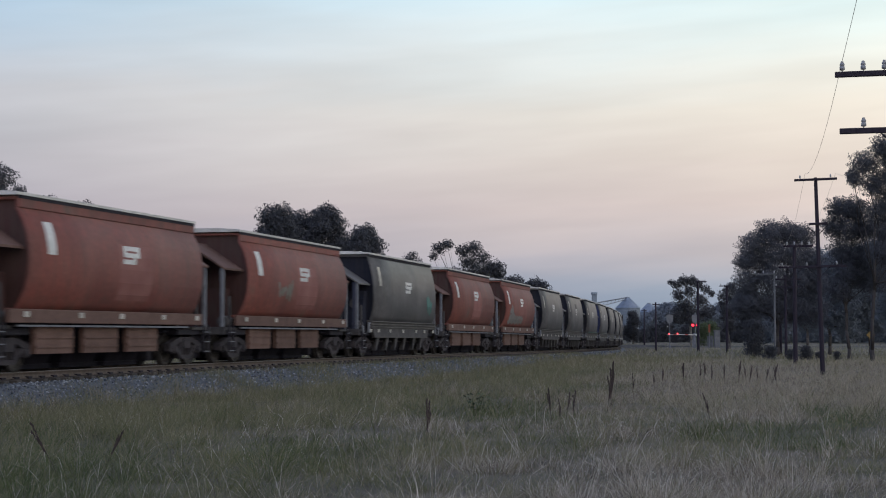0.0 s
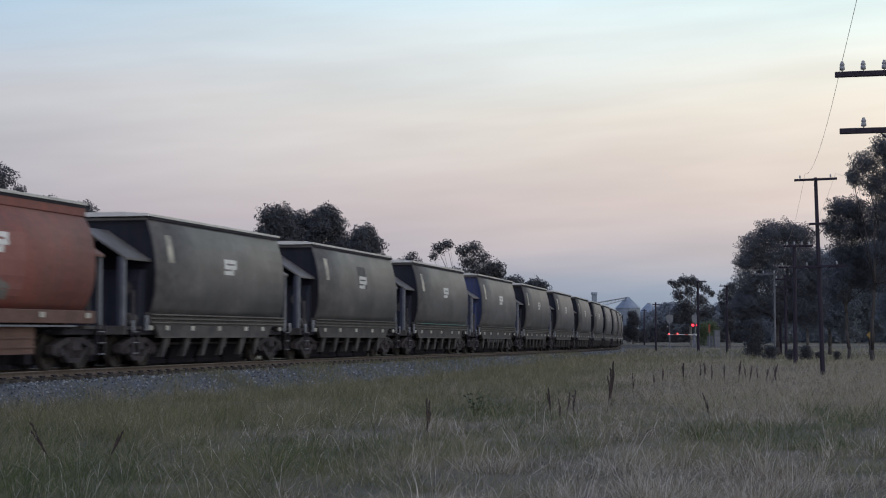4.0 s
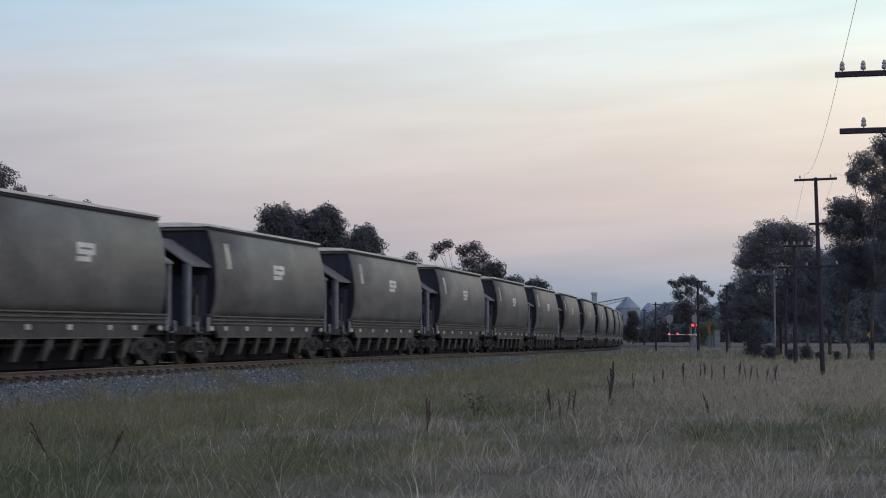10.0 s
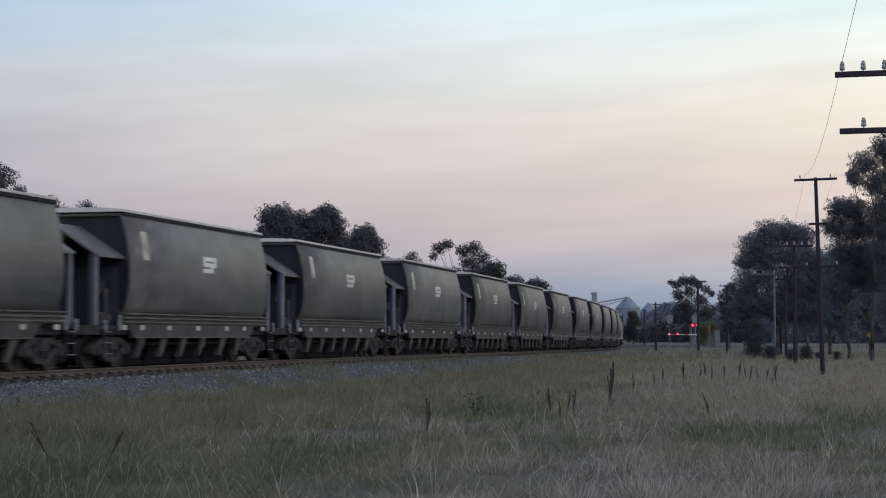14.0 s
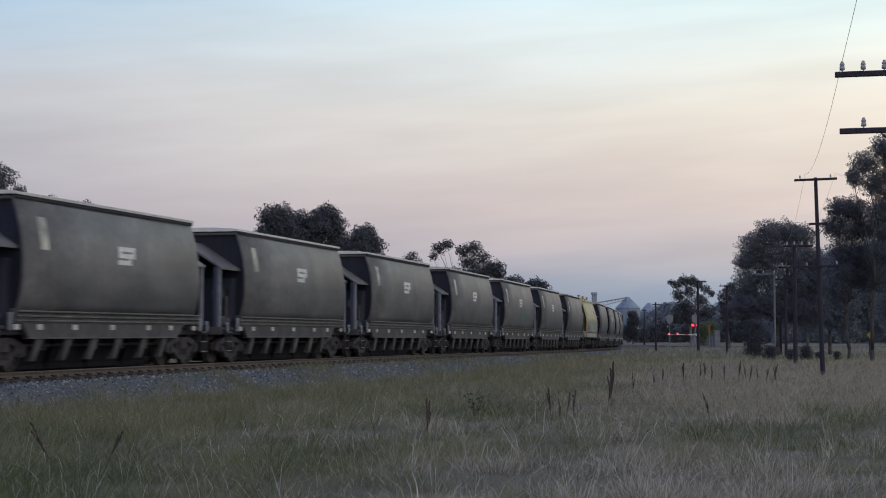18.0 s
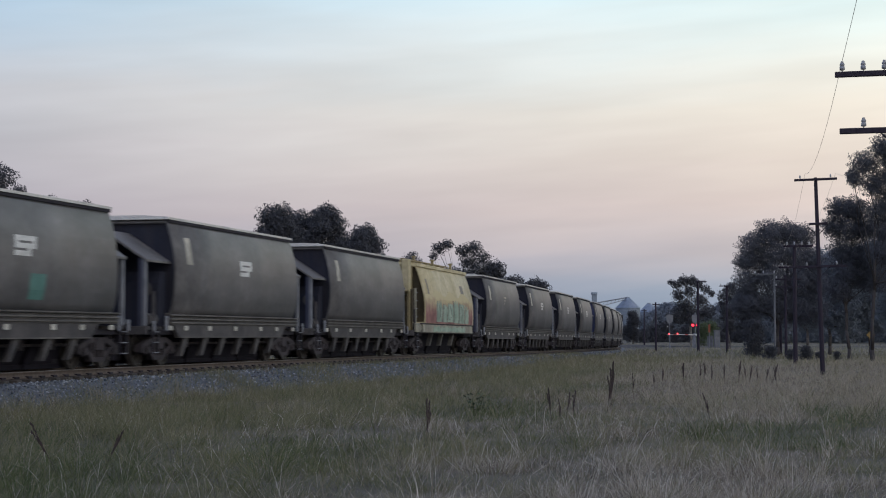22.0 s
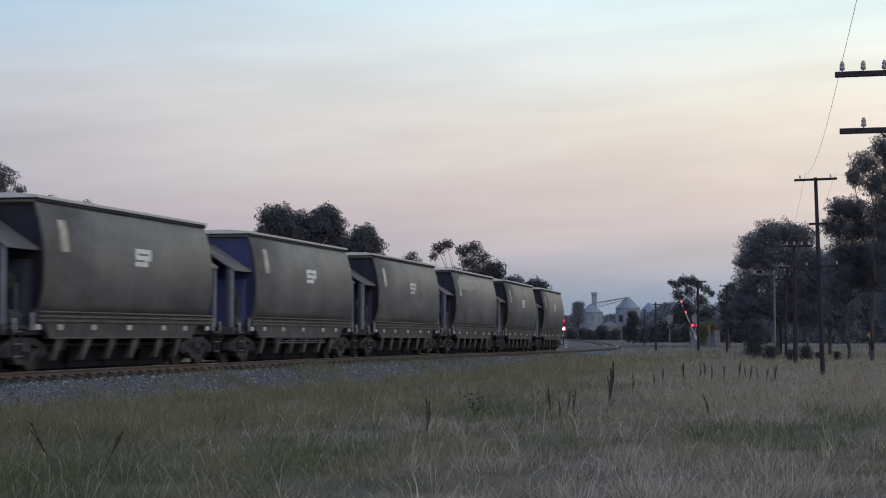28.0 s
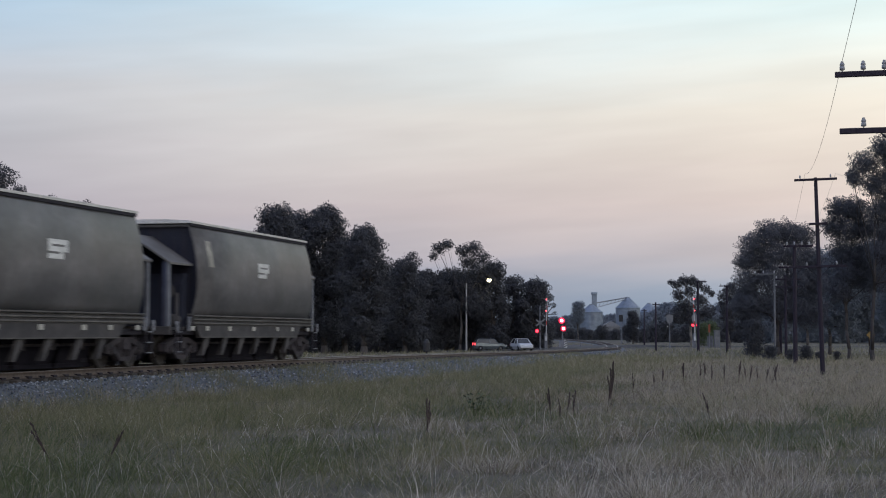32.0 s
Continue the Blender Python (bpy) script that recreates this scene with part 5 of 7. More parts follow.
# ---------------------------------------------------------------- trees
def leaf_cloud(blobs, per_m2, size, rng, droop=0.35, fine=2.3):
    """Small leaf sprays scattered through lumpy clumps of (x, y, z, r)."""
    cen, nor = [], []
    per_m2, size = per_m2 * fine, size / math.sqrt(fine) * 1.04
    for bx, by, bz, r in blobs:
        n = max(30, int(per_m2 * r * r * 4))
        d = rng.normal(size=(n, 3))
        d /= np.linalg.norm(d, axis=1)[:, None]
        lump = 0.92 + 0.22 * np.sin(d[:, 0] * 5 + bx * 3) * np.cos(d[:, 1] * 4 + by * 2) + 0.14 * np.sin(d[:, 2] * 9 + bz * 5 + d[:, 0] * 7)
        rad = r * lump * (rng.random(n) ** 0.36)
        p = d * rad[:, None] * np.array([1.0, 1.0, 0.86]) + np.array([bx, by, bz])
        cen.append(p)
        nor.append(d)
    cen = np.concatenate(cen)
    n = len(cen)
    # sprays lie mostly along the outside of their clump and hang a little
    nor = np.concatenate(nor) + 0.55 * rng.normal(size=(n, 3))
    nor /= np.linalg.norm(nor, axis=1)[:, None]
    a = rng.normal(size=(n, 3))
    a[:, 2] -= droop
    a -= nor * (a * nor).sum(1)[:, None]
    a /= np.linalg.norm(a, axis=1)[:, None]
    b = np.cross(nor, a)
    l = size * (0.6 + 0.8 * rng.random((n, 1)))
    w = l * (0.28 + 0.25 * rng.random((n, 1)))
    v = np.stack([cen - a * l * 0.45 + b * w * 0.5, cen - a * l * 0.3 - b * w * 0.5, cen + a * l * 0.6], axis=1)
    return v.reshape(-1, 3), np.arange(n * 3).reshape(n, 3)


def limb(bm, p0, p1, r0, r1, rng, seg=6, bends=3, sway=0.12):
    p0, p1 = Vector(p0), Vector(p1)
    ln = (p1 - p0).length
    pts = [p0]
    for i in range(1, bends):
        t = i / bends
        pts.append(p0.lerp(p1, t) + Vector((rng.uniform(-1, 1), rng.uniform(-1, 1), rng.uniform(-0.3, 0.6))) * sway * ln * 0.5)
    pts.append(p1)
    for i in range(bends):
        tube(bm, pts[i], pts[i + 1], r0 + (r1 - r0) * i / bends, r0 + (r1 - r0) * (i + 1) / bends, seg, caps=(i in (0, bends - 1)))
    return pts


def crown(h, base, w, n, seed, lean=0.0, flat=1.0):
    """Clumps spread through a crown from base to h, w across."""
    rng = random.Random(seed)
    n = int(n * 1.7)
    out = []
    for i in range(n):
        t = (i + 0.5) / n
        z = base + (h - base) * (0.06 + 0.88 * t)
        env = math.sin(math.pi * (0.20 + 0.66 * t)) ** 0.6
        a = i * 2.4 + rng.uniform(-0.5, 0.5)
        r = w * rng.uniform(0.17, 0.29) * flat
        rr = max(w / 2 * env - r * 0.75, 0) * rng.uniform(0.35, 1.0)
        out.append((rr * math.cos(a) + lean * (z - base), rr * math.sin(a), min(z, h - r * rng.uniform(0.75, 1.0)), r))
    return out


def tree_meshes(blobs, h, trunk_r, seed, per_m2, size, leaf, bark, fork=0.35, stems=1):
    rng, nrng = random.Random(seed), np.random.default_rng(seed)
    bm = B()
    low = min(b[2] - b[3] for b in blobs)
    top = Vector((0.03 * h * rng.uniform(-1, 1), 0.03 * h * rng.uniform(-1, 1), max(low, h * fork)))
    lathe(bm, [(trunk_r * 1.5, -0.4), (trunk_r * 1.25, 0.15), (trunk_r, 0.8)], 8)
    limb(bm, (0, 0, 0.75), top, trunk_r, trunk_r * 0.72, rng, 8, 3, 0.06)
    for bx, by, bz, r in blobs:
        a = Vector((0, 0, 0.8)).lerp(top, rng.uniform(0.65, 1.0))
        rr = trunk_r * rng.uniform(0.28, 0.5)
        pts = limb(bm, a, (bx, by, bz - r * 0.25), rr, rr * 0.35, rng, 4, 2, 0.16)
        for k in range(3):
            d = Vector((rng.uniform(-1, 1), rng.uniform(-1, 1), rng.uniform(-0.2, 1))).normalized()
            tube(bm, pts[-1 - k % 2], Vector((bx, by, bz)) + d * r * 0.75, rr * 0.32, rr * 0.12, 3)
    tr = mesh_of(bm, "trunk", bark, True)
    v, q = leaf_cloud(blobs, per_m2, size, nrng)
    cr = raw_mesh("crown", v, np.zeros((0, 4), dtype=np.int32), q, leaf)
    return tr, cr


def tree(x, y, meshes, label, name="eucalyptus_tree", group="", turn=0.0, scale=1.0, sink=0.0):
    t = thing(name, label, "tree", group, m=pose(x, y, field_z(x, y) - sink, 0, 0, turn))
    t.scale = (scale, scale, scale)
    part("trunk", meshes[0], None, t)
    part("crown", meshes[1], None, t)
    return t


def at(b, y, e=None):
    """The place on the bearing b at y metres ahead; with e, the height over the ground there of the slope e from the eye."""
    x = b * y
    if e is None:
        return x, y
    return x, y, EYE + e * y - field_z(x, y)


def woods():
    dense = "dense dark green gum tree behind the railway"
    # grove behind the train
    for b, y, e, w, n, seed in ((-0.0985, 160, 0.0830, 6.0, 16, 1), (-0.083, 167, 0.0800, 5.8, 14, 17), (-0.0700, 166, 0.0830, 6.8, 17, 2), (-0.0465, 158, 0.0710, 5.8, 15, 3), (-0.058, 170, 0.062, 6.0, 12, 18)):
        x, y, h = at(b, y, e)
        tree(x, y, tree_meshes(crown(h, 1.2, w, n, seed), h, 0.30, seed, 62, 0.40, M["leaf"], M["bark"]), dense)
    x, y, h = at(-0.0225, 176, 0.0520)
    tree(x, y, tree_meshes(crown(h, 0.6, 6.0, 12, 4), h, 0.24, 4, 62, 0.34, M["leaf"], M["bark"]), "dark gum tree with a rounded crown")
    x, y, h = at(-0.0185, 200, 0.0550)
    tree(x, y, tree_meshes(crown(h, 6.5, 3.2, 7, 14), h, 0.18, 14, 34, 0.32, M["leaf"], M["bark"]), "thin-crowned gum tree in a dark grove")
    # open-crowned gum with bare forks
    x, y, h = at(0.010, 205, 0.0615)
    bl = [(-2.6, 0.3, h - 1.2, 0.95), (-1.5, -0.4, h - 0.7, 0.8), (-3.2, 0, h - 2.2, 0.6), (0.4, 0.5, h - 1.5, 1.0), (1.7, 0, h - 1.2, 1.1), (2.7, -0.3, h - 2.4, 1.1), (1.0, 0.4, h - 2.9, 1.2),
          (2.2, 0.2, h - 4.2, 1.5), (-0.5, 0, h - 4.4, 1.2), (0.6, 0.6, h - 6.0, 2.0), (-2.2, 0.5, h - 6.0, 1.7), (-1.8, 0, h - 8.4, 2.0), (2.0, 0, h - 8.0, 2.2)]
    tree(x, y, tree_meshes([(a, c, d, r * 1.12) for a, c, d, r in bl], h, 0.15, 15, 62, 0.36, M["leaf"], M["bark"], 0.5), "open gum tree with forked bare limbs and ragged clumps")
    for b, y, e, w, n, seed, lean in ((0.0290, 206, 0.0490, 5.4, 12, 5, 0.0), (0.0405, 212, 0.0405, 5.0, 11, 6, 0.0), (0.0525, 210, 0.0385, 5.6, 12, 7, 0.03), (0.002, 208, 0.044, 6.0, 12, 8, 0.0),
                                      (0.016, 210, 0.044, 6.4, 12, 9, 0.0), (-0.010, 206, 0.044, 6.4, 12, 10, 0.0), (-0.0300, 190, 0.044, 6.0, 12, 11, 0.0)):
        x, y, h = at(b, y, e)
        tree(x, y, tree_meshes(crown(h, 0.4, w, n, seed, lean), h, 0.24, seed, 58, 0.42, M["leaf"], M["bark"]), dense)
    # hanging bough at the end of the grove
    x, y, h = at(0.0615, 212, 0.0330)
    tree(x, y, tree_meshes([(-0.6, 0, h - 0.8, 0.9), (0.35, 0, h - 1.3, 0.65), (0.75, 0, h - 2.3, 0.5), (0.95, 0.1, h - 3.3, 0.35), (-1.0, 0, h - 2.4, 1.0), (-1.2, 0, h - 4.5, 1.2)], h, 0.18, 16, 60, 0.28, M["leaf"], M["bark"], 0.6),
         "gum tree with a hanging bough at the end of a grove")
    # trees that stand behind the nearest wagons
    for b, y, e, w, n, seed in ((-0.266, 118, 0.1085, 4.8, 13, 21), (-0.249, 122, 0.0985, 3.0, 8, 22), (-0.230, 124, 0.0900, 3.4, 9, 23), (-0.211, 126, 0.0880, 3.0, 9, 24), (-0.180, 130, 0.070, 4.0, 8, 25), (-0.15, 140, 0.062, 4.0, 8, 26)):
        x, y, h = at(b, y, e)
        tree(x, y, tree_meshes(crown(h, 1.5, w, n, seed), h, 0.22, seed, 70, 0.30, M["leaf"], M["bark"]), "dark gum tree showing above passing wagons")
    # shrubs below the grove
    shr = [tree_meshes(crown(3.6, -0.3, 4.4, 9, 31 + k), 3.4, 0.08, 31 + k, 20, 0.50, M["leaf"], M["bark"], 0.2) for k in range(3)]
    near = [tree_meshes(crown(3.6, -0.3, 4.4, 9, 34 + k), 3.4, 0.08, 34 + k, 60, 0.34, M["leaf"], M["bark"], 0.2) for k in range(2)]
    rng = random.Random(8)
    for k in range(26):
        b = -0.10 + 0.162 * k / 25 + rng.uniform(-0.003, 0.003)
        x, y = at(b, rng.uniform(168, 190) if b < -0.01 else rng.uniform(216, 228))
        tree(x, y, shr[k % 3], "dense dark shrub under the gum trees", "shrub", "shrubs under the grove", rng.uniform(0, 360), rng.uniform(0.7, 1.15))

    # rank weeds and low scrub on the far side of the track
    for k in range(30):
        sd = 18 + 1.6 * k
        c, _ = track(sd, rng.uniform(5.5, 9.0) + 0.05 * sd)
        tree(c.x, c.y, near[k % 2], "low dark scrub on the far side of the track", "shrub", "scrub along the track", rng.uniform(0, 360), rng.uniform(0.34, 0.52))
    # big trees to the right of the pole line
    x, y, h = at(0.1975, 140, 0.0735)
    bl = [(-0.6, 0, h - 1.3, 1.35), (0.9, 0.2, h - 1.2, 1.25), (2.2, 0.3, h - 1.5, 1.15), (-1.9, 0.1, h - 2.2, 1.25), (-2.7, 0, h - 3.6, 1.0), (-1.4, 0.4, h - 3.4, 1.3), (0.3, 0, h - 3.0, 1.5), (2.4, 0.2, h - 3.3, 1.5),
          (-2.4, 0.2, h - 5.2, 1.2), (-0.6, -0.3, h - 5.0, 1.5), (1.6, 0, h - 5.2, 1.7), (3.0, 0.4, h - 5.4, 1.4), (-1.8, 0.5, h - 7.0, 1.5), (0.4, 0.5, h - 7.2, 1.8), (2.6, 0.3, h - 7.6, 1.7), (-3.0, 0.6, h - 7.2, 1.0)]
    tree(x, y, tree_meshes([(a, c, d, r * 1.15) for a, c, d, r in bl], h, 0.16, 41, 340, 0.190, M["leafdome"], M["darkbark"], 0.3), "broad dark gum tree with a domed crown")
    x, y, h = at(0.2530, 112, 0.1230)
    bl = [(1.2, 0, h - 0.9, 1.2), (-0.3, 0.2, h - 1.9, 0.95), (1.9, 0, h - 2.3, 1.4), (-1.0, 0, h - 3.0, 0.55), (0.6, 0.3, h - 3.3, 1.1), (-1.2, 0.1, h - 2.6, 0.4), (2.4, 0, h - 4.4, 1.5), (0.9, 0.3, h - 5.0, 1.1),
          (1.8, 0.4, h - 6.6, 1.5), (3.0, 0.2, h - 6.9, 1.4), (0.8, 0, h - 7.8, 1.0), (2.5, 0.2, h - 9.0, 1.4)]
    tree(x, y, tree_meshes([(a, c, d, r * 1.18) for a, c, d, r in bl], h, 0.13, 42, 340, 0.190, M["leafdark"], M["darkbark"], 0.45), "tall ragged gum tree with drooping leaf clumps")
    x, y, h = at(0.2395, 116, 0.0865)
    bl = [(-0.5, 0, h - 0.9, 0.95), (0.6, 0.1, h - 0.9, 1.0), (-0.9, 0.2, h - 2.1, 0.9), (0.4, 0, h - 2.3, 1.1), (1.5, 0.2, h - 2.2, 1.0), (-0.3, 0.3, h - 3.7, 1.0), (1.0, 0, h - 4.0, 1.1), (0.1, 0.2, h - 5.2, 1.1), (1.5, 0.4, h - 5.6, 1.2), (-0.6, 0.2, h - 6.4, 1.0)]
    tree(x, y, tree_meshes([(a, c, d, r * 1.2) for a, c, d, r in bl], h, 0.12, 43, 340, 0.190, M["leafdark"], M["darkbark"], 0.4), "drooping gum tree with gaps of sky in its crown")
    for b, y, e, w, n, seed in ((0.228, 150, 0.055, 7.0, 13, 44), (0.252, 152, 0.060, 7.4, 13, 45), (0.272, 135, 0.075, 7.0, 13, 46), (0.215, 175, 0.045, 6.0, 11, 47), (0.1800, 205, 0.0350, 4.6, 11, 48), (0.169, 240, 0.0370, 4.0, 10, 49)):
        x, y, h = at(b, y, e)
        tree(x, y, tree_meshes(crown(h, 2.3, w, n, seed), h, 0.15, seed, 50, 0.40, M["leafhaze"] if seed < 48 else M["leaf"], M["bark"]), "dark gum tree in a roadside row")
    # forked gum by the level crossing
    x, y, h = at(0.1465, 300, 0.0390)
    bl = [(-2.6, 0, h - 1.4, 0.95), (-3.6, 0.2, h - 1.0, 0.55), (-1.3, 0, h - 0.8, 1.15), (0.2, 0.2, h - 0.7, 1.1), (1.3, 0, h - 1.4, 1.0), (2.6, 0, h - 2.2, 0.9), (3.6, 0, h - 3.0, 0.7), (-2.2, 0.2, h - 3.2, 1.2), (-0.3, 0, h - 2.6, 1.2),
          (1.6, 0.3, h - 4.2, 1.4), (-1.2, 0.3, h - 5.2, 1.7), (2.6, 0.2, h - 6.2, 1.7), (0.4, 0, h - 7.0, 2.0), (-2.6, 0, h - 7.0, 1.7)]
    tree(x, y, tree_meshes([(a, c, d, r * 1.15) for a, c, d, r in bl], h, 0.26, 51, 52, 0.44, M["leaf"], M["palebark"], 0.42), "forked gum tree with pale limbs by the crossing")
    x, y, h = at(0.0797, 450, 0.0250)
    tree(x, y, tree_meshes(crown(h, 4.6, 5.0, 9, 55), h, 0.20, 55, 34, 0.50, M["leafhaze"], M["bark"], 0.45), "small open gum tree between the grove and the silos")
    # dark bush beside the curve, and shrubs by the poles
    x, y, h = at(0.1120, 318, 0.0195)
    tree(x, y, tree_meshes(crown(h, 0.1, 3.6, 14, 52), h, 0.12, 52, 70, 0.34, M["leaf"], M["bark"], 0.2), "tall dense dark bush beside the track", "bush")
    x, y, h = at(0.1835, 130, 0.0150)
    tree(x, y, tree_meshes(crown(h, 0.1, 2.5, 10, 53), h, 0.08, 53, 80, 0.24, M["leaf"], M["bark"], 0.2), "rounded dark bush near the poles", "bush")
    for k, (b, y, s) in enumerate(((0.193, 118, 0.30), (0.205, 116, 0.22), (0.214, 116, 0.30), (0.222, 114, 0.20), (0.232, 116, 0.18))):
        x, y = at(b, y)
        tree(x, y, shr[k % 3], "low dark bush in dry grass", "shrub", "low bushes by the poles", k * 70, s)
    x, y, h = at(0.1560, 285, 0.0130)
    tree(x, y, tree_meshes(crown(h, 0.1, 5.2, 12, 54), h, 0.10, 54, 60, 0.34, M["leafolive"], M["bark"], 0.2), "yellowish green bush behind the relay cabinets", "bush")
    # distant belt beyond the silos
    belt = [tree_meshes(crown(10.0, -0.4, 11.0, 12, 60 + k), 10.0, 0.3, 60 + k, 11, 1.25, M["leafhaze"], M["bark"], 0.3) for k in range(4)]
    k = 0
    for b, y, s in [(0.066 + 0.0085 * i, 780 + 40 * (i % 3), 1.15 + 0.25 * ((i * 7) % 5) / 4) for i in range(15)] + [(0.124 + 0.0085 * i, 400 + 24 * (i % 2), 0.72 + 0.22 * ((i * 3) % 4) / 3) for i in range(10)] + \
            [(-0.30 + 0.045 * i, 420 + 30 * (i % 3), 1.0 + 0.2 * (i % 2)) for i in range(8)] + [(0.20 + 0.017 * i, 330 + 20 * (i % 2), 0.9) for i in range(7)]:
        x, y = at(b, y)
        tree(x, y, belt[k % 4], "distant dark tree in a belt along the horizon", "distant_tree", "distant tree belt", k * 57 % 360, s)
        k += 1
    for i in range(9):
        x, y = at(0.086 + 0.0075 * i, 430 + 15 * (i % 3))
        tree(x, y, shr[i % 3], "low scrub below the silos", "shrub", "scrub by the silos", i * 40, 0.8 + 0.3 * (i % 2))
    for i in range(46):
        x, y = at(-0.02 + 0.0068 * i, 470 + 17 * (i % 4))
        tree(x, y, shr[i % 3], "low dark scrub along the horizon", "shrub", "scrub along the horizon", i * 63, (0.75 if 0.07 < x / y < 0.126 else 1.6) + 0.4 * ((i * 5) % 4) / 3)
    for i in range(12):
        x, y = at(0.118 + 0.0062 * i, 345 + 8 * (i % 3))
        tree(x, y, shr[(i + 1) % 3], "dull green scrub behind the crossing", "shrub", "scrub behind the crossing", i * 80, 0.8 + 0.25 * (i % 3))


woods()


# ---------------------------------------------------------------- pole line
def insulator_mesh():
    bm = B()
    tube(bm, (0, 0, -0.09), (0, 0, 0.05), 0.012, seg=6)
    lathe(bm, [(0.025, 0.02), (0.055, 0.03), (0.055, 0.10), (0.035, 0.115), (0.05, 0.125), (0.05, 0.16), (0.03, 0.185), (0.035, 0.20), (0.02, 0.215)], 10)
    return mesh_of(bm, "insulator", M["porcelain"], True)


INSULATOR = insulator_mesh()


def telegraph_pole(x, y, top, arms, bearing=11.0, r=0.13, lean=0.0, wood="timber", label="dark timber telegraph pole with crossarms and insulators"):
    z0 = field_z(x, y)
    p = thing("telegraph_pole", label, "pole", "telegraph poles", m=pose(x, y, z0, 0, lean, -bearing))
    bm = B()
    lathe(bm, [(r * 1.15, -0.5), (r * 1.1, 0.3), (r, top * 0.5), (r * 0.8, top - 0.02), (r * 0.5, top)], 12)
    part("shaft", bm, M[wood], p)
    for z, l, rr, ins in arms:
        a = B()
        box(a, -l, rr, -r - 0.09, -r - 0.0, z - 0.05, z + 0.05, 0.01)
        arm = part("crossarm", a, M[wood], p)
        if z < top - 0.5:
            br = B()
            for s in (-1, 1):
                tube(br, (s * 0.45, -r - 0.05, z - 0.05), (0, -r - 0.02, z - 0.5), 0.015, seg=5)
            part("brace", br, M["dark"], arm)
        for ix in ins:
            part("insulator", INSULATOR, None, arm, m=pose(ix, -r - 0.045, z + 0.055) @ Matrix.Scale(0.85 if y < 50 else 0.70 if y < 80 else 0.95, 4))
    return p


def wire(p0, p1, sag, r=0.0045):
    """A sagging line wire between two insulators."""
    p0, p1 = Vector(p0), Vector(p1)
    pts = [p0.lerp(p1, i / 14) - Vector((0, 0, sag * 4 * (i / 14) * (1 - i / 14))) for i in range(15)]
    bm = B()
    rings = []
    q = (p1 - p0).to_track_quat("Z", "Y").to_matrix()
    for p in pts:
        rings.append([bm.verts.new(p + q @ Vector((r * math.cos(k * 1.2566), r * math.sin(k * 1.2566), 0))) for k in range(5)])
    for a, b in zip(rings, rings[1:]):
        for k in range(5):
            bm.faces.new((a[k], a[(k + 1) % 5], b[(k + 1) % 5], b[k]))
    thing("line_wire", "thin sagging telegraph wire between poles", "wire", "telegraph wires", data=mesh_of(bm, "line_wire", M["wire"]))


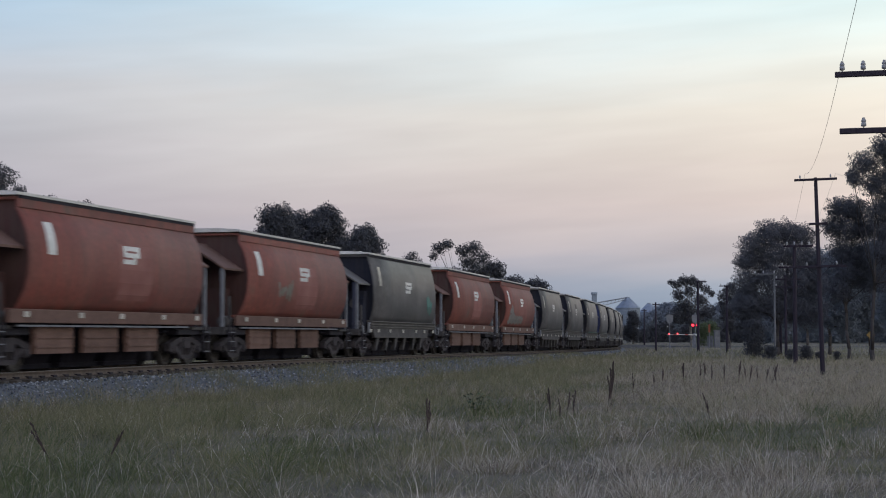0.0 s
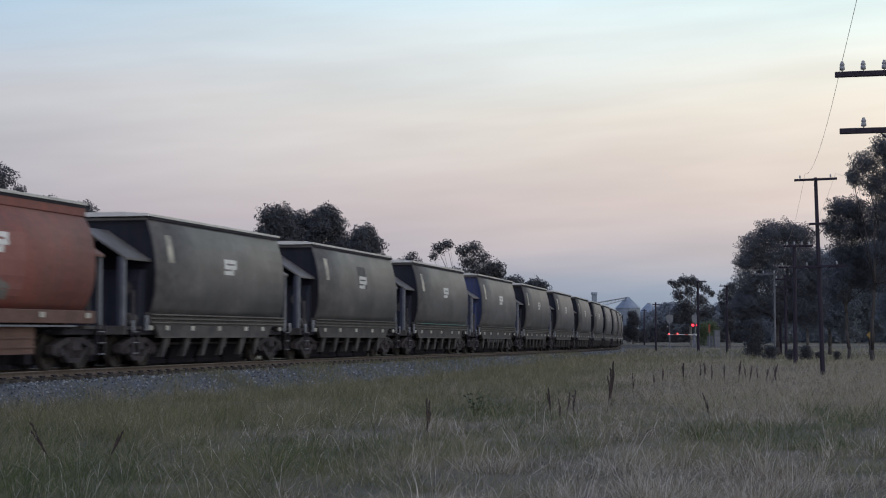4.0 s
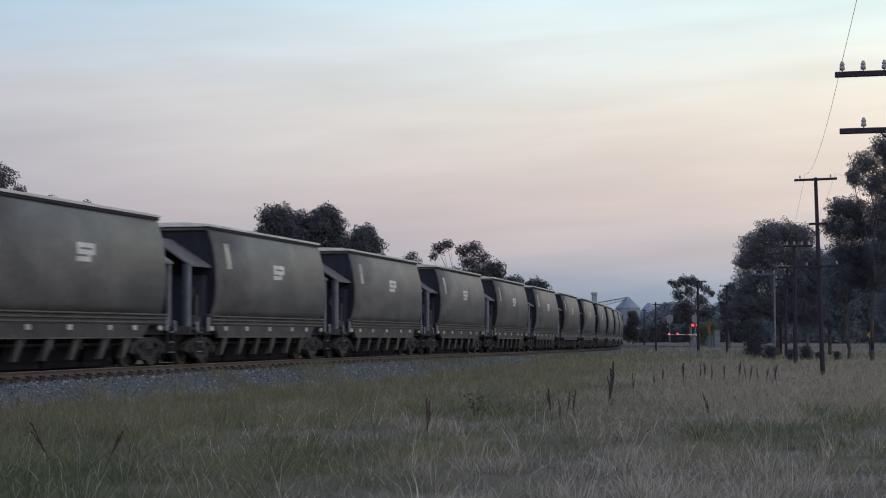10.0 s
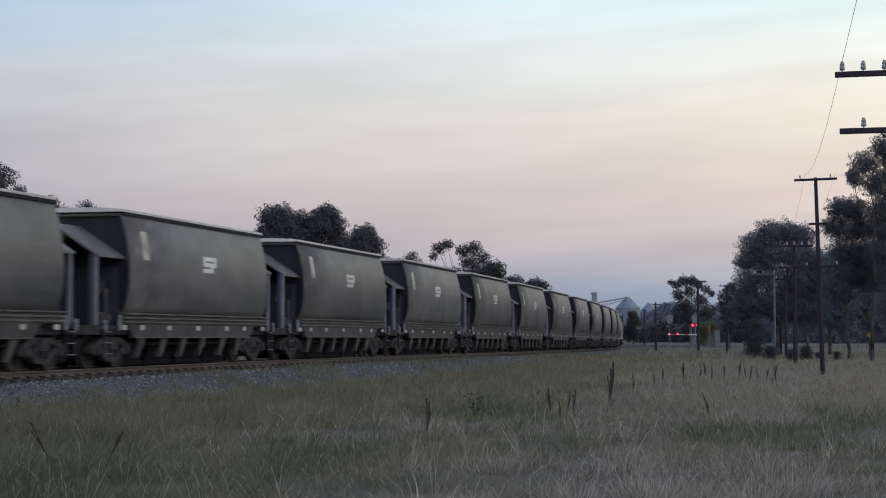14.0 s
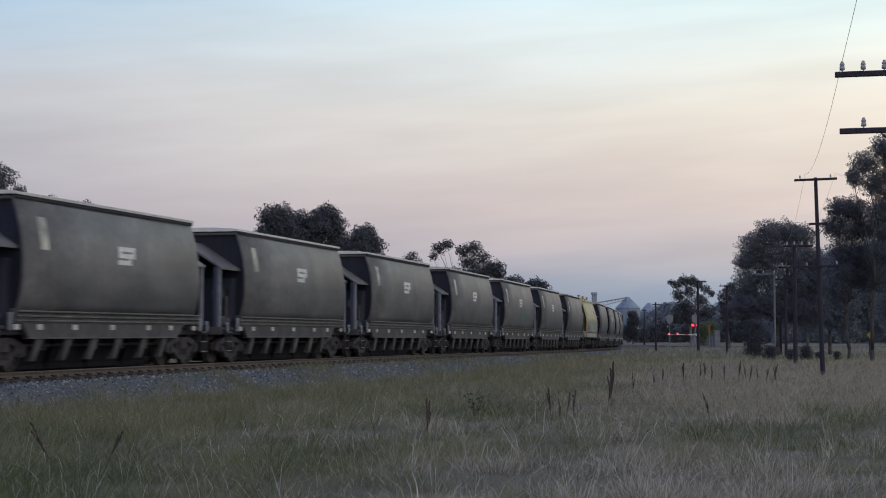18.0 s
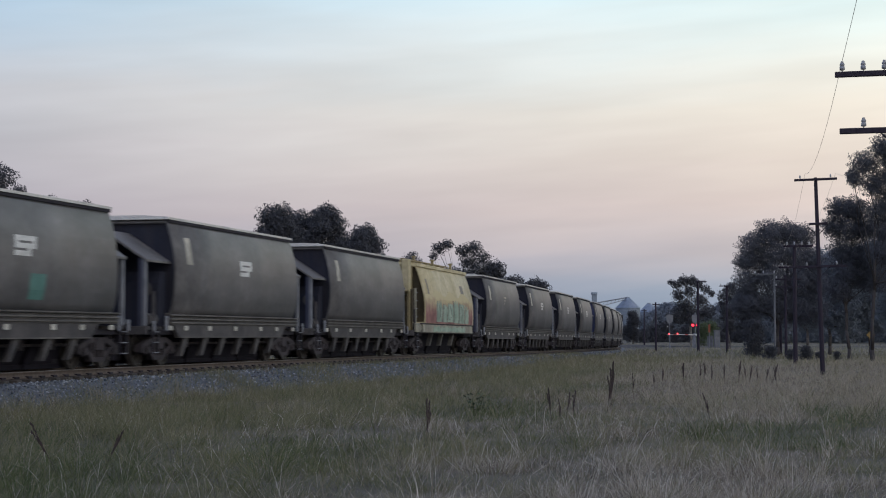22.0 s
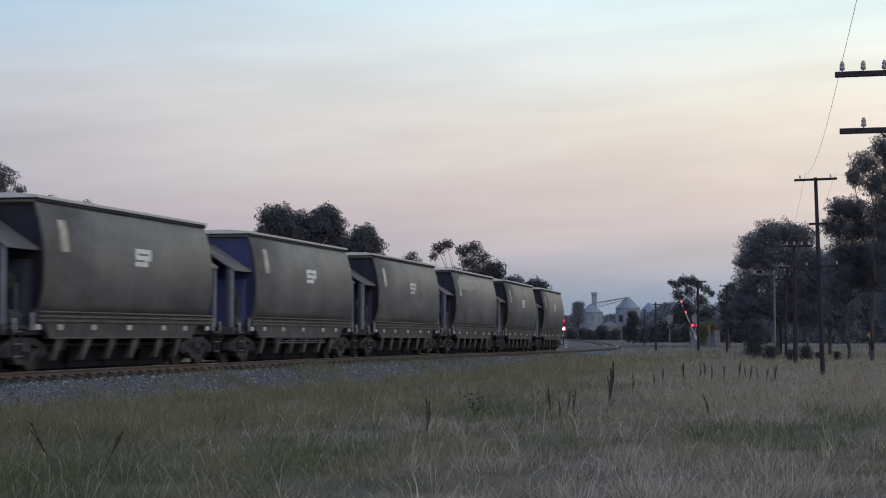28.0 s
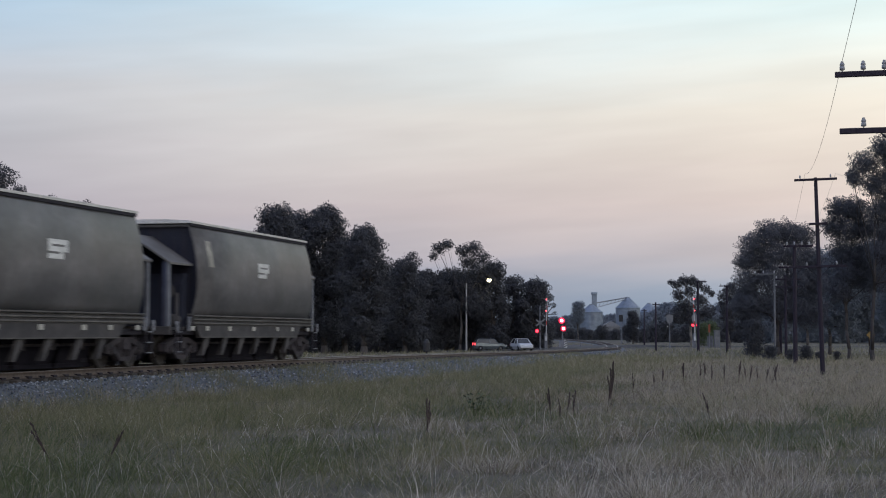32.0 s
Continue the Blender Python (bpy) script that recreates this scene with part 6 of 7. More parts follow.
def pole_line():
    # poles: place, height, arms (height, left, right, insulators)
    pl = {}
    def put(key, b, y, e_top, arms, **k):
        x = b * y
        z0 = field_z(x, y)
        top = EYE + e_top * y - z0
        arms = [(EYE + e * y - z0, l, r, ins) for e, l, r, ins in arms]
        telegraph_pole(x, y, top, arms, **k)
        pl[key] = (x, y, z0, arms, k.get("bearing", 11.0))
    ins8 = [-1.11 + 0.365 * i for i in range(7)]
    put("a", 0.2755, 30, 0.1720, [(0.1597, 1.24, 1.24, ins8), (0.1257, 1.17, 1.17, [-0.75 + 0.0, 0.75])], bearing=14.0, r=0.15)
    put("b", 0.2237, 72, 0.0980, [(0.0966, 0.90, 0.89, [-0.65, 0.62]), (0.0703, 0.36, 0.43, []), (0.0450, 1.02, 1.14, [-0.50, 0.74])], r=0.092, lean=-1.4)
    put("c", 0.2077, 98, 0.0600, [(0.0570, 0.62, 1.05, [-0.42, 0.0, 0.42, 0.85]), (0.0445, 0.9, 0.9, [-0.7, 0.7])], r=0.12)
    put("d", 0.1990, 150, 0.0360, [(0.0345, 1.1, 1.1, [-0.9, -0.5, 0.5, 0.9]), (0.0275, 1.1, 1.1, [-0.9, -0.5, 0.5, 0.9])], r=0.12)
    put("e", 0.2022, 132, 0.0400, [(0.0375, 0.9, 1.2, [-0.7, 0.7]), (0.0330, 0.9, 1.2, [-0.7, 0.7])], r=0.11)
    put("f", 0.1957, 126, 0.0410, [(0.0405, 1.5, 0.2, [-1.4, -0.8, 0.0])], r=0.075, wood="greypole", label="thin grey concrete power pole with one crossarm")
    put("g", 0.1675, 178, 0.0345, [(0.0335, 0.75, 0.3, [-0.6, 0.0])], r=0.13)
    put("h", 0.1505, 190, 0.0370, [(0.0360, 0.3, 1.0, [0.0, 0.8])], r=0.14)
    put("i", 0.1255, 205, 0.0240, [(0.0225, 0.4, 0.4, [-0.3, 0.3])], r=0.12)
    put("j", 0.1187, 260, 0.0200, [(0.0190, 0.4, 0.4, [-0.3, 0.3])], r=0.12)
    def tip(key, arm, i):
        x, y, z0, arms, be = pl[key]
        z, l, r, ins = arms[arm]
        c, s = math.cos(radians(be)), math.sin(radians(be))
        return (x + ins[i] * c - 0.18 * s, y - ins[i] * s - 0.18 * c, z0 + z + 0.24)
    back = telegraph_pole(0.0, -12.0, 7.4, [(6.85, 1.24, 1.24, ins8)], bearing=13.0, r=0.15)
    wire((-1.15, -12.0, 7.12), tip("a", 0, 0), 0.25)
    wire(tip("a", 0, 0), tip("b", 0, 0), 0.55)
    wire((0.3, -12.3, 7.12), tip("a", 0, 4), 0.25)
    wire(tip("a", 0, 4), tip("b", 0, 1), 0.75)
    wire(tip("b", 0, 0), tip("c", 0, 0), 0.45)
    wire(tip("b", 0, 1), tip("c", 0, 2), 0.45)
    wire(tip("c", 0, 0), tip("d", 0, 0), 0.5)
    wire(tip("c", 0, 2), tip("d", 0, 2), 0.5)


pole_line()


# ---------------------------------------------------------------- silos
def silo(b, y, width, eave, apex, label):
    x = b * y
    z0 = field_z(x, y)
    s = thing("grain_silo", label, "silo", "grain silos", m=pose(x, y, z0))
    h, t, r = EYE + eave * y - z0, EYE + apex * y - z0, width / 2
    bm = B()
    prof = []
    n = 22
    for i in range(n):
        a, c = -0.5 + (h + 0.5) * i / n, -0.5 + (h + 0.5) * (i + 1) / n
        prof += [(r, a + 0.02), (r - 0.04, (a + c) / 2)]
    prof.append((r, h))
    part("wall", lathe(bm, prof, 32), M["silo"], s)
    part("cone_roof", lathe(B(), [(r + 0.15, h - 0.1), (r + 0.15, h + 0.05), (0.9, t - 0.25), (0.9, t)], 32), M["silo"], s)
    ladder = B()
    for dx in (-0.25, 0.25):
        tube(ladder, (dx, -r - 0.15, 0.5), (dx, -r - 0.15, h), 0.04, seg=5)
    part("ladder", ladder, M["post"], s)
    return s


def silos():
    silo(0.0875, 700, 9.4, 0.0180, 0.0228, "pale galvanised round grain silo with a cone roof")
    silo(0.1090, 720, 10.4, 0.0205, 0.0270, "pale galvanised round grain silo under a conveyor")
    silo(0.1215, 820, 10.0, 0.0180, 0.0235, "pale distant grain silo with a cone roof")
    y = 705
    x0, z0 = 0.0893 * y, field_z(0.0893 * y, y)
    t = thing("elevator_tower", "tall pale concrete bucket elevator tower beside the silos", "tower", m=pose(x0, y, z0))
    top = EYE + 0.0298 * y - z0
    part("shaft", box(B(), -1.0, 1.0, -1.0, 1.0, -0.4, top - 1.0, 0.05), M["silo"], t)
    part("head", box(B(), -1.2, 1.2, -1.2, 1.2, top - 1.0, top, 0.08), M["silo"], t)
    c = thing("grain_conveyor", "long inclined steel conveyor bridge from tower to silo", "conveyor")
    a, b = Vector((x0 + 1.0, y, EYE + 0.0236 * y)), Vector((0.1090 * 720, 720, EYE + 0.0268 * 720))
    for dz, rr in ((0.0, 0.28), (-1.9, 0.16)):
        part("chord", tube(B(), a + Vector((0, 0, dz)), b + Vector((0, 0, dz * 0.35)), rr, seg=6), M["post"], c)
    for i in range(1, 8):
        p = a.lerp(b, i / 8)
        part("lattice", tube(B(), p, a.lerp(b, (i - 0.5) / 8) + Vector((0, 0, -1.9 + 1.2 * i / 8)), 0.09, seg=5), M["post"], c)
    leg = B()
    tube(leg, (x0 - 1.0, y, EYE + 0.0230 * y), (0.0840 * 700, 700, EYE + 0.0175 * 700), 0.22, seg=6)
    part("spout", leg, M["post"], c)
    # low shed between them
    xs, ys = 0.0985 * 700, 700
    sh = thing("grain_shed", "low grey steel shed between two silos", "shed", m=pose(xs, ys, field_z(xs, ys)))
    part("wall", box(B(), -3.6, 3.6, -4, 4, -0.3, 6.0, 0.05), M["greypole"], sh)
    part("roof", prism(B(), [(-4.0, 5.98), (4.0, 5.98), (0, 8.2)], -4.3, 4.3), M["post"], sh)
    part("door", box(B(), -1.5, 1.5, -4.06, -3.99, 0.0, 4.0), M["dark"], sh)


silos()


# ---------------------------------------------------------------- level crossing
def strip(name, pts, width, material, label, category, lift=0.05):
    """A road along points (x, y), laid on the ground and brought up to the rails."""
    verts, quads = [], []
    fine = []
    for (x0, y0), (x1, y1) in zip(pts, pts[1:]):
        n = max(2, int(math.hypot(x1 - x0, y1 - y0) / 4))
        fine += [(x0 + (x1 - x0) * i / n, y0 + (y1 - y0) * i / n) for i in range(n)]
    fine.append(pts[-1])
    for i, (x, y) in enumerate(fine):
        a, b = fine[max(i - 1, 0)], fine[min(i + 1, len(fine) - 1)]
        d = Vector((b[0] - a[0], b[1] - a[1])).normalized()
        z = field_z(x, y) + lift
        c, _ = track(y)
        dist = abs(x - c.x)
        zr = rail_z(y) - 0.03
        k = min(max((14 - dist) / 10, 0), 1)
        z = z * (1 - k) + zr * k
        for s in (-1, 1):
            verts.append((x - s * d.y * width / 2, y + s * d.x * width / 2, z))
        for s in (-1, 1):
            verts.append((x - s * d.y * (width / 2 + 0.8), y + s * d.x * (width / 2 + 0.8), z - 0.7))
    for i in range(len(fine) - 1):
        o, p = i * 4, i * 4 + 4
        quads += [(o, p, p + 1, o + 1), (o + 2, p + 2, p, o), (o + 1, p + 1, p + 3, o + 3)]
    me = raw_mesh(name, verts, quads, np.zeros((0, 3), dtype=np.int32), material)
    thing(name, label, category, kind="structure", data=me)


def lamp_head(parent, x, y, z, r, lit, hood=True, label=""):
    """A round signal lamp that faces the camera side."""
    bm = B()
    tube(bm, (x, y + 0.02, z), (x, y + 0.22, z), r * 1.22, seg=14)
    case = part("lamp_case", bm, M["black"], parent)
    if hood:
        h = B()
        tube(h, (x, y - 0.22, z + r * 0.05), (x, y + 0.02, z), r * 1.2, r * 1.2, seg=14, caps=False)
        for v in [v for v in h.verts if v.co.z < z - r * 0.2]:
            v.co.y = max(v.co.y, y - 0.02)
        part("hood", h, M["black"], case)
    if lit == "glowred":
        # Bloom around the lit lens, built as a glowing red ring.
        part("lens_rim", tube(B(), (x, y - 0.005, z), (x, y + 0.03, z), r * 1.45, seg=16), M["glowhalo"], case, "red halo around the lens")
    l = B()
    tube(l, (x, y - 0.012, z), (x, y + 0.03, z), r * 0.74 if lit == "glowred" else r, seg=14)
    part("lens", l, M["glowboom" if lit == "glowred" and r < 0.18 else lit], case, label)
    return case


def crossing_mast(b, y, base_e, board=True, lit=("glowred", "black"), lamp_z=2.6):
    x = b * y
    z0 = field_z(x, y)
    m = thing("crossing_mast", "white level crossing post with warning lamps and a sign board", "crossing signal", "crossing masts", m=pose(x, y, z0))
    part("shaft", lathe(B(), [(0.16, -0.3), (0.16, 0.35), (0.065, 0.4), (0.06, 5.3), (0.03, 5.35)], 10), M["post"], m)
    if board:
        part("sign_board", prism(B(), [(-0.20, 3.65), (0.20, 3.65), (0.48, 4.0), (0.50, 4.95), (-0.50, 4.95), (-0.48, 4.0)], -0.10, -0.07), M["signback"], m, "plain grey back of a sign board")
    part("lamp_arm", box(B(), -0.5, 0.5, -0.06, 0.0, lamp_z - 0.05, lamp_z + 0.05), M["black"], m)
    for dx, l in zip((-0.36, 0.36), lit):
        lamp_head(m, dx, -0.14, lamp_z, 0.15 if l != "glowwhite" else 0.06, l)
    return m


def boom_gate(b, y, sign, label, k=1.0):
    """A boom on its machine; the arm reaches to sign x when lowered."""
    x = b * y
    z0 = field_z(x, y)
    g = thing("boom_gate", label, "boom gate", "boom gates", m=pose(x, y, z0))
    pz = (EYE + 0.0048 * y - z0) / k
    g.scale = (k, k, k)
    part("machine", box(B(), -0.22, 0.22, -0.22, 0.22, -0.3, pz + 0.2, 0.04), M["post"], g)
    arm = B()
    n = 9
    for i in range(0, n):
        x0, x1 = 0.2 + 5.6 * i / n, 0.2 + 5.6 * (i + 1) / n
        w0, w1 = 0.07 - 0.045 * i / n, 0.07 - 0.045 * (i + 1) / n
        f = [arm.verts.new(p) for p in ((x0, -0.03, -w0), (x1, -0.03, -w1), (x1, -0.03, w1), (x0, -0.03, w0), (x0, 0.03, -w0), (x1, 0.03, -w1), (x1, 0.03, w1), (x0, 0.03, w0))]
        for q in ((0, 1, 2, 3), (7, 6, 5, 4), (0, 4, 5, 1), (3, 2, 6, 7), (0, 3, 7, 4), (1, 5, 6, 2)):
            fa = arm.faces.new([f[k] for k in q])
            fa.material_index = 1 if i % 4 == 2 else 0
    box(arm, -0.9, -0.2, -0.12, 0.12, -0.16, 0.16)
    box(arm, -0.3, 0.3, -0.05, 0.05, -0.06, 0.06)
    me = mesh_of(arm, "boom_arm", M["white"])
    me.materials.append(M["redpaint"])
    a = part("boom_arm", me, None, g, "red and white banded boom", m=pose(0, -0.35, pz))
    for d in (3.6, 5.35):
        part("boom_lamp", lathe(B(), [(0.04, -0.02), (0.08, 0.0), (0.095, 0.07), (0.06, 0.13), (0.02, 0.15)], 10, pose(d, 0, 0.07)), M["glowboom"], a, "glowing red boom lamp")
    return g, a, pz, sign


def crossing():
    strip("road", [(-260, 199), (-60, 197), (0, 196), (8, 198), (16, 222), (22.5, 252), (29.5, 263), (40, 266), (90, 268), (260, 280)], 7.5, M["asphalt"], "narrow sealed country road meeting the railway", "road")
    crossing_mast(0.1337, 256, 0, lit=("glowwhite", "black"), lamp_z=3.15)
    crossing_mast(0.1487, 256, 0, lit=("glowred", "glowred"), lamp_z=3.4)
    # the post on the near side of the road carries a white cross board
    m = crossing_mast(0.0572, 202, 0, board=False, lit=("glowred", "black"), lamp_z=EYE + 0.0070 * 202 - field_z(0.0572 * 202, 202))
    zc = EYE + 0.0118 * 202 - field_z(0.0572 * 202, 202)
    for r in (38, -38):
        part("cross_board", box(B(), -0.62, 0.62, -0.10 - 0.02 * (r > 0), -0.08 - 0.02 * (r > 0), -0.09, 0.09, 0.005), M["signback"], m, "white cross board", m=pose(0, 0, zc, 0, r, 0))
    gates = [boom_gate(0.1483, 253, -1, "raised red and white boom gate at the level crossing"), boom_gate(0.0607, 203, 1, "far boom gate with red lamps by the grove", 0.79)]
    # cabinets and a short pen of rails
    for b, y, w, h in ((0.1615, 255, 0.42, 2.55), (0.1575, 257, 0.36, 1.7)):
        x = b * y
        c = thing("relay_cabinet", "grey steel relay cabinet beside the level crossing", "cabinet", "relay cabinets", m=pose(x, y, field_z(x, y)))
        part("body", box(B(), -w, w, -0.4, 0.4, -0.2, h, 0.03), M["greypole"], c)
        part("door", box(B(), -w + 0.06, w - 0.06, -0.43, -0.39, 0.1, h - 0.12, 0.01), M["greypole"], c)
        part("roof", box(B(), -w - 0.08, w + 0.08, -0.5, 0.5, h, h + 0.08, 0.02), M["greypole"], c)
    x, y = at(0.1570, 252)
    f = thing("pipe_fence", "grey pipe fence of a footpath crossing", "fence", m=pose(x, y, field_z(x, y)))
    for i in range(6):
        part("post", tube(B(), (-2.5 + i, 0, -0.2), (-2.5 + i, 0, 1.2), 0.04, seg=6), M["post"], f)
    for z in (0.6, 1.18):
        part("rail", tube(B(), (-2.5, 0, z), (2.5, 0, z), 0.03, seg=6), M["post"], f)
    x, y = at(0.1570, 250)
    s = thing("orange_sign", "narrow faded orange warning sign by the crossing", "sign", m=pose(x, y, field_z(x, y)))
    part("post", tube(B(), (0, 0, -0.2), (0, 0, 3.6), 0.04, seg=6), M["post"], s)
    part("panel", box(B(), -0.14, 0.14, -0.07, -0.045, 2.3, 3.5, 0.006), M["orange"], s)
    x, y = at(0.2520, 120)
    s = thing("road_sign", "small faded yellow diamond road sign on a post", "sign", m=pose(x, y, field_z(x, y)))
    part("post", tube(B(), (0, 0, -0.2), (0, 0, 2.0), 0.03, seg=6), M["post"], s)
    part("panel", box(B(), -0.22, 0.22, -0.06, -0.035, -0.22, 0.22, 0.006), M["sun_yellow"], s, m=pose(0, 0, 1.75, 0, 45, 0))
    # railway signals
    x, y = at(0.0700, 236)
    s = thing("railway_signal", "railway signal with two glowing red lamps", "railway signal", "railway signals", m=pose(x, y, field_z(x, y)))
    z1, z2 = EYE + 0.0131 * y - field_z(x, y), EYE + 0.0084 * y - field_z(x, y)
    part("mast", tube(B(), (0.1, 0.25, -0.3), (0.1, 0.25, z1 + 0.7), 0.07, seg=8), M["post"], s)
    part("target", lathe(B(), [(0.45, 0), (0.45, 0.03)], 20, pose(0, 0.16, z1, 90, 0, 0)), M["black"], s)
    part("target", lathe(B(), [(0.38, 0), (0.38, 0.03)], 20, pose(0.24, 0.16, z2, 90, 0, 0)), M["black"], s)
    lamp_head(s, 0.0, -0.06, z1, 0.29, "glowred", False, "glowing red lens")
    lamp_head(s, 0.24, -0.06, z2, 0.25, "glowred", False, "glowing red lens")
    part("base_box", box(B(), -0.35, 0.55, 0.05, 0.5, -0.2, 1.1, 0.03), M["post"], s)
    x, y = at(0.0722, 226)
    s = thing("chevron_board", "small black and white striped marker board", "sign", m=pose(x, y, field_z(x, y)))
    part("post", tube(B(), (0, 0, -0.2), (0, 0, 1.3), 0.03, seg=6), M["post"], s)
    board = part("board", box(B(), -0.22, 0.22, -0.06, -0.035, 0.25, 1.25, 0.006), M["white"], s)
    for k in range(3):
        part("stripe", prism(B(), [(-0.21, 0.32 + 0.3 * k), (0.21, 0.52 + 0.3 * k), (0.21, 0.66 + 0.3 * k), (-0.21, 0.46 + 0.3 * k)], -0.068, -0.062), M["black"], board)
    x, y = at(0.0772, 228)
    f = thing("pipe_fence", "short white pipe rail beside the track", "fence", m=pose(x, y, field_z(x, y)))
    for dx in (-0.9, 0.0, 0.9):
        part("post", tube(B(), (dx, 0, -0.2), (dx, 0, 1.0), 0.04, seg=6), M["post"], f)
    for z in (0.55, 1.0):
        part("rail", tube(B(), (-0.95, 0, z), (0.95, 0, z), 0.035, seg=6), M["post"], f)
    x, y = at(0.1050, 322)
    s = thing("railway_signal", "dark railway signal head on a grey post", "railway signal", "railway signals", m=pose(x, y, field_z(x, y)))
    top = EYE + 0.0165 * y - field_z(x, y)
    part("mast", tube(B(), (0, 0, -0.3), (0, 0, top - 1.0), 0.08, seg=8), M["post"], s)
    part("head", box(B(), -0.38, 0.38, -0.12, 0.12, top - 1.3, top, 0.06), M["black"], s)
    part("ladder", box(B(), 0.2, 0.26, 0.1, 0.5, 0, top - 1.2), M["post"], s)
    x, y = at(-0.0097, 92)
    s = thing("ground_signal", "small dark trackside signal on a short post", "railway signal", m=pose(x, y, field_z(x, y)))
    part("post", tube(B(), (0, 0, -0.3), (0, 0, 1.05), 0.05, seg=8), M["dark"], s)
    part("head", lathe(B(), [(0.14, 0.85), (0.17, 0.9), (0.17, 1.35), (0.10, 1.5), (0.02, 1.53)], 12), M["black"], s)
    return gates


GATES = crossing()


# ---------------------------------------------------------------- street lamp and cars
def street_lamp():
    x, y = at(0.0138, 204)
    z0 = field_z(x, y)
    s = thing("street_lamp", "grey steel street lamp with a warm glowing lamp", "street lamp", m=pose(x, y, z0))
    h = EYE + 0.0350 * y - z0
    part("column", lathe(B(), [(0.13, -0.3), (0.12, 0.2), (0.08, h)], 10), M["concrete"], s)
    a = B()
    limb(a, (0, 0, h - 0.1), (2.5, 0, h + 0.5), 0.035, 0.03, random.Random(1), 8, 1, 0)
    part("arm", a, M["dark"], s)
    part("lantern", box(B(), 2.4, 3.1, -0.16, 0.16, h + 0.44, h + 0.60, 0.04), M["dark"], s)
    part("lens", lathe(B(), [(0.04, -0.24), (0.20, -0.16), (0.27, 0.0), (0.25, 0.06)], 14, pose(2.74, -0.05, h + 0.44)), M["glowlamp"], s, "glowing warm lens")


street_lamp()


def car_body(length, width, roof, bonnet, boot, hatch):
    """Lower body and glasshouse lofted from side outline stations (x, sill, belt, roof, half width at belt, half width at roof)."""
    L, W = length / 2, width / 2
    bm = B()
    st = [(-L, 0.42, 0.62, W * 0.78), (-L + 0.12, 0.28, boot, W * 0.90), (-L + 0.7, 0.24, boot + 0.06, W), (-0.3, 0.22, 0.92, W), (L - 1.25, 0.22, 0.90, W), (L - 0.5, 0.24, bonnet, W * 0.95), (L - 0.1, 0.30, bonnet - 0.16, W * 0.85),
          (L, 0.40, 0.56, W * 0.72)]
    rings = []
    for x, a, b, w in st:
        m = (a + b) / 2
        rings.append([bm.verts.new(p) for p in ((x, -w * 0.88, a), (x, -w, m), (x, -w * 0.96, b - 0.05), (x, -w * 0.80, b), (x, w * 0.80, b), (x, w * 0.96, b - 0.05), (x, w, m), (x, w * 0.88, a))])
    for r0, r1 in zip(rings, rings[1:]):
        for i in range(8):
            j = (i + 1) % 8
            bm.faces.new((r0[i], r0[j], r1[j], r1[i]))
    bm.faces.new(rings[0][::-1])
    bm.faces.new(rings[-1])
    bmesh.ops.recalc_face_normals(bm, faces=bm.faces)
    return bm


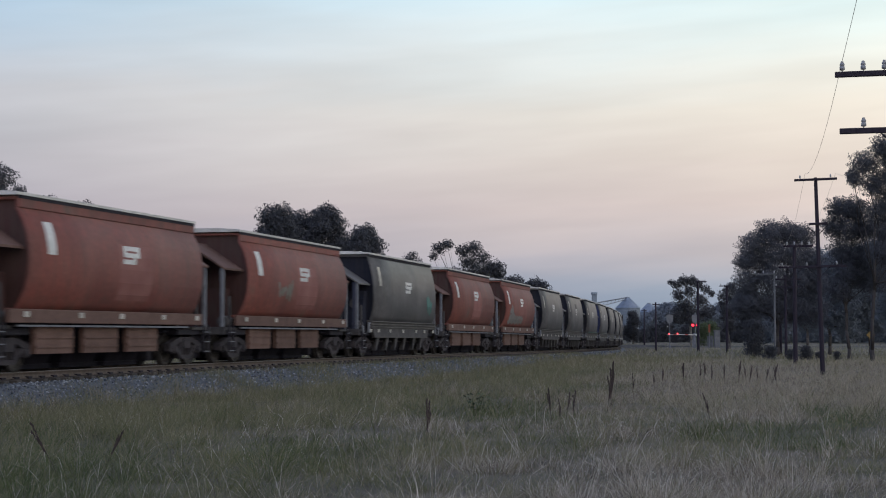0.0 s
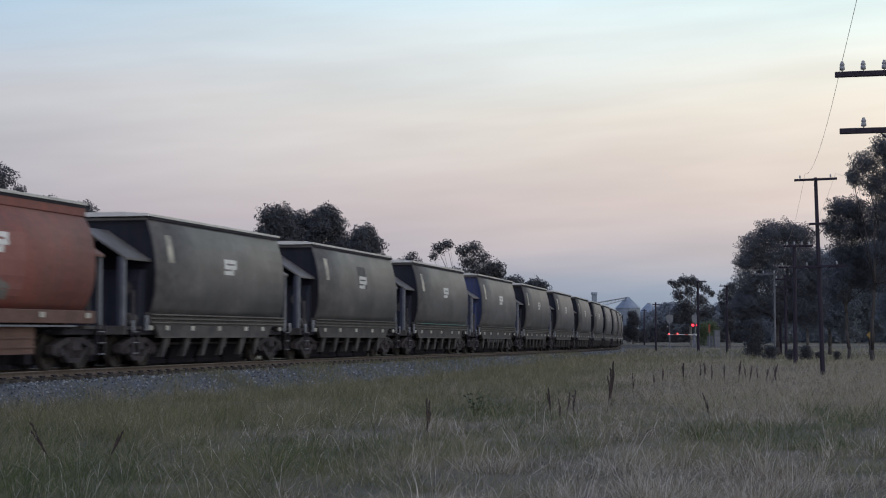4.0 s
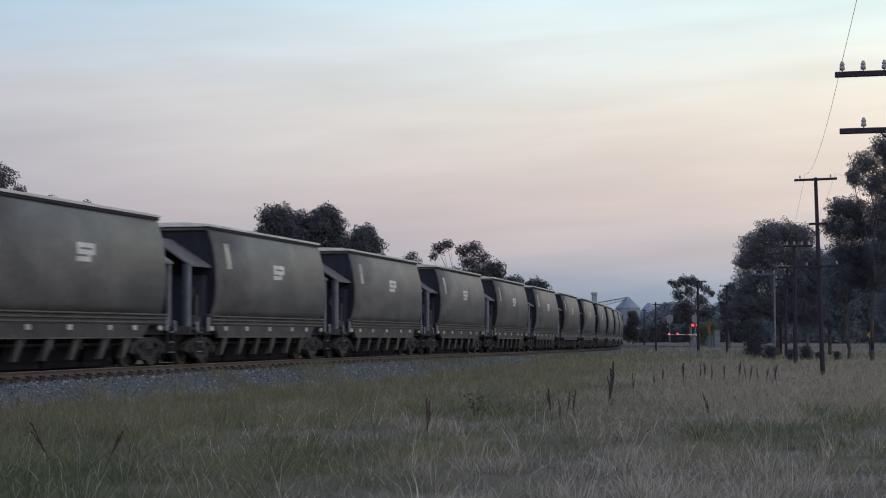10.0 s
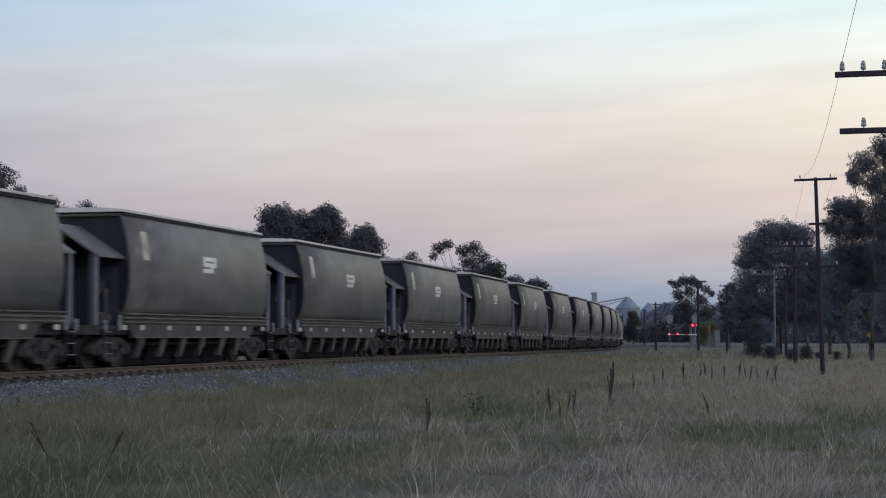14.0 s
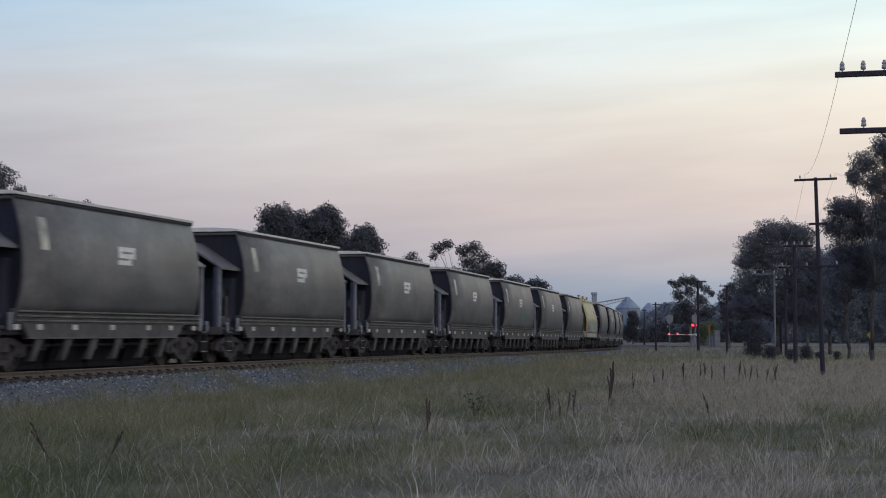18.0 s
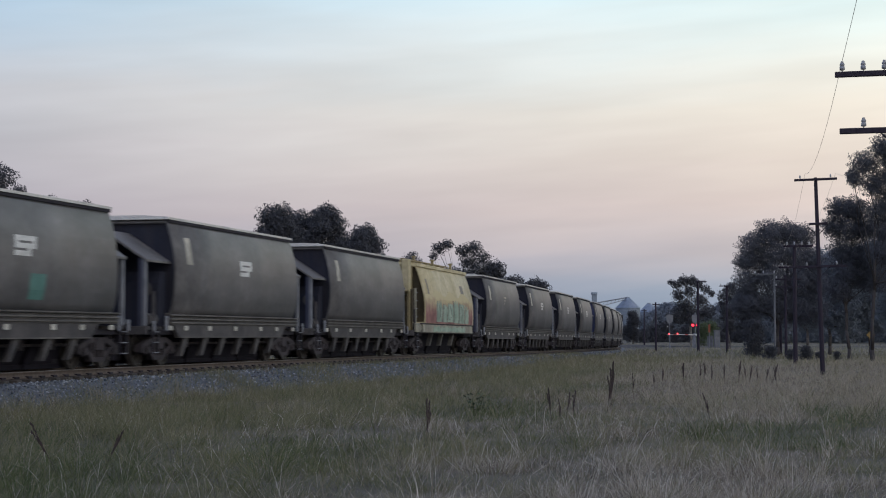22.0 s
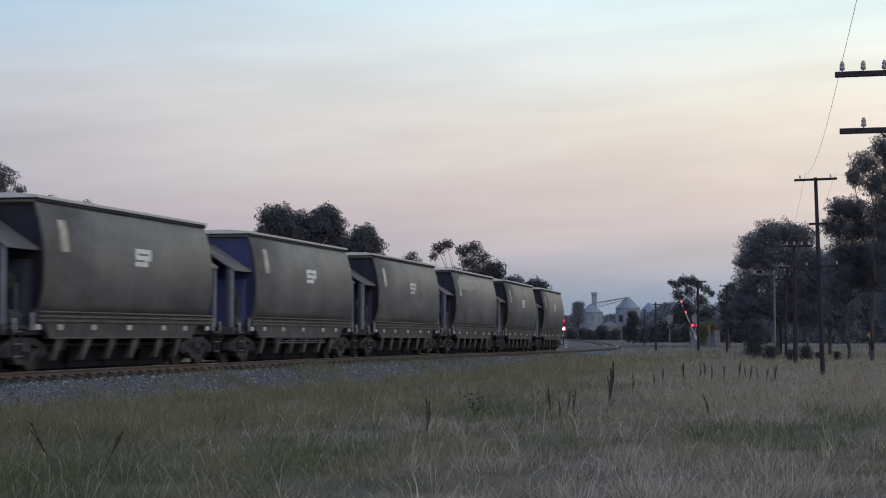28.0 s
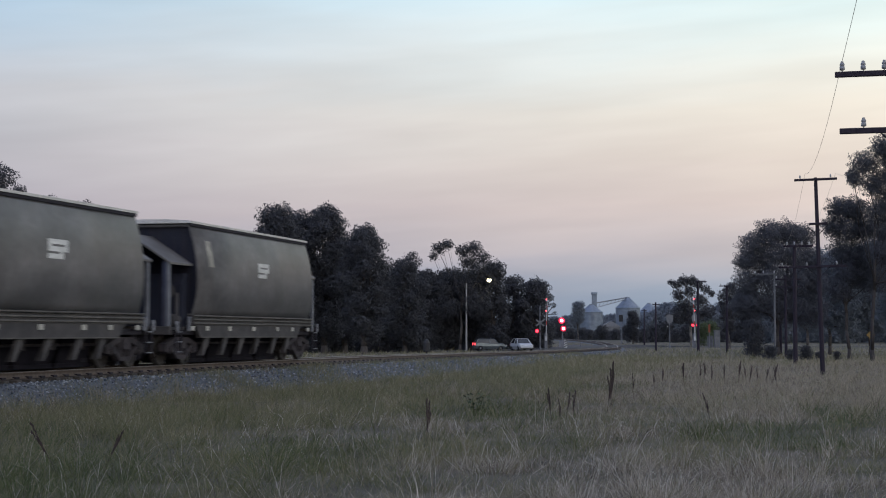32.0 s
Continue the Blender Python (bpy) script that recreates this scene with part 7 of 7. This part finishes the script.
def car(name_label, paint, x, y, yaw, wagon, lit):
    L, W = (4.6, 1.78) if wagon else (4.3, 1.74)
    c = thing("car", name_label, "car", m=pose(x, y, field_z(x, y) + 0.05, 0, 0, yaw))
    H = 1.46 if wagon else 1.44
    part("body", car_body(L, W, H, 0.86, 0.96 if wagon else 0.90, wagon), M[paint], c, smooth=False)
    back, bt = (-L / 2 + 0.25, -L / 2 + 0.55) if wagon else (-L / 2 + 0.35, -L / 2 + 1.05)
    front, ft = L / 2 - 1.15, L / 2 - 1.85
    gh = B()
    wb, wr = W * 0.46, W * 0.36
    v = [gh.verts.new(p) for p in ((back, -wb, 0.90), (front, -wb, 0.88), (ft, -wr, H - 0.02), (bt, -wr, H - 0.04), (back, wb, 0.90), (front, wb, 0.88), (ft, wr, H - 0.02), (bt, wr, H - 0.04))]
    for q in ((0, 1, 2, 3), (7, 6, 5, 4), (1, 5, 6, 2), (0, 3, 7, 4), (3, 2, 6, 7)):
        gh.faces.new([v[i] for i in q])
    bmesh.ops.recalc_face_normals(gh, faces=gh.faces)
    part("glasshouse", gh, M["glass"], c, "dark glass")
    rf = B()
    box(rf, bt - 0.05, ft + 0.05, -wr - 0.03, wr + 0.03, H - 0.05, H, 0.02)
    part("roof", rf, M[paint], c)
    pil = B()
    for s in (-1, 1):
        for p0, p1 in (((front, s * wb, 0.88), (ft, s * wr, H - 0.02)), ((back, s * wb, 0.90), (bt, s * wr, H - 0.03)), ((-0.1, s * (wb + 0.01), 0.89), (-0.2, s * (wr + 0.01), H - 0.03))):
            tube(pil, p0, p1, 0.045, seg=6)
    part("pillars", pil, M[paint], c)
    ty = lathe(B(), [(0.20, -0.10), (0.30, -0.10), (0.325, -0.06), (0.325, 0.06), (0.30, 0.10), (0.20, 0.10)], 20)
    ty = mesh_of(ty, "wheel", M["rubber"])
    ri = mesh_of(lathe(B(), [(0.05, -0.105), (0.21, -0.09), (0.21, 0.09), (0.05, 0.105)], 14), "rim", M["post"])
    for wx in (-L / 2 + 0.85, L / 2 - 0.88):
        for s in (-1, 1):
            w = part("wheel", ty, None, c, m=pose(wx, s * (W / 2 - 0.12), 0.325, 90, 0, 0))
            part("rim", ri, None, w)
    for s in (-1, 1):
        part("headlight", box(B(), L / 2 - 0.16, L / 2 - 0.03, s * 0.60 - 0.17, s * 0.60 + 0.17, 0.58, 0.72, 0.02), M["white"], c)
        part("tail_light", box(B(), -L / 2 + 0.0, -L / 2 + 0.12, s * 0.68 - 0.12, s * 0.68 + 0.12, 0.68, 0.95 if wagon else 0.85, 0.02), M["glowtail"] if lit else M["redpaint"], c, "red tail light")
    part("bumper", box(B(), L / 2 - 0.06, L / 2 + 0.06, -W * 0.42, W * 0.42, 0.34, 0.52, 0.03), M[paint], c)
    part("number_plate", box(B(), L / 2 + 0.06, L / 2 + 0.075, -0.18, 0.18, 0.38, 0.48), M["white"], c)
    return c


WHITE_CAR = car("white sedan waiting on the road by the crossing", "carwhite", 9.0, 194.5, -76, False, False)
GREY_CAR = car("dark grey station wagon driving along the road, tail lights lit", "cargrey", 4.0, 198.5, 14, True, True)
GREY_CAR.scale = (0.84, 0.92, 0.96)


# ---------------------------------------------------------------- grass
def patches(x, y, size, seed):
    """Smooth random patches of that size, 0 to 1, over arrays of places."""
    table = np.random.default_rng(seed).random((256, 256))
    u, v = x / size + 400, y / size + 400
    i, j = np.floor(u).astype(int), np.floor(v).astype(int)
    f, g = u - i, v - j
    f, g = f * f * (3 - 2 * f), g * g * (3 - 2 * g)
    t = lambda a, b: table[a % 256, b % 256]
    return (t(i, j) * (1 - f) + t(i + 1, j) * f) * (1 - g) + (t(i, j + 1) * (1 - f) + t(i + 1, j + 1) * f) * g


def grass_field(name, n, ydist, hmin, hmax, wid, cols, seed, keep, label, wild=0.7, strip=None, share=0.6):
    """Bent blades scattered over the paddock: each a quad and a tip."""
    rng = np.random.default_rng(seed)
    y = ydist[0] * (ydist[1] / ydist[0]) ** rng.random(n)
    x = (rng.random(n) * 2 - 1) * (0.33 * y + 2.5)
    # tussocks: blades drawn together, leaning outward
    tx, ty = np.round(x * 1.35 + 0.45 * np.sin(y * 3)) / 1.35, np.round(y * 1.2 + 0.45 * np.sin(x * 3)) / 1.2
    tx, ty = tx + 0.35 * np.sin(tx * 7 + ty * 3), ty + 0.35 * np.cos(tx * 5 - ty * 4)
    k = rng.random(n) < 0.6
    off = rng.normal(size=(n, 2)) * 0.15
    x, y = np.where(k, tx + off[:, 0], x), np.where(k, ty + off[:, 1], y)
    out = np.where(k, np.arctan2(off[:, 1], off[:, 0]) + rng.normal(size=n) * 0.6, rng.random(n) * 2 * np.pi)
    core = np.where(k, np.exp(-(off[:, 0] ** 2 + off[:, 1] ** 2) / 0.05), 0.5)
    # stay off the ballast
    ca, sa = math.cos(TURN), math.sin(TURN)
    if strip:
        # a verge beside the track, between two distances from its middle
        u = ydist[0] * (ydist[1] / ydist[0]) ** rng.random(n)
        w = strip[0] + (strip[1] - strip[0]) * rng.random(n) ** 1.7
        q = np.clip(u - BEND, 0, None)
        lat = LAT + KAPPA * q * q / 2 - w
        x, y = u * sa - lat * ca, u * ca + lat * sa
    s = y
    u = x * sa + y * ca
    lat = -(x * ca - y * sa)
    h = np.clip(u - BEND, 0, None) * KAPPA
    side = LAT + h * np.clip(u - BEND, 0, None) / 2 - lat
    sm = np.clip(1.9 * (0.45 * patches(x, y, 1.1, 5) + 0.35 * patches(x, y * 0.7, 0.45, 6) + 0.2 * patches(x, y, 3.5, 7)) - 0.45, 0, 1)
    sm2 = np.clip(1.8 * (0.5 * patches(x, y * 0.6, 3.2, 8) + 0.5 * patches(x, y * 0.6, 1.3, 9)) - 0.4, 0, 1)
    road = (np.abs(y - 197) < 6) & (x < 10) | (np.hypot(x - 12, y - 211) < 11) | (np.hypot(x - 19, y - 236) < 12) | (np.abs(y - 265) < 6) & (x > 18)
    edge = 1.75 - 0.65 * np.clip((u - 30) / 22, 0, 1)
    ok = ~road & (np.abs(side) > edge + 0.6 * rng.random(n)) & (rng.random(n) < keep(x, y, sm, sm2))
    x, y, sm, side, out, core, u = x[ok], y[ok], sm[ok], side[ok], out[ok], core[ok], u[ok]
    n = len(x)
    z = np.array([field_z(a, b) for a, b in zip(x, y)])
    bank = np.array([rail_z(q) for q in u]) + np.interp(np.abs(side), [1.2, 1.7, 2.7, 3.6], [-0.205, -0.27, -0.80, -1.6])
    z = np.maximum(z, bank) - 0.02
    H = (hmin + (hmax - hmin) * rng.random(n) ** 1.3) * (0.38 + 0.95 * sm) * (0.7 + 0.5 * core)
    H *= np.clip((np.abs(side) - 0.5) / 2.2, 0.28, 1.0) * np.clip(0.84 + 0.06 * (y - 26) / 20, 0.84, 0.90)
    W = wid * (0.6 + 0.8 * rng.random(n)) * np.clip(y / 22, 0.75, 4.5)
    a = out
    bend = np.clip(rng.random(n) ** wild + 0.25 * (1 - core) - 0.1, 0, 1)
    reach = H * (0.10 + 1.5 * bend)
    rise = H * (1 - 0.66 * bend ** 1.7)
    dx, dy = np.cos(a) * reach * 1.15 + 0.06 * H, np.sin(a) * reach * 0.7
    px, py = W / 2 * np.cos(a * 3.1), W / 2 * np.sin(a * 3.1) * 0.5
    px = np.where(np.abs(px) < W * 0.2, W * 0.2, px)
    v = np.zeros((n, 5, 3))
    v[:, 0] = np.stack([x - px, y - py, z], 1)
    v[:, 1] = np.stack([x + px, y + py, z], 1)
    v[:, 2] = np.stack([x + px * 0.8 + dx * 0.45, y + py * 0.8 + dy * 0.45, z + rise * 0.72], 1)
    v[:, 3] = np.stack([x - px * 0.8 + dx * 0.45, y - py * 0.8 + dy * 0.45, z + rise * 0.72], 1)
    v[:, 4] = np.stack([x + dx, y + dy, z + rise * (1 - 0.1 * rng.random(n))], 1)
    i = 5 * np.arange(n)[:, None]
    quads, tris = i + np.array([[0, 1, 2, 3]]), i + np.array([[3, 2, 4]])
    me = raw_mesh(name, v.reshape(-1, 3), quads, tris, grassmat(name + "_blades", cols, share))
    thing(name, label, "grass", kind="stuff", data=me)


def zone(v, lo, hi, soft):
    """1 between lo and hi, fading out over soft on both sides."""
    f = lambda t: np.clip(t, 0, 1) ** 2 * (3 - 2 * np.clip(t, 0, 1))
    return f((v - lo) / soft + 0.5) * f((hi - v) / soft + 0.5)


def astray(x, y):
    """Bearing and distance with the borders of the patches broken up."""
    n1, n2, n3 = patches(x, y, 2.4, 31) - 0.5, patches(x, y * 0.5, 1.5, 32) - 0.5, patches(x, y, 0.6, 33) - 0.5
    return x / y + 0.085 * n1 + 0.05 * n3, y * (1 + 0.55 * n2 + 0.3 * n3)


def lush(x, y):
    """Patches of deeper green: the damp hollow by the line, a clump near the poles and tufts by the path."""
    b, y = astray(x, y)
    return np.clip(0.75 * zone(b, -0.34, -0.185, 0.06) * zone(y, 9, 22, 4) + zone(b, 0.150, 0.226, 0.018) * zone(y, 20, 32, 3) * (0.75 + 0.5 * np.sin(b * 260))
                   + 0.9 * zone(b, 0.088, 0.142, 0.02) * zone(y, 8, 12.4, 1.2) + 0.55 * zone(b, -0.13, -0.055, 0.03) * zone(y, 17, 26, 4) + 0.5 * zone(b, 0.02, 0.07, 0.03) * zone(y, 27, 36, 4), 0, 1)


def green_share(x, y, sm2):
    """How much of the grass is green: rank near the track and on the low ground, bleached close by and in the open paddock."""
    far = y
    b, y = astray(x, y)
    g = 0.54 + 0.42 * zone(b, -0.40, -0.04, 0.05) * zone(y, 12, 42, 6) + 0.30 * zone(b, -0.05, 0.11, 0.04) * zone(y, 28, 90, 8)
    g = g - 0.58 * zone(b, -0.085, 0.20, 0.04) * zone(y, 5, 18.5, 4) - 0.50 * zone(b, 0.10, 0.40, 0.03) * zone(y, 34, 110, 5)
    g = g + 0.34 * zone(b, 0.10, 0.40, 0.05) * zone(y, 15, 32, 5)
    g = g + 0.6 * lush(x, far) + 1.1 * (sm2 - 0.45)
    return np.clip(g, 0.04, 0.95)


STRAW = [(0.110, 0.092, 0.068), (0.208, 0.178, 0.134), (0.322, 0.282, 0.218), (0.46, 0.408, 0.322), (0.63, 0.568, 0.465)]
BROWN = [(0.032, 0.027, 0.023), (0.074, 0.060, 0.051), (0.130, 0.105, 0.089), (0.210, 0.174, 0.147)]
DULL = [(0.061, 0.073, 0.031), (0.117, 0.128, 0.058), (0.202, 0.199, 0.105), (0.35, 0.318, 0.204)]
OLIVE = [(0.144, 0.148, 0.088), (0.230, 0.222, 0.137), (0.330, 0.297, 0.202), (0.45, 0.395, 0.290)]
DEEP = [(0.022, 0.044, 0.016), (0.040, 0.070, 0.026), (0.070, 0.105, 0.038), (0.135, 0.165, 0.070)]
PALE = [(0.36, 0.322, 0.280), (0.54, 0.495, 0.435), (0.78, 0.73, 0.66)]
grass_field("dry_undergrowth", 170000, (8.0, 110), 0.12, 0.38, 0.0046, BROWN, 10, lambda x, y, a, b: 1.05 - 0.8 * green_share(x, y, b), "matted brown undergrowth of dead grass", 0.4)
grass_field("dry_grass", 330000, (8.0, 130), 0.20, 0.56, 0.0036, STRAW, 11, lambda x, y, a, b: (1 - green_share(x, y, b)) * (0.10 + 0.90 * a), "tall dry straw-coloured paddock grass", 0.7, share=0.4)
grass_field("green_grass", 320000, (8.0, 130), 0.18, 0.54, 0.0042, DULL, 12, lambda x, y, a, b: green_share(x, y, b) * (1 - 0.4 * lush(x, y)), "tufts of dull green grass among dry stems", 0.5, share=0.45)
grass_field("deep_green_grass", 170000, (8.0, 40), 0.24, 0.56, 0.0046, DEEP, 18, lambda x, y, a, b: lush(x, y) * (0.35 + 0.65 * a), "rank deep green grass in damp patches", 0.6, share=0.4)
grass_field("verge_grass", 160000, (14.0, 130), 0.30, 0.62, 0.0036, DULL[1:3] + OLIVE, 15, lambda x, y, a, b: (0.3 + 0.7 * a) * (0.3 + 0.7 * b), "olive and tan grass creeping over the ballast edge", 0.7, (1.3, 11.0), 0.45)
grass_field("pale_grass", 170000, (30.0, 120), 0.30, 0.56, 0.0026, OLIVE[2:] + STRAW[2:4] + PALE[:1], 16, lambda x, y, a, b: zone(astray(x, y)[0], 0.10, 0.40, 0.03) * (0.5 + 0.5 * b), "pale tan dry grass of the open paddock", 0.5)
grass_field("grass_stems", 90000, (9.0, 32), 0.18, 0.62, 0.0044, PALE, 13, lambda x, y, a, b: 0.04 + 1.0 * a * (1 - green_share(x, y, b)) ** 1.6 * (1 - 0.4 * zone(x / y, 0.11, 0.5, 0.05)), "taller bleached seed stems in the grass", 0.7, share=0.1)
grass_field("far_grass", 40000, (95.0, 330), 0.30, 0.60, 0.0100, OLIVE + DULL[1:] + STRAW[1:3], 14, lambda x, y, a, b: 0.9 + 0 * x, "rough grass of the far paddock", 0.6)


def dock_mesh(h, seed):
    """A dead dock stalk with knotted seed clusters."""
    rng = random.Random(seed)
    bm = B()
    top = Vector((rng.uniform(-0.06, 0.06), 0.02, h))
    limb(bm, (0, 0, -0.05), top, 0.010, 0.005, rng, 5, 3, 0.05)
    side = [(0.55, 0.09), (0.65, -0.07), (0.75, 0.05)]
    spikes = [((0, 0, h * 0.42), top)]
    for f, d in side[: rng.randint(1, 3)]:
        a = Vector((0, 0, h * f * 0.7))
        b = Vector((d * h * 0.6, rng.uniform(-0.05, 0.05), h * (f + 0.22)))
        tube(bm, a, b, 0.006, 0.004, 5)
        spikes.append((a.lerp(b, 0.3), b))
    for a, b in spikes:
        a, b = Vector(a), Vector(b)
        n = int((b - a).length / 0.020)
        for i in range(n):
            p = a.lerp(b, i / n) + Vector((rng.uniform(-1, 1), rng.uniform(-1, 1), 0)) * 0.016
            r = rng.uniform(0.014, 0.026)
            vs = [bm.verts.new(p + Vector(d) * r) for d in ((1, 0, 0), (-1, 0, 0), (0, 1, 0), (0, -1, 0), (0, 0, 1.3), (0, 0, -1.3))]
            for q in ((0, 2, 4), (2, 1, 4), (1, 3, 4), (3, 0, 4), (2, 0, 5), (1, 2, 5), (3, 1, 5), (0, 3, 5)):
                bm.faces.new([vs[k] for k in q])
    return mesh_of(bm, "dock_stalk", M["weed"])


def weeds():
    docks = [dock_mesh(h, 70 + i) for i, h in enumerate((1.05, 0.95, 1.0, 0.85, 0.9))]
    # bearing, distance, size, lean
    rows = [(0.0985, 35, 1.08, 2), (0.0995, 35.6, 0.85, -6), (0.0965, 34.6, 0.7, 8), (0.1120, 45, 0.95, 0), (0.1412, 56, 1.05, 1), (0.1420, 57, 0.9, -4), (0.1510, 55, 1.0, 3), (0.1545, 58, 0.95, -2), (0.1578, 56, 1.0, 4),
            (0.1655, 56, 0.98, 0), (0.1735, 56, 1.0, 6), (0.1785, 57, 0.95, -5), (0.1800, 55, 0.9, 9), (0.1850, 58, 0.85, 0), (0.1895, 57, 0.9, 12), (0.1932, 55, 0.95, 15), (0.1968, 52, 0.9, -8), (0.1290, 52, 0.8, 3), (0.1245, 50, 0.85, -3),
            (0.0760, 30, 0.7, 4), (0.0640, 30, 0.65, -7), (0.0720, 31, 0.6, 10), (-0.0095, 22.5, 0.75, 2), (0.1580, 30, 0.72, -14), (-0.2270, 19.0, 0.74, -30), (-0.1990, 19.2, 0.50, 24), (0.0690, 29, 0.55, -2)]
    for k, (b, y, s, lean) in enumerate(rows):
        x = b * y
        o = thing("dock_weed", "dead dark brown dock stalk standing in dry grass", "weed", "dock stalks", m=pose(x, y, field_z(x, y), 0, lean, 0), data=docks[k % 5])
        s = s * (0.82 if y > 40 else 0.95)
        o.scale = (s * 0.72, s * 0.72, s)


weeds()


def broadleaf_weed():
    """A low dark thistle-like clump of broad leaves."""
    rng = random.Random(5)
    bm = B()
    for i in range(70):
        a, r, h = rng.uniform(0, 6.28), rng.uniform(0.05, 0.42), rng.uniform(0.15, 0.62)
        p = Vector((math.cos(a) * r, math.sin(a) * r, h))
        d = Vector((math.cos(a), math.sin(a), rng.uniform(-0.2, 0.7))).normalized() * rng.uniform(0.10, 0.18)
        s = d.cross(Vector((0, 0, 1))).normalized() * 0.045
        q = [bm.verts.new(v) for v in (p, p + d * 0.5 + s, p + d, p + d * 0.5 - s)]
        bm.faces.new(q)
    crown_me = mesh_of(bm, "leaves", M["leafg"])
    st = B()
    for i in range(7):
        a = i * 0.9
        tube(st, (0, 0, -0.05), (math.cos(a) * 0.25, math.sin(a) * 0.25, 0.5), 0.012, 0.006, 5)
    stalk_me = mesh_of(st, "stalks", M["leafg"])
    for b, y, s in ((0.0185, 34.0, 0.70), (0.0245, 35.0, 0.55)):
        x = b * y
        o = thing("broadleaf_weed", "low dark green broad-leaved weed among olive grass", "weed", "broad-leaved weeds", m=pose(x, y, field_z(x, y)))
        o.scale = (s, s, s)
        part("leaves", crown_me, None, o)
        part("stalks", stalk_me, None, o)


broadleaf_weed()


def boom_pose(gate, angle):
    """The arm turned up by angle; it lies slantwise over the road when down."""
    g, a, pz, sign = gate
    yaw = 180 + 37 if sign < 0 else -37
    yaw = yaw * (1 - angle / 100) + (180 if sign < 0 else 0) * angle / 100
    return pose(0, -0.35, pz, 0, -angle, yaw)


def motions():
    drive_train()
    rise = [(0, 0), (23.4, 0), (24.0, 3), (24.5, 10), (25.0, 19), (25.5, 29), (26.0, 38), (26.5, 46), (27.0, 53), (27.5, 60), (28.0, 66), (29.0, 73), (30.0, 80), (30.5, 84), (31.0, 87), (32.0, 88)]
    for gate in GATES:
        walk(gate[1], [(t, boom_pose(gate, a)) for t, a in rise])
    rows = []
    for k in range(33):
        x = 5.45 + 3.10 * (k - 32)
        y = 198.5
        rows.append((float(k), pose(x, y, field_z(x, y) + 0.05, 0, 0, 10)))
    walk(GREY_CAR, rows)


motions()
